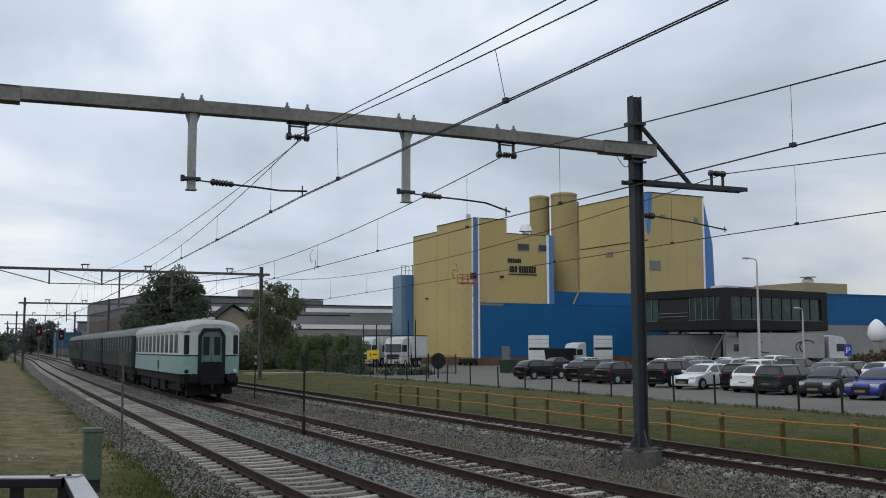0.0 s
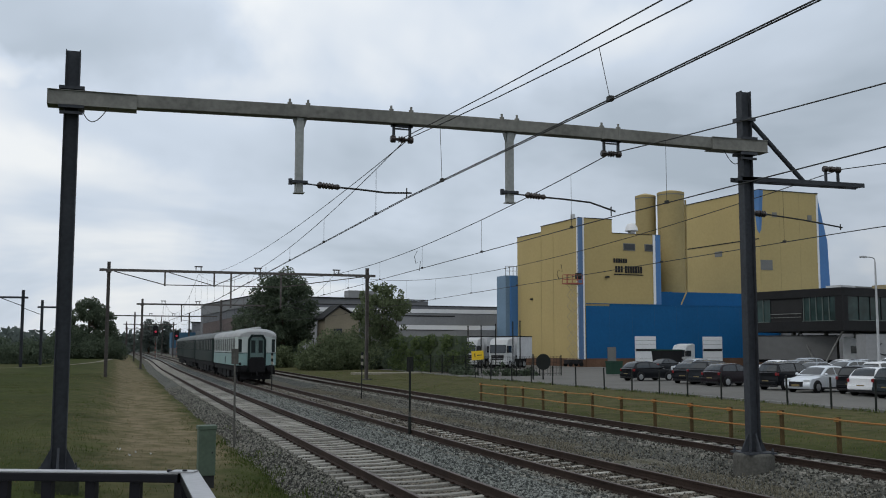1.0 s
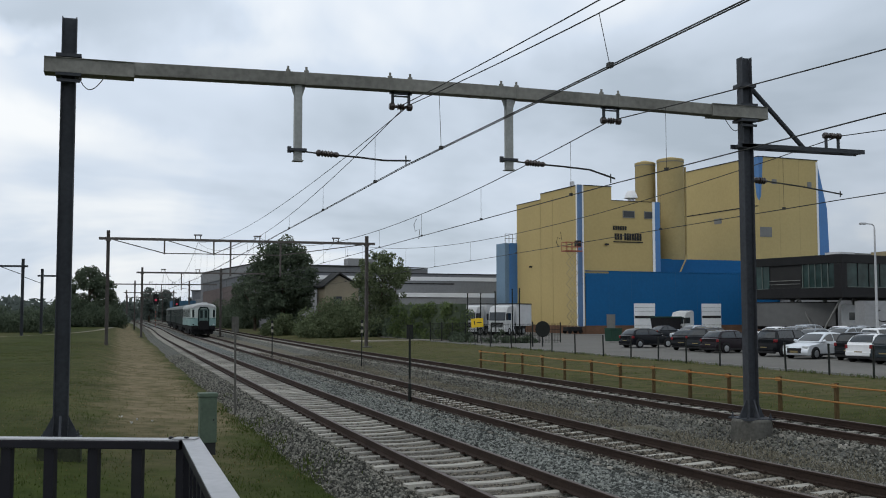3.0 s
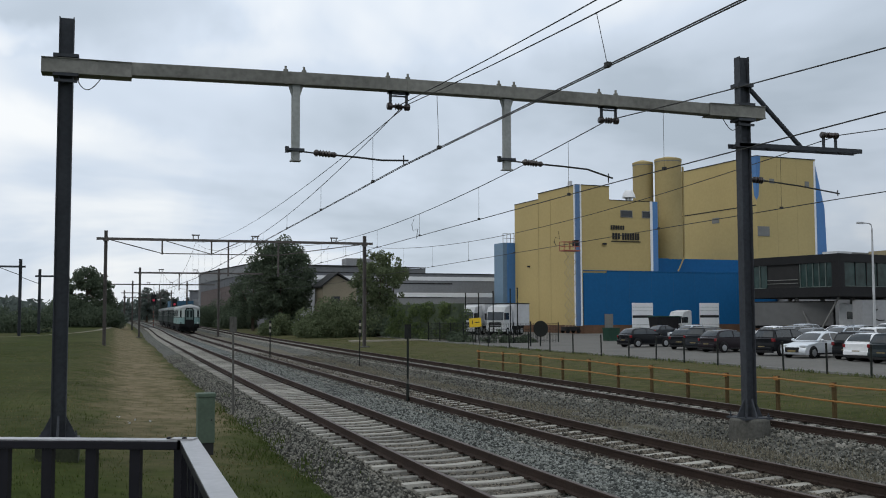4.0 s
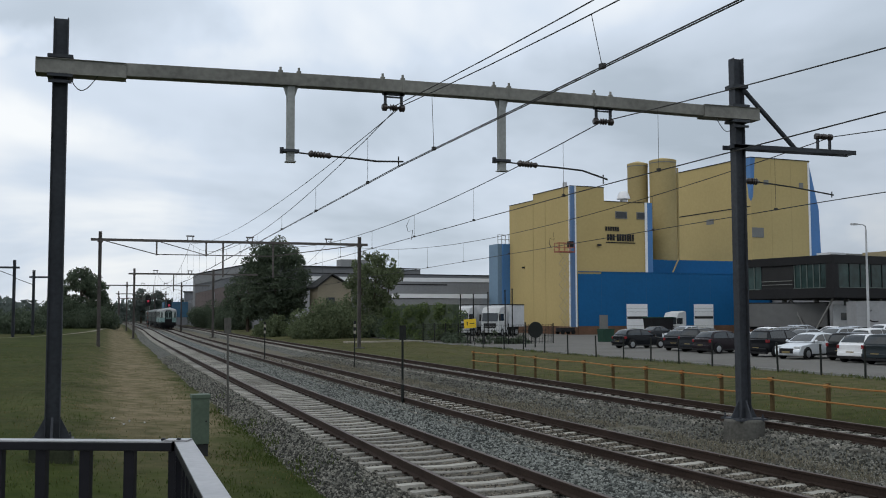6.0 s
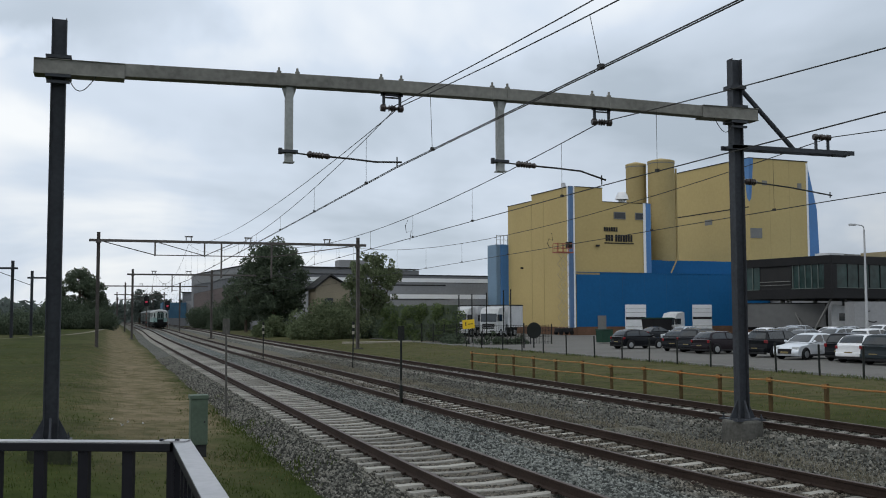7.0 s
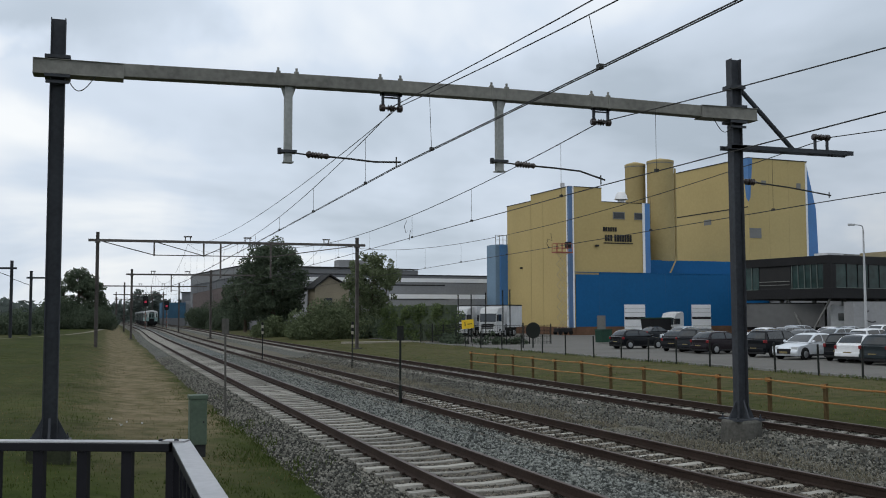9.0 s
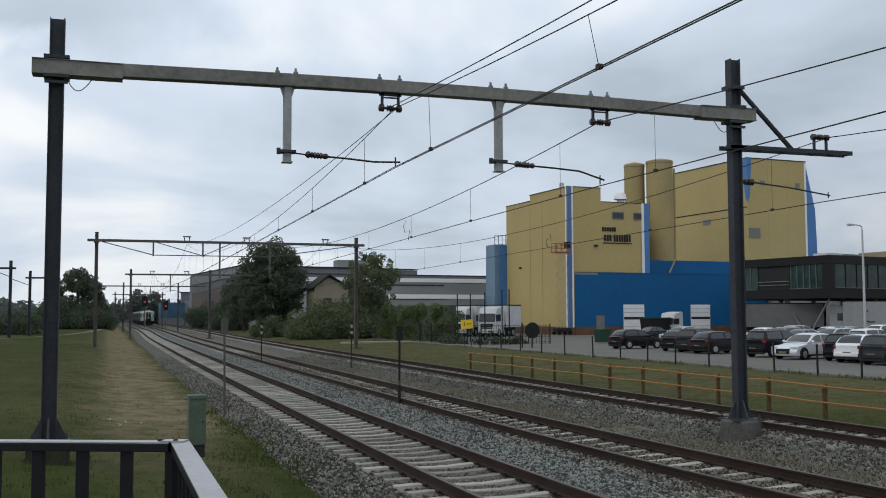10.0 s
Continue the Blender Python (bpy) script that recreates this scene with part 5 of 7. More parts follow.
for args in (
    ("hatch", "black", 38.9, 69.3, 8, "black hatchback parked at the end of a row", 4.2),
    ("hatch", "black", 39.6, 63.6, 30, "black hatchback parked in a row"),
    ("suv", "dark_grey", 39.4, 60.9, 20, "dark grey tall car parked in a row"),
    ("hatch", "plum", 38.9, 58.0, 10, "dark plum hatchback with red tail lights"),
    ("suv", "black", 38.9, 52.0, 12, "black tall wagon with pale rims", 4.4),
    ("hatch", "pale_silver", 38.3, 48.7, 196, "pale silver hatchback parked nose out"),
    ("wagon", "black", 39.6, 46.2, 24, "black wagon between pale cars"),
    ("hatch", "white", 38.5, 43.9, 14, "white small hatchback with red tail lights", 3.6),
    ("wagon", "teal_grey", 38.4, 41.5, 12, "dark grey people carrier with tall red tail lights", 4.5),
    ("hatch", "dark_grey", 38.0, 38.5, 205, "dark grey car parked nose out", 4.4),
    ("hatch", "blue", 38.4, 35.5, 194, "blue hatchback parked nose out"),
    ("sedan", "dark_grey", 53.0, 90.6, 12, "dark saloon in the second row"),
    ("hatch", "silver", 53.0, 86.0, 195, "silver hatchback in the second row"),
    ("hatch", "white", 53.0, 73.2, 194, "white hatchback in the second row"),
    ("wagon", "grey", 53.0, 70.4, 194, "grey wagon in the second row"),
    ("sedan", "grey", 53.0, 67.3, 12, "grey saloon in the second row", 4.4),
    ("wagon", "silver", 53.0, 64.2, 192, "silver wagon in the second row", 4.5),
    ("wagon", "white", 52.5, 59.2, 12, "white wagon in the second row"),
    ("suv", "dark_grey", 52.8, 56.2, 12, "dark tall car in the second row"),
    ("sedan", "grey", 52.5, 53.4, 194, "grey saloon in the second row", 4.5),
    ("hatch", "dark_grey", 52.5, 50.6, 12, "dark hatchback in the second row"),
    ("hatch", "white", 52.5, 48.0, 12, "white hatchback in the second row"),
    ("wagon", "silver", 66.0, 84.5, 12, "silver wagon in the third row"),
    ("sedan", "white", 66.0, 80.6, 194, "white saloon in the third row"),
    ("hatch", "silver", 66.0, 77.4, 12, "silver hatchback in the third row"),
    ("suv", "white", 66.0, 74.0, 194, "white tall car in the third row"),
    ("sedan", "grey", 66.0, 70.2, 12, "grey saloon in the third row"),
    ("hatch", "black", 66.0, 66.6, 194, "black hatchback in the third row"),
):
    car(*args)


# ---- lorries ----
M_GRIMY = mat("grimy_grey_white", (0.12, 0.12, 0.118), 0.8, 0, 0.12, 0.35, 1.5, 0.05)
M_DULLWHITE = mat("dull_white_panel", (0.27, 0.275, 0.28), 0.6, 0, 0.12, 0.4, 3, 0.05)
M_TANKPAINT = mat("grimy_white_cab", (0.45, 0.46, 0.46), 0.5, 0, 0.15, 0.4, 3, 0.03)
M_CABBLUE = mat("blue_cab_paint", (0.015, 0.06, 0.2), 0.35, 0, 0.1, 0.8, 5, 0, coat=0.4)


def lorry(x, y, heading, label, trailer=0.0, cab_low=None, swirl=False, z=-0.085, grimy=False, size=1.0):
    t = thing("lorry", label, "lorry", "lorries at the factory", at=pose(x, y, z, 0, 0, heading) @ Matrix.Scale(size, 4))
    def wheel(wx, r=0.5):
        for s in (-1, 1):
            w = part("wheel", Shape().disc_stack((wx, s * 0.95, r), (0, s, 0), [(0, r - 0.05), (0.04, r), (0.26, r), (0.3, r - 0.06)], 16), M_TYRE, t, "black tyre")
            part("rim", Shape().disc_stack((wx, s * 1.252, r), (0, s, 0), [(0, 0.3), (0.01, 0.28), (0.03, 0.1)], 12), M_RIM, w)
    part("cab", Shape().prism([(0.0, 1.0), (2.1, 1.0), (2.2, 1.7), (2.05, 2.9), (1.7, 3.5), (0.3, 3.75), (0.0, 3.6)], "y", -1.22, 1.22), M_TANKPAINT, t, "white cab", bevel=0.08)
    part("cab_lower", Shape().box(0.0, -1.24, 0.45, 2.28, 1.24, 1.25), cab_low or M_TANKPAINT, t, "lower cab and bumper", bevel=0.06)
    part("windscreen", Shape().add([(2.19, -1.08, 1.85), (2.19, 1.08, 1.85), (2.07, 1.08, 2.85), (2.07, -1.08, 2.85), (2.24, -1.08, 1.85), (2.24, 1.08, 1.85), (2.12, 1.08, 2.85), (2.12, -1.08, 2.85)], [(0, 1, 2, 3), (4, 5, 6, 7), (0, 1, 5, 4), (2, 3, 7, 6), (1, 2, 6, 5), (0, 3, 7, 4)]), M_CARGLASS, t, "dark windscreen")
    for s in (-1, 1):
        part("side_window", Shape().box(0.85, s * 1.225 - 0.01, 1.9, 1.95, s * 1.225 + 0.01, 2.75), M_CARGLASS, t)
        part("mirror", Shape().box(2.1, s * 1.35 - 0.1, 1.9, 2.25, s * 1.35 + 0.1, 2.7), M_PLASTIC, t)
        part("headlight", Shape().box(2.25, s * 0.95 - 0.2, 0.65, 2.3, s * 0.95 + 0.2, 0.9), M_CLEARLENS, t)
    part("grille", Shape().box(2.2, -0.8, 1.0, 2.3, 0.8, 1.6), M_PLASTIC, t, "dark grille")
    for zz in (1.15, 1.35):
        part("grille_slat", Shape().box(2.3, -0.78, zz, 2.31, 0.78, zz + 0.05), M_RIM, t)
    if cab_low:
        part("side_tank", Shape().box(-2.9, -1.2, 0.6, -0.15, 1.2, 1.45), cab_low, t, "blue side tank", bevel=0.08)
    part("chassis", Shape().box(-3.6, -0.45, 0.7, 0.1, 0.45, 1.0), M_UNDERLORRY, t)
    wheel(1.3)
    wheel(-2.6)
    if trailer:
        part("trailer_box", Shape().box(-1.0 - trailer, -1.27, 1.15, -0.6, 1.27, 3.95), M_GRIMY if grimy else (M_DULLWHITE if swirl else M_DIRTYWHITE), t, "white box trailer", bevel=0.04)
        part("trailer_trim", Shape().box(-1.0 - trailer - 0.01, -1.29, 3.85, -0.58, 1.29, 3.98), M_DULLWHITE if swirl else M_SEAM, t)
        if swirl:
            for cx, r, a0, a1 in ((-2.6, 0.95, 0.6, 4.2), (-3.3, 0.7, 1.2, 4.0), (-7.6, 0.8, 2.0, 5.2)):
                arc = [(cx + r * math.cos(a), -1.28, 2.4 + 0.8 * r * math.sin(a)) for a in [a0 + (a1 - a0) * i / 12 for i in range(13)]]
                part("painted_swirl", Shape().tube(arc, 0.06, 5), M_PLASTIC, t, "dark painted curve")
        part("trailer_frame", Shape().box(-0.9 - trailer, -0.5, 0.8, -1.0, 0.5, 1.15), M_UNDERLORRY, t)
        for i in range(3):
            wheel(-trailer + 1.2 + 1.3 * i)


M_UNDERLORRY = mat("black_chassis", (0.015, 0.015, 0.016), 0.8, 0, 0.2, 1, 8, 0.1)
lorry(46.0, 117.4, 222, "white lorry tractor with a white box trailer by the fence", trailer=4.0)
lorry(43.0, 120.0, 222, "white lorry tractor beside another by the fence", trailer=3.0)
lorry(63.0, 102.9, 200, "white and blue lorry tractor by the blue hall", cab_low=M_CABBLUE, size=0.8)
lorry(79.5, 96.5, -45, "grimy white box trailer lorry under the office", trailer=8.5, grimy=True)
lorry(86.2, 87.9, -17, "white box trailer lorry with a dark curved emblem beside the office", trailer=8.6, swirl=True)


def white_tank():
    t = thing("storage_dome", "white egg-shaped storage tank on a brown bank", "tank", at=pose(84.0, 78.2, 0.45))
    part("shell", Shape().disc_stack((0, 0, 2.4), (0, 0, 1), [(0, 0.5), (0.2, 0.75), (0.8, 0.95), (1.5, 0.85), (2.0, 0.55), (2.3, 0.2), (2.36, 0.05)], 20), M_WHITE, t, "white rounded shell", smooth=True)
    part("foot", Shape().disc_stack((0, 0, -0.1), (0, 0, 1), [(-0.8, 0.6), (2.5, 0.55)], 14), M_CONC, t)


white_tank()


# ---- fences and posts ----
M_ORANGE = mat("faded_orange_rail", (0.32, 0.125, 0.035), 0.7, 0, 0.25, 0.12, 8, 0.05, col2=(0.3, 0.19, 0.075))
M_POSTWOOD = mat("brown_post", (0.075, 0.052, 0.024), 0.8, 0, 0.3, 1.0, 12, 0.2)
M_FENCEDARK = mat("dark_fence_steel", (0.02, 0.022, 0.02), 0.6, 0.2, 0.2, 1, 10, 0.05)


def orange_fence():
    f = thing("rail_fence", "low orange two-rail fence on brown posts beside the track", "fence")
    rnd = random.Random(5)
    ys = [49.9, 46.5, 44.3, 42.0, 39.6, 37.1, 34.5, 32.1, 29.8, 27.5, 25.0, 22.5, 20.2, 17.8, 15.4, 13.0, 10.6]
    xs = [18.15 + 0.015 * i + rnd.uniform(-0.05, 0.05) for i in range(len(ys))]
    tops = [0.6 + rnd.uniform(-0.025, 0.025) for _ in ys]
    for x, y, t in zip(xs, ys, tops):
        p = part("post", Shape().box(x - 0.048, y - 0.048, -0.6, x + 0.048, y + 0.048, t), M_POSTWOOD, f, "brown square post", bevel=0.008)
        part("rail_clip", Shape().box(x - 0.09, y - 0.08, t - 0.13, x - 0.046, y + 0.08, t - 0.02), M_ORANGE, p)
    for i in range(len(ys) - 1):
        for dz in (-0.07, -0.5):
            sag = rnd.uniform(0.0, 0.02)
            a, b = (xs[i] - 0.09, ys[i], tops[i] + dz), (xs[i + 1] - 0.09, ys[i + 1], tops[i + 1] + dz)
            part("rail", Shape().tube(sagged(a, b, sag, 4), 0.027, 6), M_ORANGE, f, "faded orange rail")


orange_fence()


def car_park_posts():
    ys = [75.5, 71.2, 67.6, 63.6, 59.8, 55.8, 52.4, 49.2, 46.3, 43.4, 40.8, 38.2, 35.4, 32.8, 30.4, 28.2, 26.0, 23.8]
    rnd = random.Random(8)
    for i, y in enumerate(ys):
        p = thing("bollard_post", "thin dark steel post on the car park edge", "post", "posts along the car park", at=pose(28.35 + rnd.uniform(-0.1, 0.1), y, -0.3, rnd.uniform(-1.5, 1.5), rnd.uniform(-1.5, 1.5)))
        part("shaft", Shape().tube([(0, 0, -0.3), (0, 0, 1.45)], 0.045, 8), M_FENCEDARK, p)
        part("cap", Shape().disc_stack((0, 0, 1.45), (0, 0, 1), [(0, 0.055), (0.03, 0.05), (0.05, 0.02)], 8), M_FENCEDARK, p)


car_park_posts()


def mesh_fence():
    f = thing("mesh_fence", "dark green steel mesh fence by the factory gate", "fence")
    pts = [(29.6, 96.0), (30.0, 93.5), (30.3, 91.0), (30.7, 88.5), (31.0, 86.0), (31.4, 83.5), (33.5, 83.0), (36.0, 83.6), (38.5, 84.5)]
    for i, (x, y) in enumerate(pts):
        part("post", Shape().box(x - 0.04, y - 0.04, -0.3, x + 0.04, y + 0.04, 1.75), M_FENCEDARK, f)
        if i + 1 < len(pts):
            u, v = pts[i + 1]
            s = Shape()
            for k in range(14):
                q = k / 14
                s.bar((x + (u - x) * q, y + (v - y) * q, -0.1), (x + (u - x) * q, y + (v - y) * q, 1.65), 0.018)
            for z in (0.1, 0.6, 1.1, 1.6):
                s.bar((x, y, z), (u, v, z), 0.025)
            part("mesh_panel", s, M_FENCEDARK, f, "dark wire mesh panel")
    g = thing("gate_post", "tall dark steel gate pole", "post", "tall gate poles", at=pose(33.2, 95.0, -0.1))
    part("pole", Shape().tube([(0, 0, 0), (0, 0, 4.6)], 0.06, 8), M_FENCEDARK, g)
    part("cap", Shape().disc_stack((0, 0, 4.6), (0, 0, 1), [(0, 0.08), (0.1, 0.06)], 8), M_FENCEDARK, g)
    for x, y, h in ((34.0, 93.4, 0), (35.0, 92.0, 0), (36.4, 91.0, 0), (36.9, 90.4, 0)):
        copy_thing(g, pose(x, y, -0.1 + 0.15 * (x - 34)))
    y = thing("yellow_sign", "yellow rectangular notice board on two posts", "sign", at=pose(28.9, 79.9, -0.1, 0, -4, 4))
    part("board", Shape().box(-0.55, -0.02, 1.5, 0.55, 0.02, 2.25), mat("yellow_sign_paint", (0.72, 0.47, 0.01), 0.5, 0, 0.08, 1, 8, 0), y, "yellow board", bevel=0.01)
    for x in (-0.3, 0.3):
        part("leg", Shape().tube([(x, 0.05, 0), (x, 0.05, 2.2)], 0.03, 6), M_FENCEDARK, y)
    part("mark", Shape().box(-0.3, -0.026, 1.75, -0.22, -0.021, 2.05).box(-0.05, -0.026, 1.85, 0.4, -0.021, 1.92), M_SEAM, y)
    d = thing("round_sign", "round dark sign disc seen from behind on two posts", "sign", at=pose(32.2, 74.0, -0.1))
    part("disc", Shape().disc_stack((0, 0.0, 1.4), (0, 1, 0), [(0, 0.6), (0.03, 0.64), (0.06, 0.6)], 28), M_FENCEDARK, d, "dark round disc")
    for x in (-0.85, 0.0):
        part("leg", Shape().bar((x, 0.1, -0.1), (x, 0.1, 2.0), 0.09), M_FENCEDARK, d)
    g = thing("waste_container", "dark green waste container in the car park", "container", at=pose(43.2, 83.2, -0.085, 0, 0, 10))
    part("bin", Shape().prism([(-0.55, 0.1), (0.55, 0.1), (0.62, 1.2), (-0.62, 1.2)], "y", -0.5, 0.5), M_BIN, g, bevel=0.03)
    part("lid", Shape().box(-0.64, -0.52, 1.2, 0.64, 0.52, 1.3), M_BIN, g, bevel=0.03)


M_BIN = mat("dark_green_plastic", (0.02, 0.05, 0.035), 0.6, 0, 0.15, 1, 10, 0.05)
mesh_fence()


def scissor_lift():
    """A raised scissor lift before the mill's corner."""
    l = thing("scissor_lift", "raised grey scissor lift with a red railed work platform", "scissor lift", at=pose(57.1, 121.4, 0.0, 0, 0, 4.3))
    m = mat("worn_pale_steel", (0.36, 0.31, 0.2), 0.6, 0.1, 0.25, 1, 8, 0.05)
    red = mat("faded_red_steel", (0.3, 0.1, 0.07), 0.6, 0.1, 0.25, 1, 8, 0.05)
    part("base", Shape().box(-1.1, -0.6, 0.3, 1.1, 0.6, 0.85), M_PLASTIC, l, bevel=0.04)
    for x in (-0.8, 0.8):
        for y in (-0.6, 0.6):
            part("wheel", Shape().disc_stack((x, y, 0.25), (0, 1 if y > 0 else -1, 0), [(0, 0.28), (0.18, 0.28)], 14), M_TYRE, l)
    n, h = 7, 1.42
    for k in range(n):
        for y in (-0.45, 0.45):
            z = 0.85 + k * h
            part("arm", Shape().bar((-0.62, y, z), (0.62, y, z + h), 0.05), m, l)
            part("arm", Shape().bar((0.62, y, z), (-0.62, y, z + h), 0.05), m, l)
    z = 0.85 + n * h
    part("deck", Shape().box(-1.25, -0.65, z, 1.25, 0.65, z + 0.15), red, l, "faded red deck")
    r = Shape()
    for x in (-1.2, -0.4, 0.4, 1.2):
        for y in (-0.6, 0.6):
            r.bar((x, y, z + 0.1), (x, y, z + 1.25), 0.06)
    for y in (-0.6, 0.6):
        for dz in (0.65, 1.25):
            r.bar((-1.2, y, z + dz), (1.2, y, z + dz), 0.06)
    for x in (-1.2, 1.2):
        for dz in (0.65, 1.25):
            r.bar((x, -0.6, z + dz), (x, 0.6, z + dz), 0.06)
    part("guard_rail", r, red, l, "faded red guard rail")
    part("control_box", Shape().box(0.5, -0.5, z + 0.7, 1.1, 0.2, z + 1.5), M_PLASTIC, l)


scissor_lift()


def street_lamp(x, y, h, arm, label):
    s = thing("street_lamp", label, "street lamp", "car park lamps", at=pose(x, y, -0.1))
    m = mat("pale_galvanised_pole", (0.42, 0.43, 0.44), 0.6, 0.1, 0.12, 0.8, 8, 0.03)
    part("pole", Shape().tube([(0, 0, 0), (0, 0, h * 0.5), (0, 0, h - 0.4)], 0.13, 8, 0.07), m, s, "tapered grey pole")
    part("arm", Shape().tube([(0, 0, h - 0.4), (-0.05, 0, h - 0.12), (-0.25, 0.02, h), (-arm, 0.1, h + 0.05)], 0.05, 6), m, s)
    part("lantern", Shape().box(-arm - 0.5, 0.0, h - 0.05, -arm + 0.1, 0.25, h + 0.12), m, s, "flat grey lantern", bevel=0.03)


street_lamp(61.2, 70.0, 10.2, 0.9, "tall grey curved-arm lamp in the car park")
street_lamp(79.5, 84.0, 6.6, 0.5, "short grey lamp before the office")


def parking_sign():
    s = thing("parking_sign", "blue parking sign with a white letter on a post", "sign", at=pose(57.5, 56.3, -0.1, 0, 0, -35))
    part("post", Shape().tube([(0, 0, 0), (0, 0, 2.5)], 0.035, 6), M_VENT, s)
    part("board", Shape().box(-0.26, -0.06, 1.75, 0.26, -0.04, 2.6), mat("traffic_blue", (0.01, 0.04, 0.3), 0.5, 0, 0.05, 1, 8, 0), s, "blue board")
    cu = bpy.data.curves.new("letter", "FONT")
    cu.body, cu.size, cu.extrude, cu.align_x = "P", 0.62, 0.003, "CENTER"
    o = new("letter", cu)
    o.data.materials.append(M_WHITE)
    o.parent = s
    o.matrix_local = pose(0, -0.066, 1.98, 90, 0, 0)


parking_sign()


def skip_box():
    k = thing("skip", "dark open steel skip before the blue hall", "skip", at=pose(60.1, 102.6, -0.085, 0, 0, 6))
    part("tub", Shape().prism([(-1.3, 0.3), (1.1, 0.3), (1.5, 2.2), (-1.6, 2.2)], "y", -0.9, 0.9), M_UNDERLORRY, k, "dark sloping steel tub", bevel=0.03)
    part("rim", Shape().box(-1.65, -0.95, 2.2, 1.55, 0.95, 2.32), M_BIN, k)
    for x in (-0.8, 0.7):
        part("runner", Shape().box(x - 0.1, -0.85, 0.0, x + 0.1, 0.85, 0.3), M_UNDERLORRY, k)


skip_box()


# ---- trees, bushes, hedges ----
M_BARK = mat("grey_brown_bark", (0.075, 0.06, 0.045), 0.95, 0, 0.3, 1.2, 12, 0.5)
M_LEAF = mat("dark_green_leaves", (0.062, 0.082, 0.056), 0.8, 0, 0.1, 0.25, 3, 0, col2=(0.112, 0.14, 0.092), island=0.35)
M_LEAF2 = mat("mid_green_leaves", (0.065, 0.094, 0.038), 0.75, 0, 0.1, 0.25, 3, 0, col2=(0.13, 0.17, 0.07), island=0.4)
M_LEAF3 = mat("olive_green_leaves", (0.088, 0.11, 0.06), 0.8, 0, 0.1, 0.25, 3, 0, col2=(0.155, 0.185, 0.1), island=0.4)
# far foliage: distance haze is mixed into this paler, bluish leaf colour
M_FARLEAF = mat("haze_tinted_leaves", (0.085, 0.105, 0.095), 0.85, 0, 0.1, 0.2, 2, 0, col2=(0.135, 0.158, 0.143), island=0.35)


def thin_leaf(m, share=0.35):
    """Lets part of the light through the leaves."""
    n, k = m.node_tree.nodes, m.node_tree.links
    p = n["Principled BSDF"]
    tr, mix = n.new("ShaderNodeBsdfTranslucent"), n.new("ShaderNodeMixShader")
    k.new(p.inputs["Base Color"].links[0].from_socket, tr.inputs["Color"])
    mix.inputs[0].default_value = share
    k.new(p.outputs[0], mix.inputs[1])
    k.new(tr.outputs[0], mix.inputs[2])
    k.new(mix.outputs[0], n["Material Output"].inputs["Surface"])


for m_ in (M_LEAF, M_LEAF2, M_LEAF3, M_FARLEAF):
    thin_leaf(m_)


def leaves(lumps, per, size, seed):
    """Small bent leaf sprays round many lumps: (x, y, z, radius)."""
    g = np.random.default_rng(seed)
    allc, lumps = [], np.array(lumps)
    for x, y, z, r in lumps:
        n = int(per * r * r)
        d = g.normal(size=(n, 3))
        d /= np.linalg.norm(d, axis=1)[:, None]
        rad = r * (0.55 + 0.5 * g.random(n) ** 0.7)
        allc.append(np.array([x, y, z]) + d * rad[:, None] * np.array([1, 1, 0.85]))
    c = np.concatenate(allc)
    n = len(c)
    a = g.normal(size=(n, 3))
    a /= np.linalg.norm(a, axis=1)[:, None]
    b = np.cross(a, g.normal(size=(n, 3)))
    b /= np.linalg.norm(b, axis=1)[:, None]
    s = size * (0.5 + g.random(n))[:, None]
    v = np.stack([c - a * s, c + b * s * 0.45, c + a * s + np.array([0, 0, -0.2]) * s, c - b * s * 0.45], axis=1).reshape(-1, 3)
    f = np.arange(4 * n).reshape(-1, 4)
    me = bpy.data.meshes.new("crown")
    me.from_pydata(v.tolist(), [], f.tolist())
    return me


def tree(x, y, z, h, w, trunk, label, leaf, seed, name="tree", low=0.25, size=0.19, lumps=46, group="trees beside the line", forks=1, taper=0.25):
    rnd = random.Random(seed)
    t = thing(name, label, "tree", group, at=pose(x, y, z))
    c0 = Vector((0, 0, h * (low + 1) / 2))
    pts = []
    for _ in range(int(lumps * 1.9)):
        while True:
            p = Vector((rnd.uniform(-1, 1), rnd.uniform(-1, 1), rnd.uniform(-1, 1)))
            if p.length < 1:
                break
        p = p.normalized() * p.length ** 0.55
        r = rnd.uniform(0.1, 0.2) * w * (1.0 if p.length < 0.7 else 0.55)
        p = p * rnd.uniform(0.92, 1.1)
        wide = 1.0 - taper * max(0, p.z)
        pts.append((p.x * wide * (w / 2 - r * 0.7), p.y * wide * (w / 2 - r * 0.7), c0.z + p.z * (h * (1 - low) / 2 - r * 0.6), r))
    for k in range(forks):
        ox = (k - (forks - 1) / 2) * w * 0.18
        part("trunk", Shape().tube([(ox, 0, -0.4), (ox * 1.1, 0.05 * w, h * 0.3), (ox * 1.3, 0, h * 0.55), (ox * 1.4, 0.02, h * 0.8)], trunk, 8, trunk * 0.25), M_BARK, t, smooth=True)
    for k in range(9):
        q = pts[rnd.randrange(len(pts))]
        zb = h * rnd.uniform(0.25, 0.55)
        part("limb", Shape().tube([(0, 0, zb), (q[0] * 0.5, q[1] * 0.5, (zb + q[2]) / 2 + 0.2), q[:3]], trunk * 0.4, 5, trunk * 0.1), M_BARK, t)
    me = leaves(pts, 75 * (0.3 / size) ** 2, size, seed)
    me.materials.append(leaf)
    part("crown", me, leaf, t)
    return t


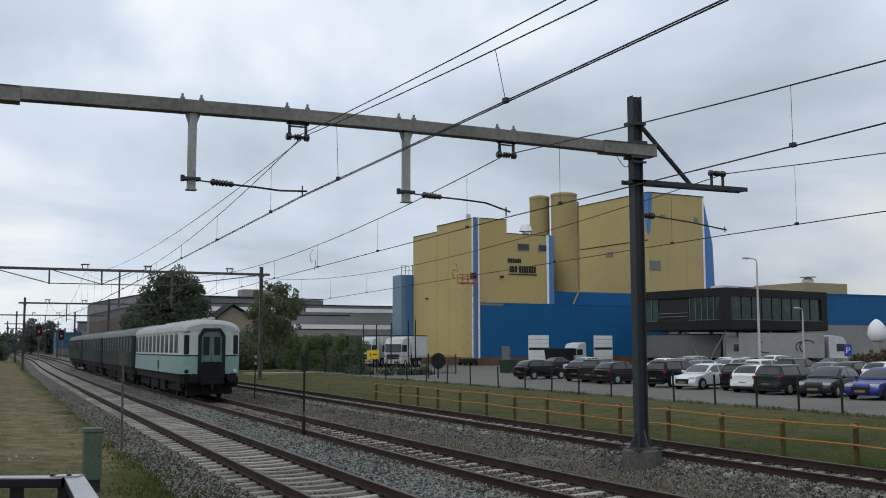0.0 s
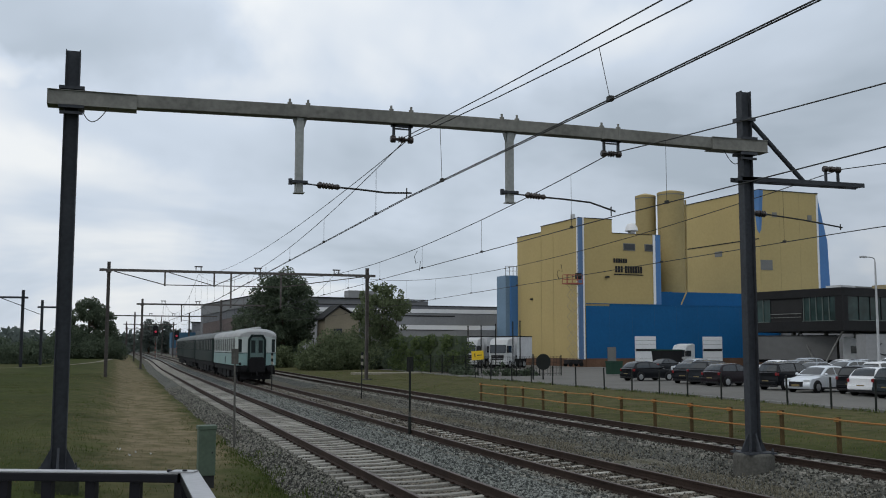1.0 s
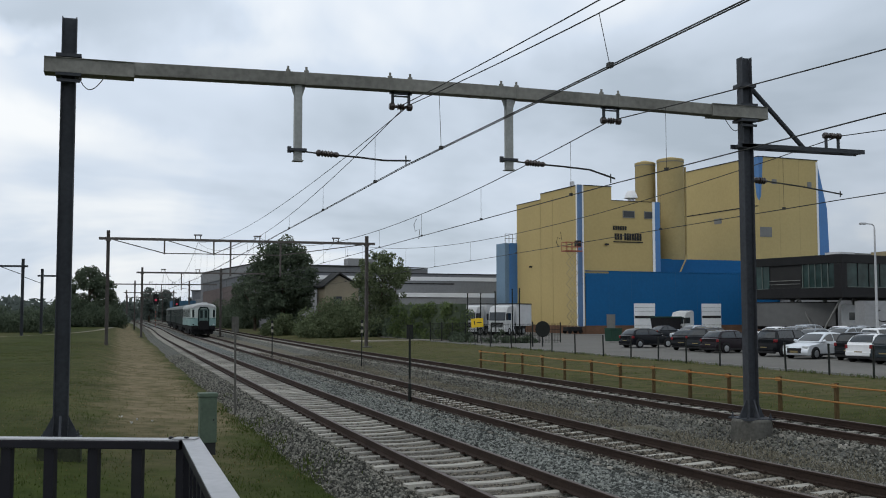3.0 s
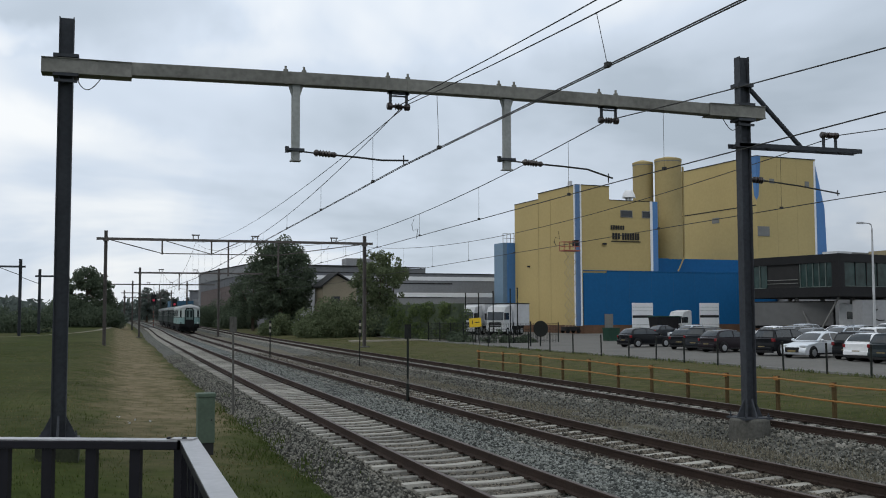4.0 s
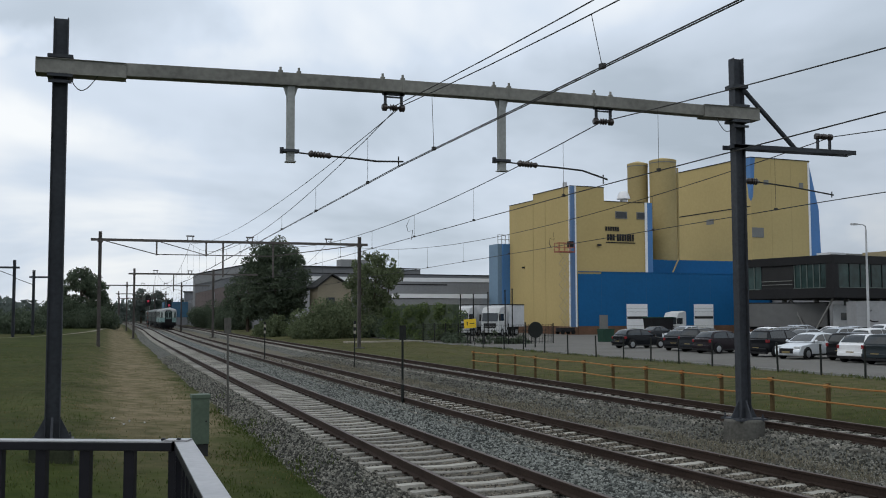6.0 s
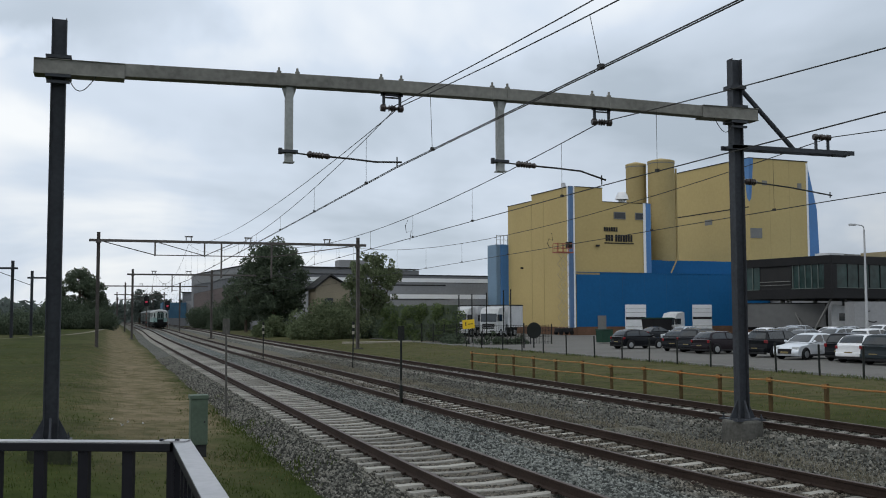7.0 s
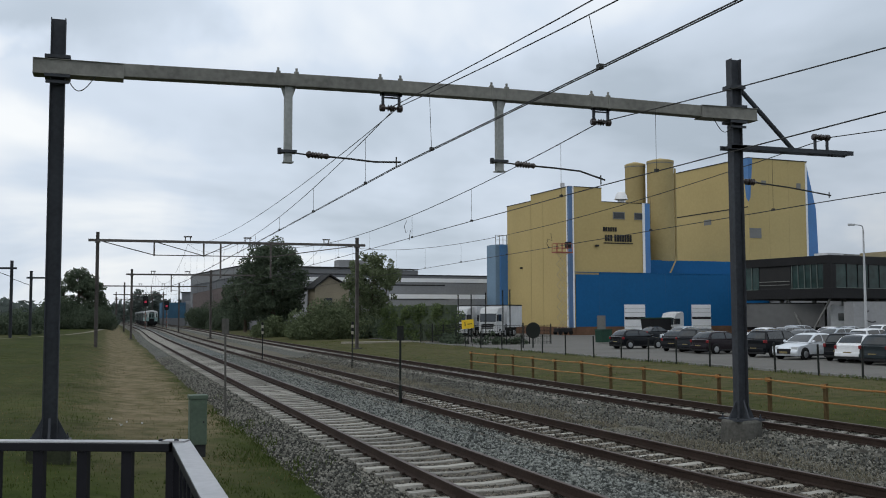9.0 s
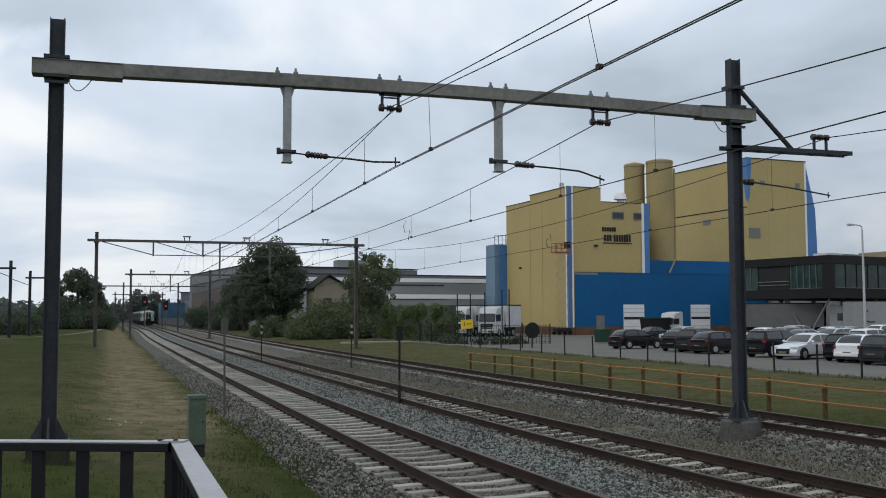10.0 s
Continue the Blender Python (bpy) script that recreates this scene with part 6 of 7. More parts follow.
def bush(x, y, z, rx, ry, h, label, leaf, seed, size=0.15, name="bush", group="bushes beside the line"):
    rnd = random.Random(seed)
    t = thing(name, label, "bush", group, at=pose(x, y, z))
    pts = []
    for _ in range(int(14 + rx * ry * 2.0)):
        a, q = rnd.uniform(0, 2 * math.pi), rnd.random() ** 0.5
        r = rnd.uniform(0.18, 0.32) * h
        top = h * (1 - 0.5 * q * q) * rnd.uniform(0.55, 1.0)
        pts.append((math.cos(a) * q * rx, math.sin(a) * q * ry, max(r * 0.6, rnd.uniform(0.25, 1.0) * (top - r)), r))
    me = leaves(pts, 55 * (0.3 / size) ** 2, size, seed)
    me.materials.append(leaf)
    part("foliage", me, leaf, t)
    for q in pts[:8]:
        part("stem", Shape().tube([(q[0] * 0.3, q[1] * 0.3, -0.2), q[:3]], 0.05, 5, 0.015), M_BARK, t)
    return t


tree(21.9, 141, -0.1, 13.5, 9.6, 0.4, "large dense dark green tree beside a grey hall", M_LEAF, 3, low=0.05, lumps=125, taper=-0.1)
tree(22.8, 178, -0.1, 11.0, 9.0, 0.3, "dense dark green tree beside a grey hall", M_LEAF, 13, low=0.08, lumps=45)
tree(30.6, 119, -0.1, 10.8, 7.4, 0.14, "slender olive tree with several pale stems", M_LEAF3, 4, low=0.2, size=0.17, lumps=48, forks=3)
tree(-5.0, 193, 0.5, 11.4, 9.0, 0.3, "dark green tree beside the line", M_LEAF, 6, low=0.1, lumps=66)
tree(-2.0, 199, 0.4, 8.6, 6.2, 0.25, "dark green tree beside the line", M_LEAF, 7, low=0.05, lumps=30)
tree(-8.8, 203, 0.4, 9.4, 6.0, 0.25, "dark green tree beside the line", M_LEAF, 17, low=0.05, lumps=30)
tree(9.6, 345, 0, 11.6, 8.6, 0.4, "far haze-tinted green tree at the line's end", M_FARLEAF, 8, low=0.03, size=0.4, lumps=60)
tree(15.0, 350, 0, 11.0, 9.4, 0.4, "far haze-tinted green tree at the line's end", M_FARLEAF, 9, low=0.03, size=0.4, lumps=60)
tree(3.6, 380, 0, 7.5, 8.0, 0.4, "far haze-tinted green tree at the line's end", M_FARLEAF, 10, low=0.05, size=0.5, lumps=24)
tree(22.5, 330, 0, 8.5, 8.0, 0.4, "far haze-tinted green tree at the line's end", M_FARLEAF, 11, low=0.05, size=0.5, lumps=24)
for args in (
    (24.8, 121.5, -0.1, 3.8, 3.0, 4.0, "broad green bush before the trees", M_LEAF2, 21),
    (22.4, 119.5, -0.1, 2.4, 2.4, 4.6, "olive bush before the house", M_LEAF3, 123),
    (23.8, 117.5, -0.1, 3.0, 2.4, 5.8, "broad olive bush before the house", M_LEAF3, 121),
    (26.1, 117.0, -0.1, 2.8, 2.4, 6.4, "olive bush before the house", M_LEAF3, 122),
    (27.9, 118.5, -0.1, 3.2, 2.8, 6.6, "tall green bush before the trees", M_LEAF3, 22),
    (31.5, 116.0, -0.1, 3.6, 3.0, 4.0, "tall green bush before the trees", M_LEAF, 23),
    (20.2, 225.0, -0.1, 3.2, 3.0, 8.2, "dark green bush beside the tracks", M_LEAF, 24),
    (21.6, 134.0, -0.1, 3.4, 2.6, 3.8, "green bush beneath the large tree", M_LEAF3, 25),
    (25.6, 224.0, -0.1, 4.2, 3.0, 10.0, "tall dark green bush beside the tracks", M_LEAF, 26),
    (-12.5, 134.0, 0.3, 4.5, 3.0, 5.4, "dark green bush beside the siding", M_LEAF, 27),
    (-17.5, 138.0, 0.3, 4.5, 3.0, 5.0, "dark green bush beside the siding", M_LEAF, 28),
    (-8.6, 186.0, 0.4, 4.0, 3.0, 7.0, "dark green bush beside the siding", M_LEAF, 29),
    (-3.6, 188.0, 0.4, 4.0, 2.5, 6.6, "dark green bush beneath a tree", M_LEAF, 30),
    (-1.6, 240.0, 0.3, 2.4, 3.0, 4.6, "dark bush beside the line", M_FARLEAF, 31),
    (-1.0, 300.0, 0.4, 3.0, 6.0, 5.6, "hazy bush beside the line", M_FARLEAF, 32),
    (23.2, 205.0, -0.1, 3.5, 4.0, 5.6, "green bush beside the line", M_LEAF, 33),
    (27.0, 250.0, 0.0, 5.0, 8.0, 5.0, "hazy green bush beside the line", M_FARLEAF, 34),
    (30.4, 88.4, -0.15, 0.9, 2.2, 1.7, "dark scrubby bush behind the mesh fence", M_LEAF, 141),
    (32.6, 84.6, -0.15, 1.5, 0.8, 1.6, "dark scrubby bush behind the mesh fence", M_LEAF, 142),
    (34.9, 84.2, -0.15, 1.2, 0.7, 1.4, "dark scrubby bush behind the mesh fence", M_LEAF, 143),
    (74.5, 84.2, -0.1, 1.6, 3.0, 1.7, "low dark hedge before the parked lorries", M_LEAF, 144),
    (77.5, 81.0, -0.1, 1.6, 2.6, 1.8, "low dark hedge before the parked lorries", M_LEAF, 145),
    (82.6, 75.4, -0.1, 5.6, 2.4, 3.9, "brown green bank planting behind the cars", mat("brown_leaves", (0.05, 0.035, 0.02), 0.8, 0, 0.1, 0.3, 3, 0, col2=(0.12, 0.085, 0.05), island=0.6), 35),
):
    bush(*args)


def far_woods():
    """Low woods that close the view along the horizon."""
    g = random.Random(77)
    lumps = []
    for a in np.linspace(-75, 75, 420):
        for _ in range(2):
            d = g.uniform(430, 640)
            r = g.uniform(4, 8)
            x, y = d * math.sin(radians(a)), d * math.cos(radians(a))
            lumps.append((x, y, g.uniform(0.2, 0.75) * r, r))
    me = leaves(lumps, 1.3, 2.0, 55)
    # the woods' haze comes from the leaf colour alone
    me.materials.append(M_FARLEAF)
    tagged(new("woods", me), "low haze-tinted green woods along the horizon", "woods", kind="stuff")


far_woods()


def ivy_hedge():
    """A long tall clipped hedge between the verge and the yard."""
    h = thing("hedge", "tall long dense dark green hedge beside a yard", "hedge")
    rnd = random.Random(40)
    pts = []
    a, b = Vector((29.9, 110.5, -0.2)), Vector((32.2, 93.4, -0.2))
    for i in range(120):
        f = rnd.random()
        p = a.lerp(b, f)
        r = rnd.uniform(0.5, 0.85)
        pts.append((p.x + rnd.uniform(-0.5, 0.5), p.y, rnd.uniform(0.2, 3.9 - r * 0.75), r))
    me = leaves(pts, 300, 0.13, 41)
    me.materials.append(M_LEAF2)
    part("foliage", me, M_LEAF2, h)
    part("core", Shape().box(-0.35, 0, -0.2, 0.35, 17.3, 3.55).mesh("core", M_LEAF), M_LEAF, h, "dark inner branches").matrix_local = pose(32.2, 93.4, 0, 0, 0, 7.7)


ivy_hedge()


# ---- weeds along the edges ----
def blades(name, label, spots, seed, material, hi=0.05, width=0.007):
    """Upright grass blades at spots: (x, y, z, height factor)."""
    g = np.random.default_rng(seed)
    s = np.array(spots)
    n = len(s)
    yaw = g.random(n) * 2 * np.pi
    h = hi * s[:, 3] * (0.4 + 0.9 * g.random(n))
    lean = g.normal(size=(n, 2)) * 0.35 * h[:, None]
    dx, dy = np.cos(yaw) * width, np.sin(yaw) * width
    base = s[:, :3]
    v = np.stack([base + np.stack([-dx, -dy, np.full(n, -0.02)], 1), base + np.stack([dx, dy, np.full(n, -0.02)], 1),
                  base + np.stack([lean[:, 0] * 0.4 + dx * 0.6, lean[:, 1] * 0.4 + dy * 0.6, h * 0.6], 1), base + np.stack([lean[:, 0], lean[:, 1], h], 1)], axis=1).reshape(-1, 3)
    f = np.arange(4 * n).reshape(-1, 4)
    me = bpy.data.meshes.new(name)
    me.from_pydata(v.tolist(), [], f[:, [0, 1, 2, 3]].tolist())
    me.materials.append(material)
    return tagged(new(name, me), label, "grass", kind="stuff")


M_GRASSB = mat("grass_blades", (0.04, 0.06, 0.014), 0.9, 0, 0.1, 0.5, 3, 0, col2=(0.085, 0.105, 0.034), island=0.5)
M_DRYB = mat("dry_grass_blades", (0.08, 0.066, 0.024), 0.9, 0, 0.1, 0.5, 3, 0, col2=(0.19, 0.15, 0.075), island=0.5)


M_MOWNB = mat("mown_grass_blades", (0.064, 0.092, 0.022), 0.9, 0, 0.1, 0.5, 3, 0, col2=(0.14, 0.158, 0.056), island=0.5)
M_PALEB = mat("bleached_grass_blades", (0.11, 0.1, 0.074), 0.9, 0, 0.1, 0.5, 3, 0, col2=(0.25, 0.225, 0.165), island=0.5)
for m_ in (M_GRASSB, M_DRYB, M_MOWNB, M_PALEB):
    thin_leaf(m_, 0.4)


def grass():
    rnd = random.Random(90)
    green, dry, pale, mown = [], [], [], []
    for _ in range(90000):
        y = 9 + 80 * rnd.random() ** 2.3
        x = rnd.uniform(-13, 3.6)
        k = noise.noise(Vector((x * 0.5, y * 0.35, 2)))
        strip = math.exp(-((x - 1.3) / 1.2) ** 2) if y > 20 else 0
        if rnd.random() < 0.7 * strip:
            continue
        z = ground_z(x, y) + 0.05 * noise.noise(Vector((x * 0.6, y * 0.6, 0)))
        (dry if y > 17 and rnd.random() < 0.25 + 0.45 * strip - 0.5 * k else green).append((x, y, z, 0.75 + 0.6 * max(0, k)))
    for _ in range(48000):
        y = 14 + 95 * rnd.random() ** 1.4
        x = rnd.uniform(17.0, 28.7)
        tall = 2.6 if x > 28.0 and noise.noise(Vector((y * 0.4, 0, 7))) > -0.1 else 1.0
        z = ground_z(x, y)
        (dry if rnd.random() < 0.2 else mown).append((x, y, z, 1.0 * tall))
    for _ in range(22000):
        y = 14 + 55 * rnd.random() ** 1.2
        x = rnd.gauss(12.2, 0.55) + bend(y)
        if noise.noise(Vector((x * 0.9, y * 0.3, 6))) < -0.2:
            continue
        pale.append((x, y, max(ground_z(x, y) + 0.04, -0.5 + 0.26 * max(0.0, (11.6 + bend(y) - x) / 0.9, (x - bend(y) - 12.7) / 0.9) + 0.04), 1.0))
    blades("grass", "short green and dry grass on the verges", green, 91, M_GRASSB)
    blades("mown_grass", "short yellow-green mown grass beside the car park", mown, 96, M_MOWNB)
    blades("pale_grass", "pale bleached grass strip between two tracks", pale, 95, M_PALEB)
    blades("dry_grass", "pale dry grass on the verges and between tracks", dry, 92, M_DRYB)


grass()


def weeds():
    """Tufts of weeds on the near ballast shoulder and along the car park."""
    rnd = random.Random(93)
    spots = []
    for cx, cy, r, n in ((2.9, 27.5, 0.7, 420), (2.6, 24.0, 0.9, 420), (2.5, 20.5, 0.9, 420), (2.8, 30.5, 0.9, 300), (3.1, 25.0, 0.5, 200), (2.2, 32.0, 0.6, 160), (2.6, 35.0, 0.8, 200), (3.1, 22.5, 0.4, 140), (3.0, 19.5, 0.45, 160), (3.2, 17.2, 0.3, 100), (2.4, 40, 0.8, 200), (2.8, 46, 0.9, 200)):
        for _ in range(n):
            x, y = rnd.gauss(cx, r * 0.5), rnd.gauss(cy, r)
            spots.append((x, y, -0.42, 1.2))
    for _ in range(2600):
        x, y = rnd.gauss(3.15, 0.32), 10.5 + 26 * rnd.random() ** 1.3
        if noise.noise(Vector((x * 0.8, y * 0.45, 8))) > 0.05:
            spots.append((x + bend(y, 0.25), y, -0.44 + 0.26 * min(1.0, max(0.0, x - 2.9)), 0.8))
    for _ in range(2600):
        x, y = rnd.uniform(0.9, 3.3), 11 + 13 * rnd.random()
        if noise.noise(Vector((x * 1.1, y * 0.5, 4))) > 0.02:
            spots.append((x, y, ground_z(x, y), 0.7))
    for _ in range(2600):
        y = 20 + 55 * rnd.random()
        if noise.noise(Vector((y * 0.5, 3, 1))) > -0.05:
            spots.append((rnd.gauss(28.45, 0.22), y, -0.15, 2.2))
    blades("weeds", "green weeds at the ballast edge and car park edge", spots, 94, M_GRASSB, hi=0.08, width=0.012)


weeds()


# ---- the train ----
M_CREAM = mat("pale_grey_green_paint", (0.38, 0.425, 0.41), 0.5, 0, 0.1, 0.5, 5, 0.03)
M_MINT = mat("mint_green_paint", (0.17, 0.27, 0.26), 0.5, 0, 0.1, 0.5, 5, 0.03)
M_DKGREEN = mat("dark_green_paint", (0.014, 0.023, 0.022), 0.5, 0, 0.2, 0.5, 5, 0.03)
M_TRAINROOF = mat("pale_grey_roof", (0.34, 0.35, 0.35), 0.7, 0, 0.15, 0.6, 4, 0.05)
M_TRAINROOF2 = mat("grey_roof_dusty", (0.15, 0.16, 0.16), 0.75, 0, 0.2, 0.6, 4, 0.05)
M_ENDDOOR = mat("dull_green_door", (0.08, 0.13, 0.12), 0.5, 0, 0.15, 0.5, 5, 0.03)
M_UNDER = mat("black_underframe", (0.012, 0.012, 0.013), 0.85, 0, 0.3, 1, 6, 0.1)
M_GLASSDK = mat("dark_coach_window", (0.012, 0.018, 0.018), 0.3, 0, 0.2, 1, 3, 0)
M_DKGREEN.node_tree.nodes["Principled BSDF"].inputs["Specular IOR Level"].default_value = 0.06
M_GLASSDK.node_tree.nodes["Principled BSDF"].inputs["Specular IOR Level"].default_value = 0.15


def bogie(c, y):
    b = part("bogie", Shape().box(-1.15, y - 1.9, 0.35, -0.95, y + 1.9, 0.75).box(0.95, y - 1.9, 0.35, 1.15, y + 1.9, 0.75).box(-1.0, y - 0.3, 0.4, 1.0, y + 0.3, 0.8), M_UNDER, c, "black bogie")
    for dy in (-1.25, 1.25):
        for x in (-0.76, 0.76):
            part("wheel", Shape().disc_stack((x - 0.06, y + dy, 0.46), (1, 0, 0), [(0, 0.46), (0.1, 0.46), (0.1, 0.49), (0.13, 0.49)], 18), M_UNDER, b, smooth=True)


def coach(L, body, band, roof, label, light):
    c = thing("railway_coach", label, "railway coach", "coaches of the train")
    w, e = 2.86, 0.75                      # e: depth of the rounded ends
    def plan(g=0.0):
        right = [(w / 2 + g, e), (w / 2 + g - 0.05, e * 0.55), (w / 2 + g - 0.2, 0.16), (w / 2 + g - 0.5, 0.0)]
        near = right + [(-x, y) for x, y in reversed(right)]
        far = [(-w / 2 - g, L - e), (-w / 2 - g + 0.2, L - 0.16), (-w / 2 - g + 0.5, L), (w / 2 + g - 0.5, L), (w / 2 + g - 0.2, L - 0.16), (w / 2 + g, L - e)]
        return near + far
    part("lower_body", Shape().prism(plan(), "z", 1.18, 2.02), band, c, "mint green lower side" if light else "dark green side", smooth=True)
    part("upper_body", Shape().prism(plan(-0.005), "z", 2.02, 3.15), body, c, "pale window band" if light else "dark green window band", smooth=True)
    part("waist_line", Shape().prism(plan(0.012), "z", 2.0, 2.06), M_DKGREEN, c)
    part("sole_bar", Shape().prism(plan(-0.1), "z", 0.78, 1.18), M_UNDER, c, "black sole bar")
    # domed roof, drawn in at both ends
    s, n = Shape(), 12
    ys = [(0.0, 0.80, 0.62), (0.1, 0.88, 0.78), (0.35, 0.96, 0.9), (e, 1.0, 1.0), (L - e, 1.0, 1.0), (L - 0.35, 0.96, 0.9), (L, 0.84, 0.62)]
    for y, kx, kz in ys:
        for i in range(n + 1):
            a = math.pi * i / n
            s.v.append(((w / 2 + 0.02) * kx * math.cos(a), y, 3.15 + 0.58 * kz * math.sin(a) ** 0.75))
    m = n + 1
    for j in range(len(ys) - 1):
        s.f += [(j * m + i, j * m + i + 1, (j + 1) * m + i + 1, (j + 1) * m + i) for i in range(n)]
    s.f += [tuple(range(m)), tuple(range((len(ys) - 1) * m, len(ys) * m))]
    r = part("roof", s, roof, c, "pale grey domed roof", smooth=True)
    part("rain_gutter", Shape().box(-w / 2 - 0.03, e, 3.13, -w / 2 + 0.02, L - e, 3.18).box(w / 2 - 0.02, e, 3.13, w / 2 + 0.03, L - e, 3.18), roof, c)
    for k in range(9):
        y = 2.0 + k * (L - 4) / 8
        part("roof_vent", Shape().disc_stack((0.35, y, 3.66), (0, 0, 1), [(0, 0.12), (0.1, 0.12), (0.12, 0.2), (0.2, 0.16), (0.22, 0.05)], 8), roof, r)
    # side windows
    count = 11
    for k in range(count):
        y0 = 0.6 + k * (L - 1.1) / count
        for x in (-1, 1):
            g = part("window", Shape().box(x * w / 2 - 0.012, y0 + 0.2, 2.16, x * w / 2 + 0.012, y0 + 1.08, 3.02), M_GLASSDK, c, "dark side window", bevel=0.01)
            if light:
                part("window_frame", Shape().box(x * w / 2 - 0.02, y0 + 0.15, 3.02, x * w / 2 + 0.02, y0 + 1.13, 3.08), M_TRAINROOF, g)
    # end wall: gangway with doors, two corner windows, buffers, lamps
    part("gangway_frame", Shape().prism([(-0.62, 0.75), (0.62, 0.75), (0.62, 2.95), (0.4, 3.3), (-0.4, 3.3), (-0.62, 2.95), (-0.62, 0.75), (-0.48, 0.9), (-0.48, 2.9), (-0.33, 3.15), (0.33, 3.15), (0.48, 2.9), (0.48, 0.9), (-0.48, 0.9)], "y", -0.12, 0.05), M_DKGREEN, c, "dark green gangway surround")
    d = part("gangway_door", Shape().box(-0.48, -0.05, 0.9, -0.01, 0.03, 3.1).box(0.01, -0.05, 0.9, 0.48, 0.03, 3.1), M_ENDDOOR if light else band, c, "dull green double end door", bevel=0.01)
    for x in (-0.27, 0.23):
        part("door_window", Shape().box(x - 0.12, -0.065, 2.05, x + 0.16, -0.04, 2.9), M_GLASSDK, d)
    part("bellows", Shape().prism([(-0.56, 0.7), (0.56, 0.7), (0.56, 1.55), (0.4, 1.75), (-0.4, 1.75), (-0.56, 1.55)], "y", -0.3, -0.06), M_UNDER, c, "black folded gangway plate", bevel=0.03)
    for x in (-1, 1):
        part("end_window", Shape().box(x * 1.08 - 0.17, 0.05, 2.1, x * 1.08 + 0.17, 0.15, 2.98), M_GLASSDK, c, "dark narrow end window", bevel=0.02)
        b = part("buffer", Shape().disc_stack((x * 0.87, 0.1, 1.0), (0, -1, 0), [(0, 0.12), (0.45, 0.1), (0.5, 0.22), (0.56, 0.22), (0.58, 0.15)], 14), M_UNDER, c, "black round buffer")
        part("tail_lamp", Shape().disc_stack((x * 1.12, 0.12, 1.3), (0, -1, 0), [(0, 0.09), (0.1, 0.09), (0.12, 0.06)], 12), M_DIRTYWHITE if x > 0 else M_UNDER, c, "round tail lamp")
    part("buffer_beam", Shape().box(-1.25, 0.0, 0.72, 1.25, 0.25, 1.05), M_UNDER, c, "black buffer beam")
    part("coupling", Shape().tube([(0, 0.1, 0.95), (0, -0.3, 0.8), (0, -0.4, 0.5)], 0.06).tube([(-0.35, 0, 0.9), (-0.38, -0.15, 0.45)], 0.035).tube([(0.35, 0, 0.9), (0.38, -0.15, 0.45)], 0.035), M_UNDER, c)
    part("rail_guard", Shape().box(-1.05, 0.35, 0.22, 1.05, 0.6, 0.74), M_UNDER, c, "black guard plate above the rails")
    bogie(c, 3.2)
    bogie(c, L - 3.2)
    for a, b in ((5.6, 7.4), (8.0, 10.6), (11.2, L - 5.6)):
        if b > a:
            part("equipment_box", Shape().box(-1.25, a, 0.28, 1.25, b, 0.75), M_UNDER, c, "black underfloor box")
    part("step_board", Shape().box(-1.35, 0.5, 0.55, 1.35, 1.4, 0.75), M_UNDER, c)
    if light:
        part("crest", Shape().prism([(6.6, 1.75), (7.1, 1.75), (7.1, 1.4), (6.85, 1.15), (6.6, 1.4)], "x", -w / 2 - 0.008, -w / 2), M_DKGREEN, c, "small dark crest on the side")
    return c


def make_train():
    train, back, gap = [], 0.0, 0.7
    kinds = [(M_CREAM, M_MINT, M_TRAINROOF, "cream and mint green railway coach with a pale roof", True)] + [(M_DKGREEN, M_DKGREEN, M_TRAINROOF2, "dark green railway coach with a dusty grey roof", False)] * 3
    for k, (a, b, r, lab, light) in enumerate(kinds):
        L = 17.2 if light else 20.5
        train.append((coach(L, a, b, r, lab, light), back))
        back += L + gap
    return train


TRAIN = make_train()


# ---- things beside the tracks ----
M_BOXGREEN = mat("grey_green_cabinet", (0.085, 0.115, 0.085), 0.6, 0, 0.15, 1.5, 14, 0.1)
M_DKRED = mat("dark_grey_signal", (0.015, 0.015, 0.016), 0.6, 0, 0.2, 1, 10, 0)


M_POSTGREY = mat("weathered_grey_post", (0.085, 0.083, 0.075), 0.7, 0.1, 0.25, 1.5, 12, 0.1)


def cabinet():
    c = thing("trackside_cabinet", "grey green trackside cabinet on a dark pedestal in the grass", "cabinet", at=pose(1.74, 20.8, -0.42, 0, 0, 3))
    part("body", Shape().box(-0.165, -0.15, 0.3, 0.165, 0.15, 1.2), M_BOXGREEN, c, bevel=0.012)
    part("lid", Shape().box(-0.185, -0.17, 1.2, 0.185, 0.17, 1.28), M_BOXGREEN, c, bevel=0.015)
    part("door_seam", Shape().box(-0.14, -0.156, 0.36, 0.14, -0.15, 1.14), M_BOXGREEN, c)
    part("lock", Shape().disc_stack((0.1, -0.156, 0.75), (0, -1, 0), [(0, 0.018), (0.012, 0.016)], 8), M_SEAM, c)
    part("pedestal", Shape().box(-0.14, -0.12, -0.15, 0.15, 0.12, 0.3), M_SEAM, c, bevel=0.01)


cabinet()


M_BANDGREY = mat("dirty_white_band", (0.26, 0.25, 0.2), 0.7, 0, 0.25, 1.5, 12, 0.1)


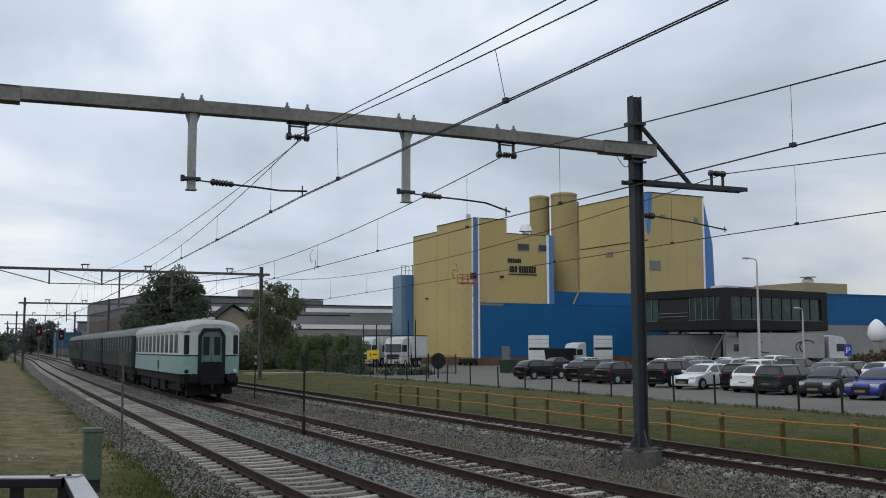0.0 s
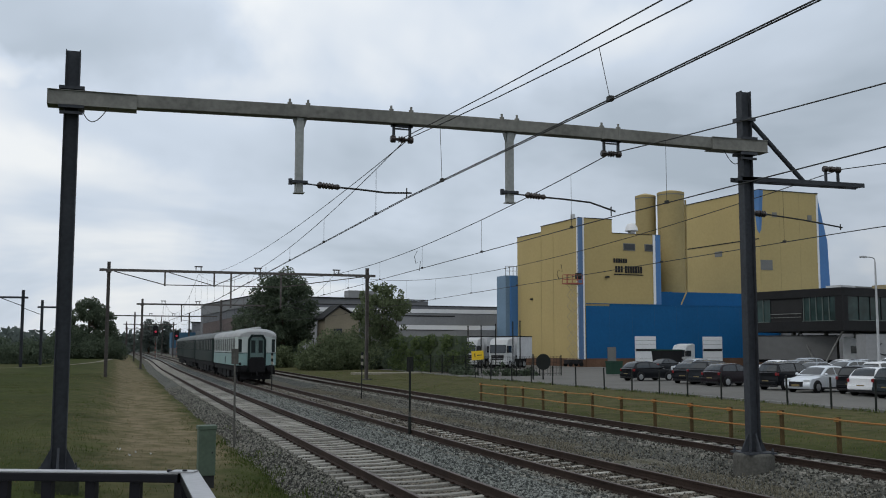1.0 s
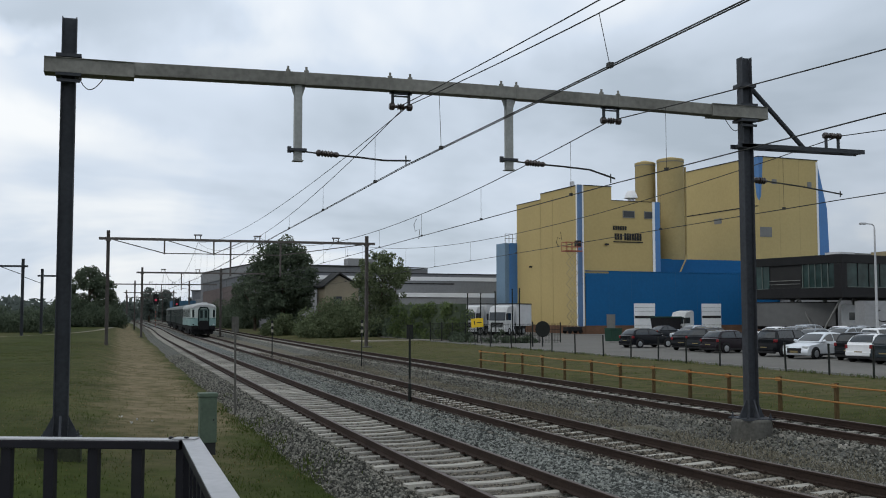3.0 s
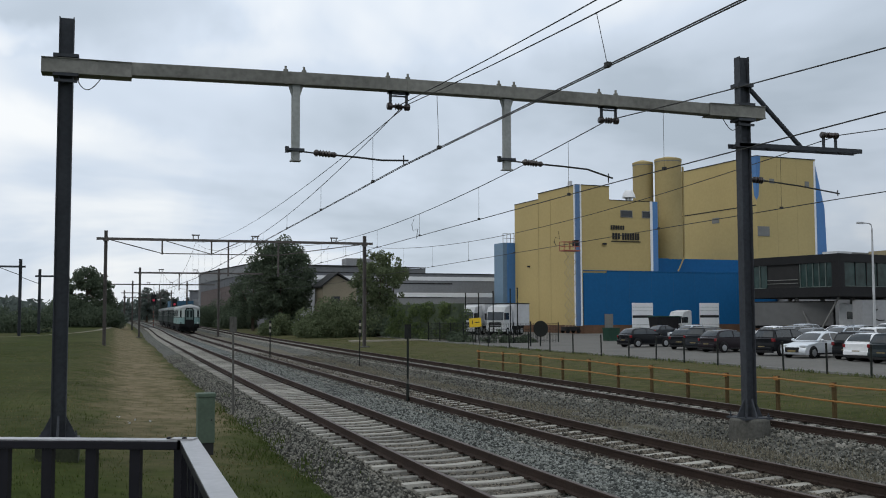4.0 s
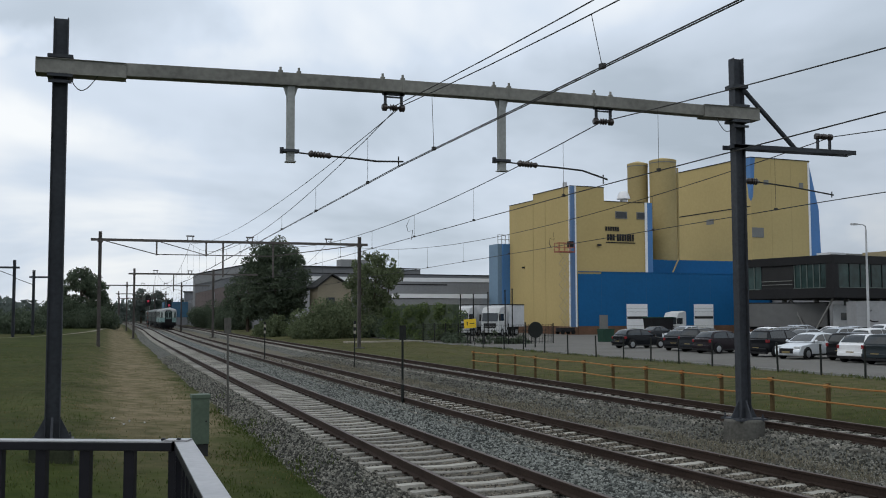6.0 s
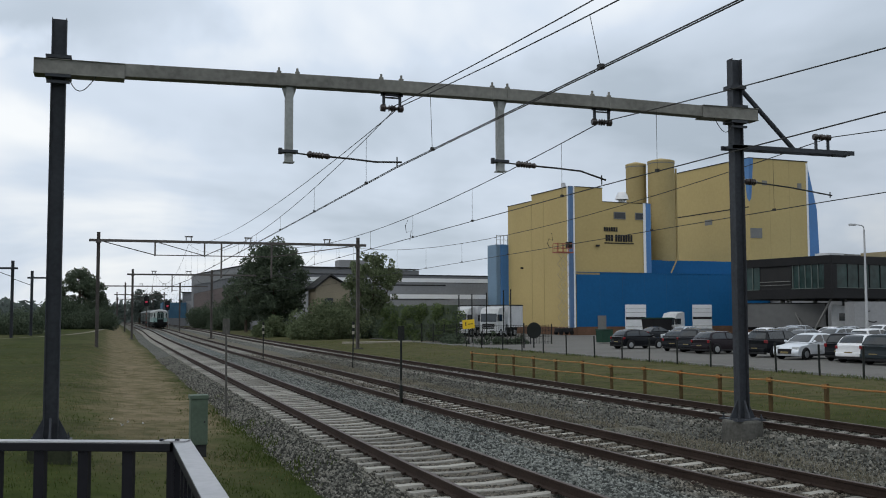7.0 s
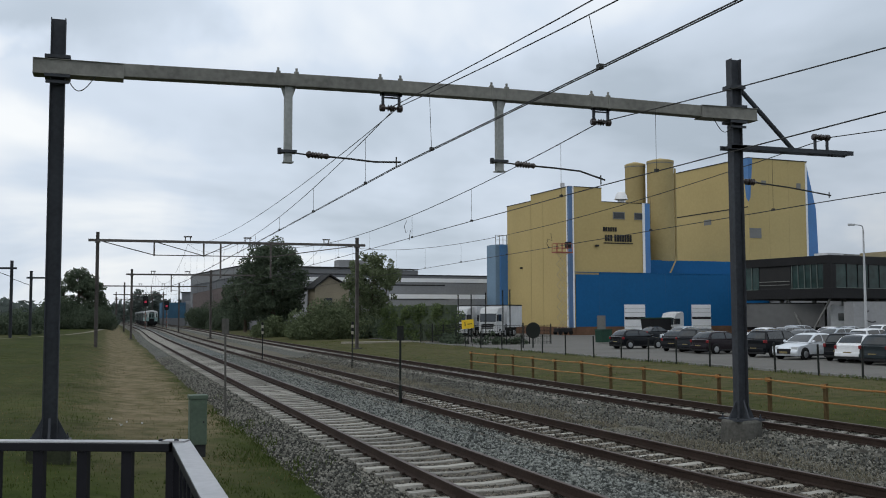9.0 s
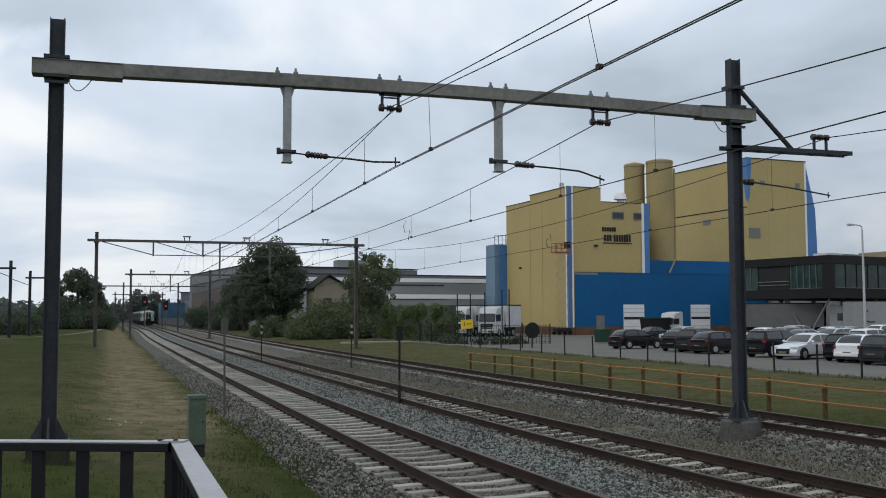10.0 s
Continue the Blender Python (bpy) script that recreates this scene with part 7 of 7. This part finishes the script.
def marker(x, y, z, h, kind, label):
    p = thing("marker_post", label, "marker post", "marker posts between the tracks", at=pose(x, y, z, 0, random.Random(int(x * 10)).uniform(-0.8, 0.8)))
    part("post", Shape().tube([(0, 0, -0.2), (0, 0, h)], 0.035 if kind != "grey" else 0.03, 8), M_POSTGREY if kind == "grey" else M_FENCEDARK, p)
    if kind == "grey":
        part("plate", Shape().box(-0.1, -0.02, h - 0.42, 0.1, 0.0, h + 0.02), M_POSTGREY, p, "grey back of a plate", bevel=0.01)
    elif kind == "dark":
        part("plate", Shape().box(-0.1, -0.02, h - 0.4, 0.1, 0.0, h + 0.03), M_FENCEDARK, p, "dark narrow plate")
        part("foot", Shape().tube([(0, 0, 0), (0, 0, h * 0.28)], 0.05, 8), M_FENCEDARK, p)
        part("band", Shape().tube([(0, 0, h * 0.28), (0, 0, h * 0.34)], 0.037, 8), M_POSTGREY, p)
    else:
        for k in range(4):
            part("band", Shape().box(-0.06, -0.05, h - 0.6 + 0.18 * k, 0.06, 0.05, h - 0.43 + 0.18 * k), (M_BANDGREY, M_FENCEDARK)[k % 2], p, "white band" if k % 2 == 0 else "black band")


marker(3.2, 29.1, -0.45, 2.8, "grey", "grey marker post with a small plate in ballast")
marker(8.3, 29.0, -0.3, 2.4, "dark", "slim dark marker post with a white band")
marker(8.85, 61.0, -0.3, 2.3, "banded", "marker post with black and white bands")
marker(12.85, 54.6, -0.45, 2.5, "banded", "marker post with black and white bands")


M_SIGNALBAND = mat("faded_red_band", (0.2, 0.09, 0.075), 0.7, 0, 0.25, 1.5, 12, 0.1)


def signal(x, y, h, label):
    s = thing("railway_signal", label, "railway signal", "red signals", at=pose(x, y, -0.3))
    part("post", Shape().tube([(0, 0, 0), (0, 0, h)], 0.09, 8), M_POSTGREY, s)
    part("head", Shape().prism([(-0.4, h - 1.5), (0.4, h - 1.5), (0.55, h - 0.9), (0.55, h + 0.4), (0.3, h + 0.75), (-0.3, h + 0.75), (-0.55, h + 0.4), (-0.55, h - 0.9)], "y", -0.1, 0.05), M_DKRED, s, "dark signal head")
    part("lamp", Shape().disc_stack((0, -0.1, h - 0.55), (0, -1, 0), [(0, 0.24), (0.12, 0.22), (0.14, 0.1)], 16), glow("red_signal_light", (0.55, 0.03, 0.07), 0.16), s, "glowing red lamp")
    for k in range(4):
        part("band", Shape().tube([(0, 0, 0.6 + 0.9 * k), (0, 0, 1.0 + 0.9 * k)], 0.1, 8), M_SIGNALBAND, s)
    part("ladder", Shape().bar((0.3, 0.15, 0), (0.3, 0.15, h), 0.05).bar((0.3, 0.5, 0), (0.3, 0.5, h), 0.05), M_STEEL, s)


signal(7.6, 224, 6.6, "tall railway signal showing red between the tracks")
signal(12.7, 238, 5.9, "railway signal showing red beside the tracks")


def litter():
    rnd = random.Random(61)
    for x, y in ((0.5, 27.0), (0.35, 26.2), (0.85, 26.8), (0.1, 27.5)):
        o = Shape()
        for _ in range(3):
            a = Vector((rnd.uniform(-0.06, 0.06), rnd.uniform(-0.06, 0.06), rnd.uniform(0.0, 0.08)))
            b = a + Vector((rnd.uniform(-0.1, 0.1), rnd.uniform(-0.1, 0.1), rnd.uniform(0.02, 0.1)))
            o.bar(a * 0.4, b * 0.4, 0.025, 0.008)
        p = part("litter", o, M_DIRTYWHITE)
        p.matrix_world = pose(x, y, ground_z(x, y) + 0.03, 0, 0, rnd.uniform(0, 90))
        tagged(p, "crumpled scrap of white paper in the grass", "litter", "scraps of litter")


litter()


def lane():
    """A pale lane that crosses the field beside the siding and comes up to the line."""
    mid = [(-60, 80), (-40, 88), (-25, 96), (-15, 102), (-10, 108), (-7, 118), (-4.5, 132), (-2.5, 150), (-1.0, 180)]
    o = Shape()
    for x, y in mid:
        for d in (-1.1, 0.0, 1.1):
            o.v.append((x + d * 0.5, y + d, ground_z(x + d * 0.5, y + d) + 0.05))
    for j in range(len(mid) - 1):
        o.f += [(3 * j + i, 3 * j + i + 1, 3 * j + i + 4, 3 * j + i + 3) for i in (0, 1)]
    p = part("lane", o, mat("pale_lane", (0.17, 0.155, 0.12), 0.95, 0, 0.2, 0.4, 5, 0.2))
    tagged(p, "pale sandy lane beside the siding", "lane", kind="structure")


lane()


# ---- sleepers and stones, last ----
def sleeper_mesh():
    s, n = Shape(), 0
    prof = [(-1.28, 0.0), (-0.95, 0.012), (-0.5, -0.012), (-0.2, -0.032), (0.2, -0.032), (0.5, -0.012), (0.95, 0.012), (1.28, 0.0)]
    for x, z in prof:
        s.v += [(x, -0.13, -0.385), (x, 0.13, -0.385), (x, 0.1, -0.176 + z), (x, -0.1, -0.176 + z)]
    for j in range(len(prof) - 1):
        s.f += [(j * 4 + i, j * 4 + (i + 1) % 4, (j + 1) * 4 + (i + 1) % 4, (j + 1) * 4 + i) for i in range(4)]
    s.f += [(0, 1, 2, 3), tuple(range(len(s.v) - 4, len(s.v)))]
    return s


def clip_shape():
    s = Shape()
    for c in (-GAUGE / 2, GAUGE / 2):
        for d in (-1, 1):
            s.box(c + d * 0.075, -0.06, -0.175, c + d * 0.13, 0.06, -0.135)
    return s


def make_sleepers():
    rnd = random.Random(12)
    base = sleeper_mesh().mesh("sleeper", M_SLEEPER)
    far = sleeper_mesh()
    for xc, tr in TRACKS.items():
        joined = Shape()
        for k in range(330):
            y = 2.0 + 0.62 * k
            x = xc + bend(y, NEAR[xc])
            dz = (0.0 if xc == X1 else -0.008) + rise(y)
            m = pose(x + rnd.uniform(-0.02, 0.02), y + rnd.uniform(-0.02, 0.02), dz + rnd.uniform(-0.006, 0.006), 0, 0, rnd.uniform(-0.6, 0.6))
            if 8 < y < 90:
                o = new("sleeper", base)
                o.parent = tr
                o.matrix_local = m
            else:
                joined.add([m @ Vector(p) for p in far.v], far.f)
        tagged(part("far_sleepers", joined, M_SLEEPER, tr), kind="stuff")
        cs = Shape()
        c0 = clip_shape()
        for k in range(90):
            y = 8 + 0.62 * k
            cs.add([(p[0] + xc + bend(y, NEAR[xc]), p[1] + y, p[2] + rise(y)) for p in c0.v], c0.f)
        tagged(part("rail_clips", cs, M_RAIL, tr), kind="stuff")


make_sleepers()


def make_stones():
    """Loose ballast stones where the camera stands nearest."""
    g = np.random.default_rng(31)
    n = 185000
    y = 9.5 + 62 * g.random(n) ** 1.7
    lane = g.random(n)
    x = np.where(lane < 0.72, 3.1 + 8.3 * g.random(n), np.where(lane < 0.79, 11.2 + 1.9 * g.random(n), 12.9 + 4.1 * g.random(n)))
    d = x.copy()
    near = np.where(lane < 0.72, 0.25, 0.3) * np.exp(-(np.maximum(y, 6) - 12) / 5.0)
    x = x + near
    top = np.full(n, -0.225)
    for a, b, za, zb in ((3.0, 3.9, -0.46, -0.24), (10.7, 11.5, -0.25, -0.46), (12.8, 13.6, -0.46, -0.24), (16.5, 17.1, -0.26, -0.46)):
        q = (d >= a) & (d <= b)
        top[q] = za + (zb - za) * (d[q] - a) / (b - a)
    top[(d > 11.5) & (d < 12.8)] = -0.425
    # leave the crowns of the sleepers clear; the outer tracks are filled higher
    for xc in (X1, X2, X3):
        off = d + near - xc - NEAR[xc] * np.exp(-(np.maximum(y, 6) - 12) / 5.0)
        inside = np.abs(off) < 1.3
        ph = ((y - 2.0 + 0.31) % 0.62) - 0.31
        if xc == X1:
            top[inside] = -0.235 - 0.015 * np.cos(off[inside] * 2.4)
            on = inside & (np.abs(ph) < 0.15)
            top[on] -= 0.14
        else:
            top[inside] = -0.212
            top[(np.abs(off) > 0.8) & inside] = -0.172
            on = (off > -0.55) & (off < 0.74) & (np.abs(ph) < 0.135)
            top[on] -= 0.13
    r = 0.016 + 0.019 * g.random(n)
    dirs = np.array([(1, 0, 0), (-1, 0, 0), (0, 1, 0), (0, -1, 0), (0, 0, 1), (0, 0, -1)], float)
    tri = np.array([(0, 2, 4), (2, 1, 4), (1, 3, 4), (3, 0, 4), (2, 0, 5), (1, 2, 5), (3, 1, 5), (0, 3, 5)])
    rot = g.normal(size=(n, 4))
    rot /= np.linalg.norm(rot, axis=1)[:, None]
    w, i, j, k = rot.T
    R = np.stack([np.stack([1 - 2 * (j * j + k * k), 2 * (i * j - k * w), 2 * (i * k + j * w)], 1), np.stack([2 * (i * j + k * w), 1 - 2 * (i * i + k * k), 2 * (j * k - i * w)], 1), np.stack([2 * (i * k - j * w), 2 * (j * k + i * w), 1 - 2 * (i * i + j * j)], 1)], 1)
    pts = dirs[None] * (r[:, None] * (0.7 + 0.7 * g.random((n, 6))))[:, :, None]
    pts = np.einsum("nab,npb->npa", R, pts) + np.stack([x, y, top + 0.3 * r], 1)[:, None, :]
    faces = (tri[None] + 6 * np.arange(n)[:, None, None]).reshape(-1, 3)
    me = bpy.data.meshes.new("ballast_stones")
    me.from_pydata(pts.reshape(-1, 3).tolist(), [], faces.tolist())
    me.materials.append(M_STONE)
    tagged(new("ballast_stones", me), "loose grey crushed ballast stones between the rails", "stones", kind="stuff")


make_stones()


# ---- what moves ----
def motions():
    for coach, back in TRAIN:
        rows = []
        for k in range(21):
            t = k * 0.5
            y = 47.5 + 22.6 * t + 0.12 * t * t - 1.9 * max(0.0, t - 6.6) ** 2 + back
            x = X2 + bend(y, 0.42)
            turn = -math.degrees(math.atan2(bend(y + 8) - bend(y - 8), 16))
            rows.append((t, pose(x, y, rise(y), 0, 0, turn)))
        walk(coach, rows)


motions()
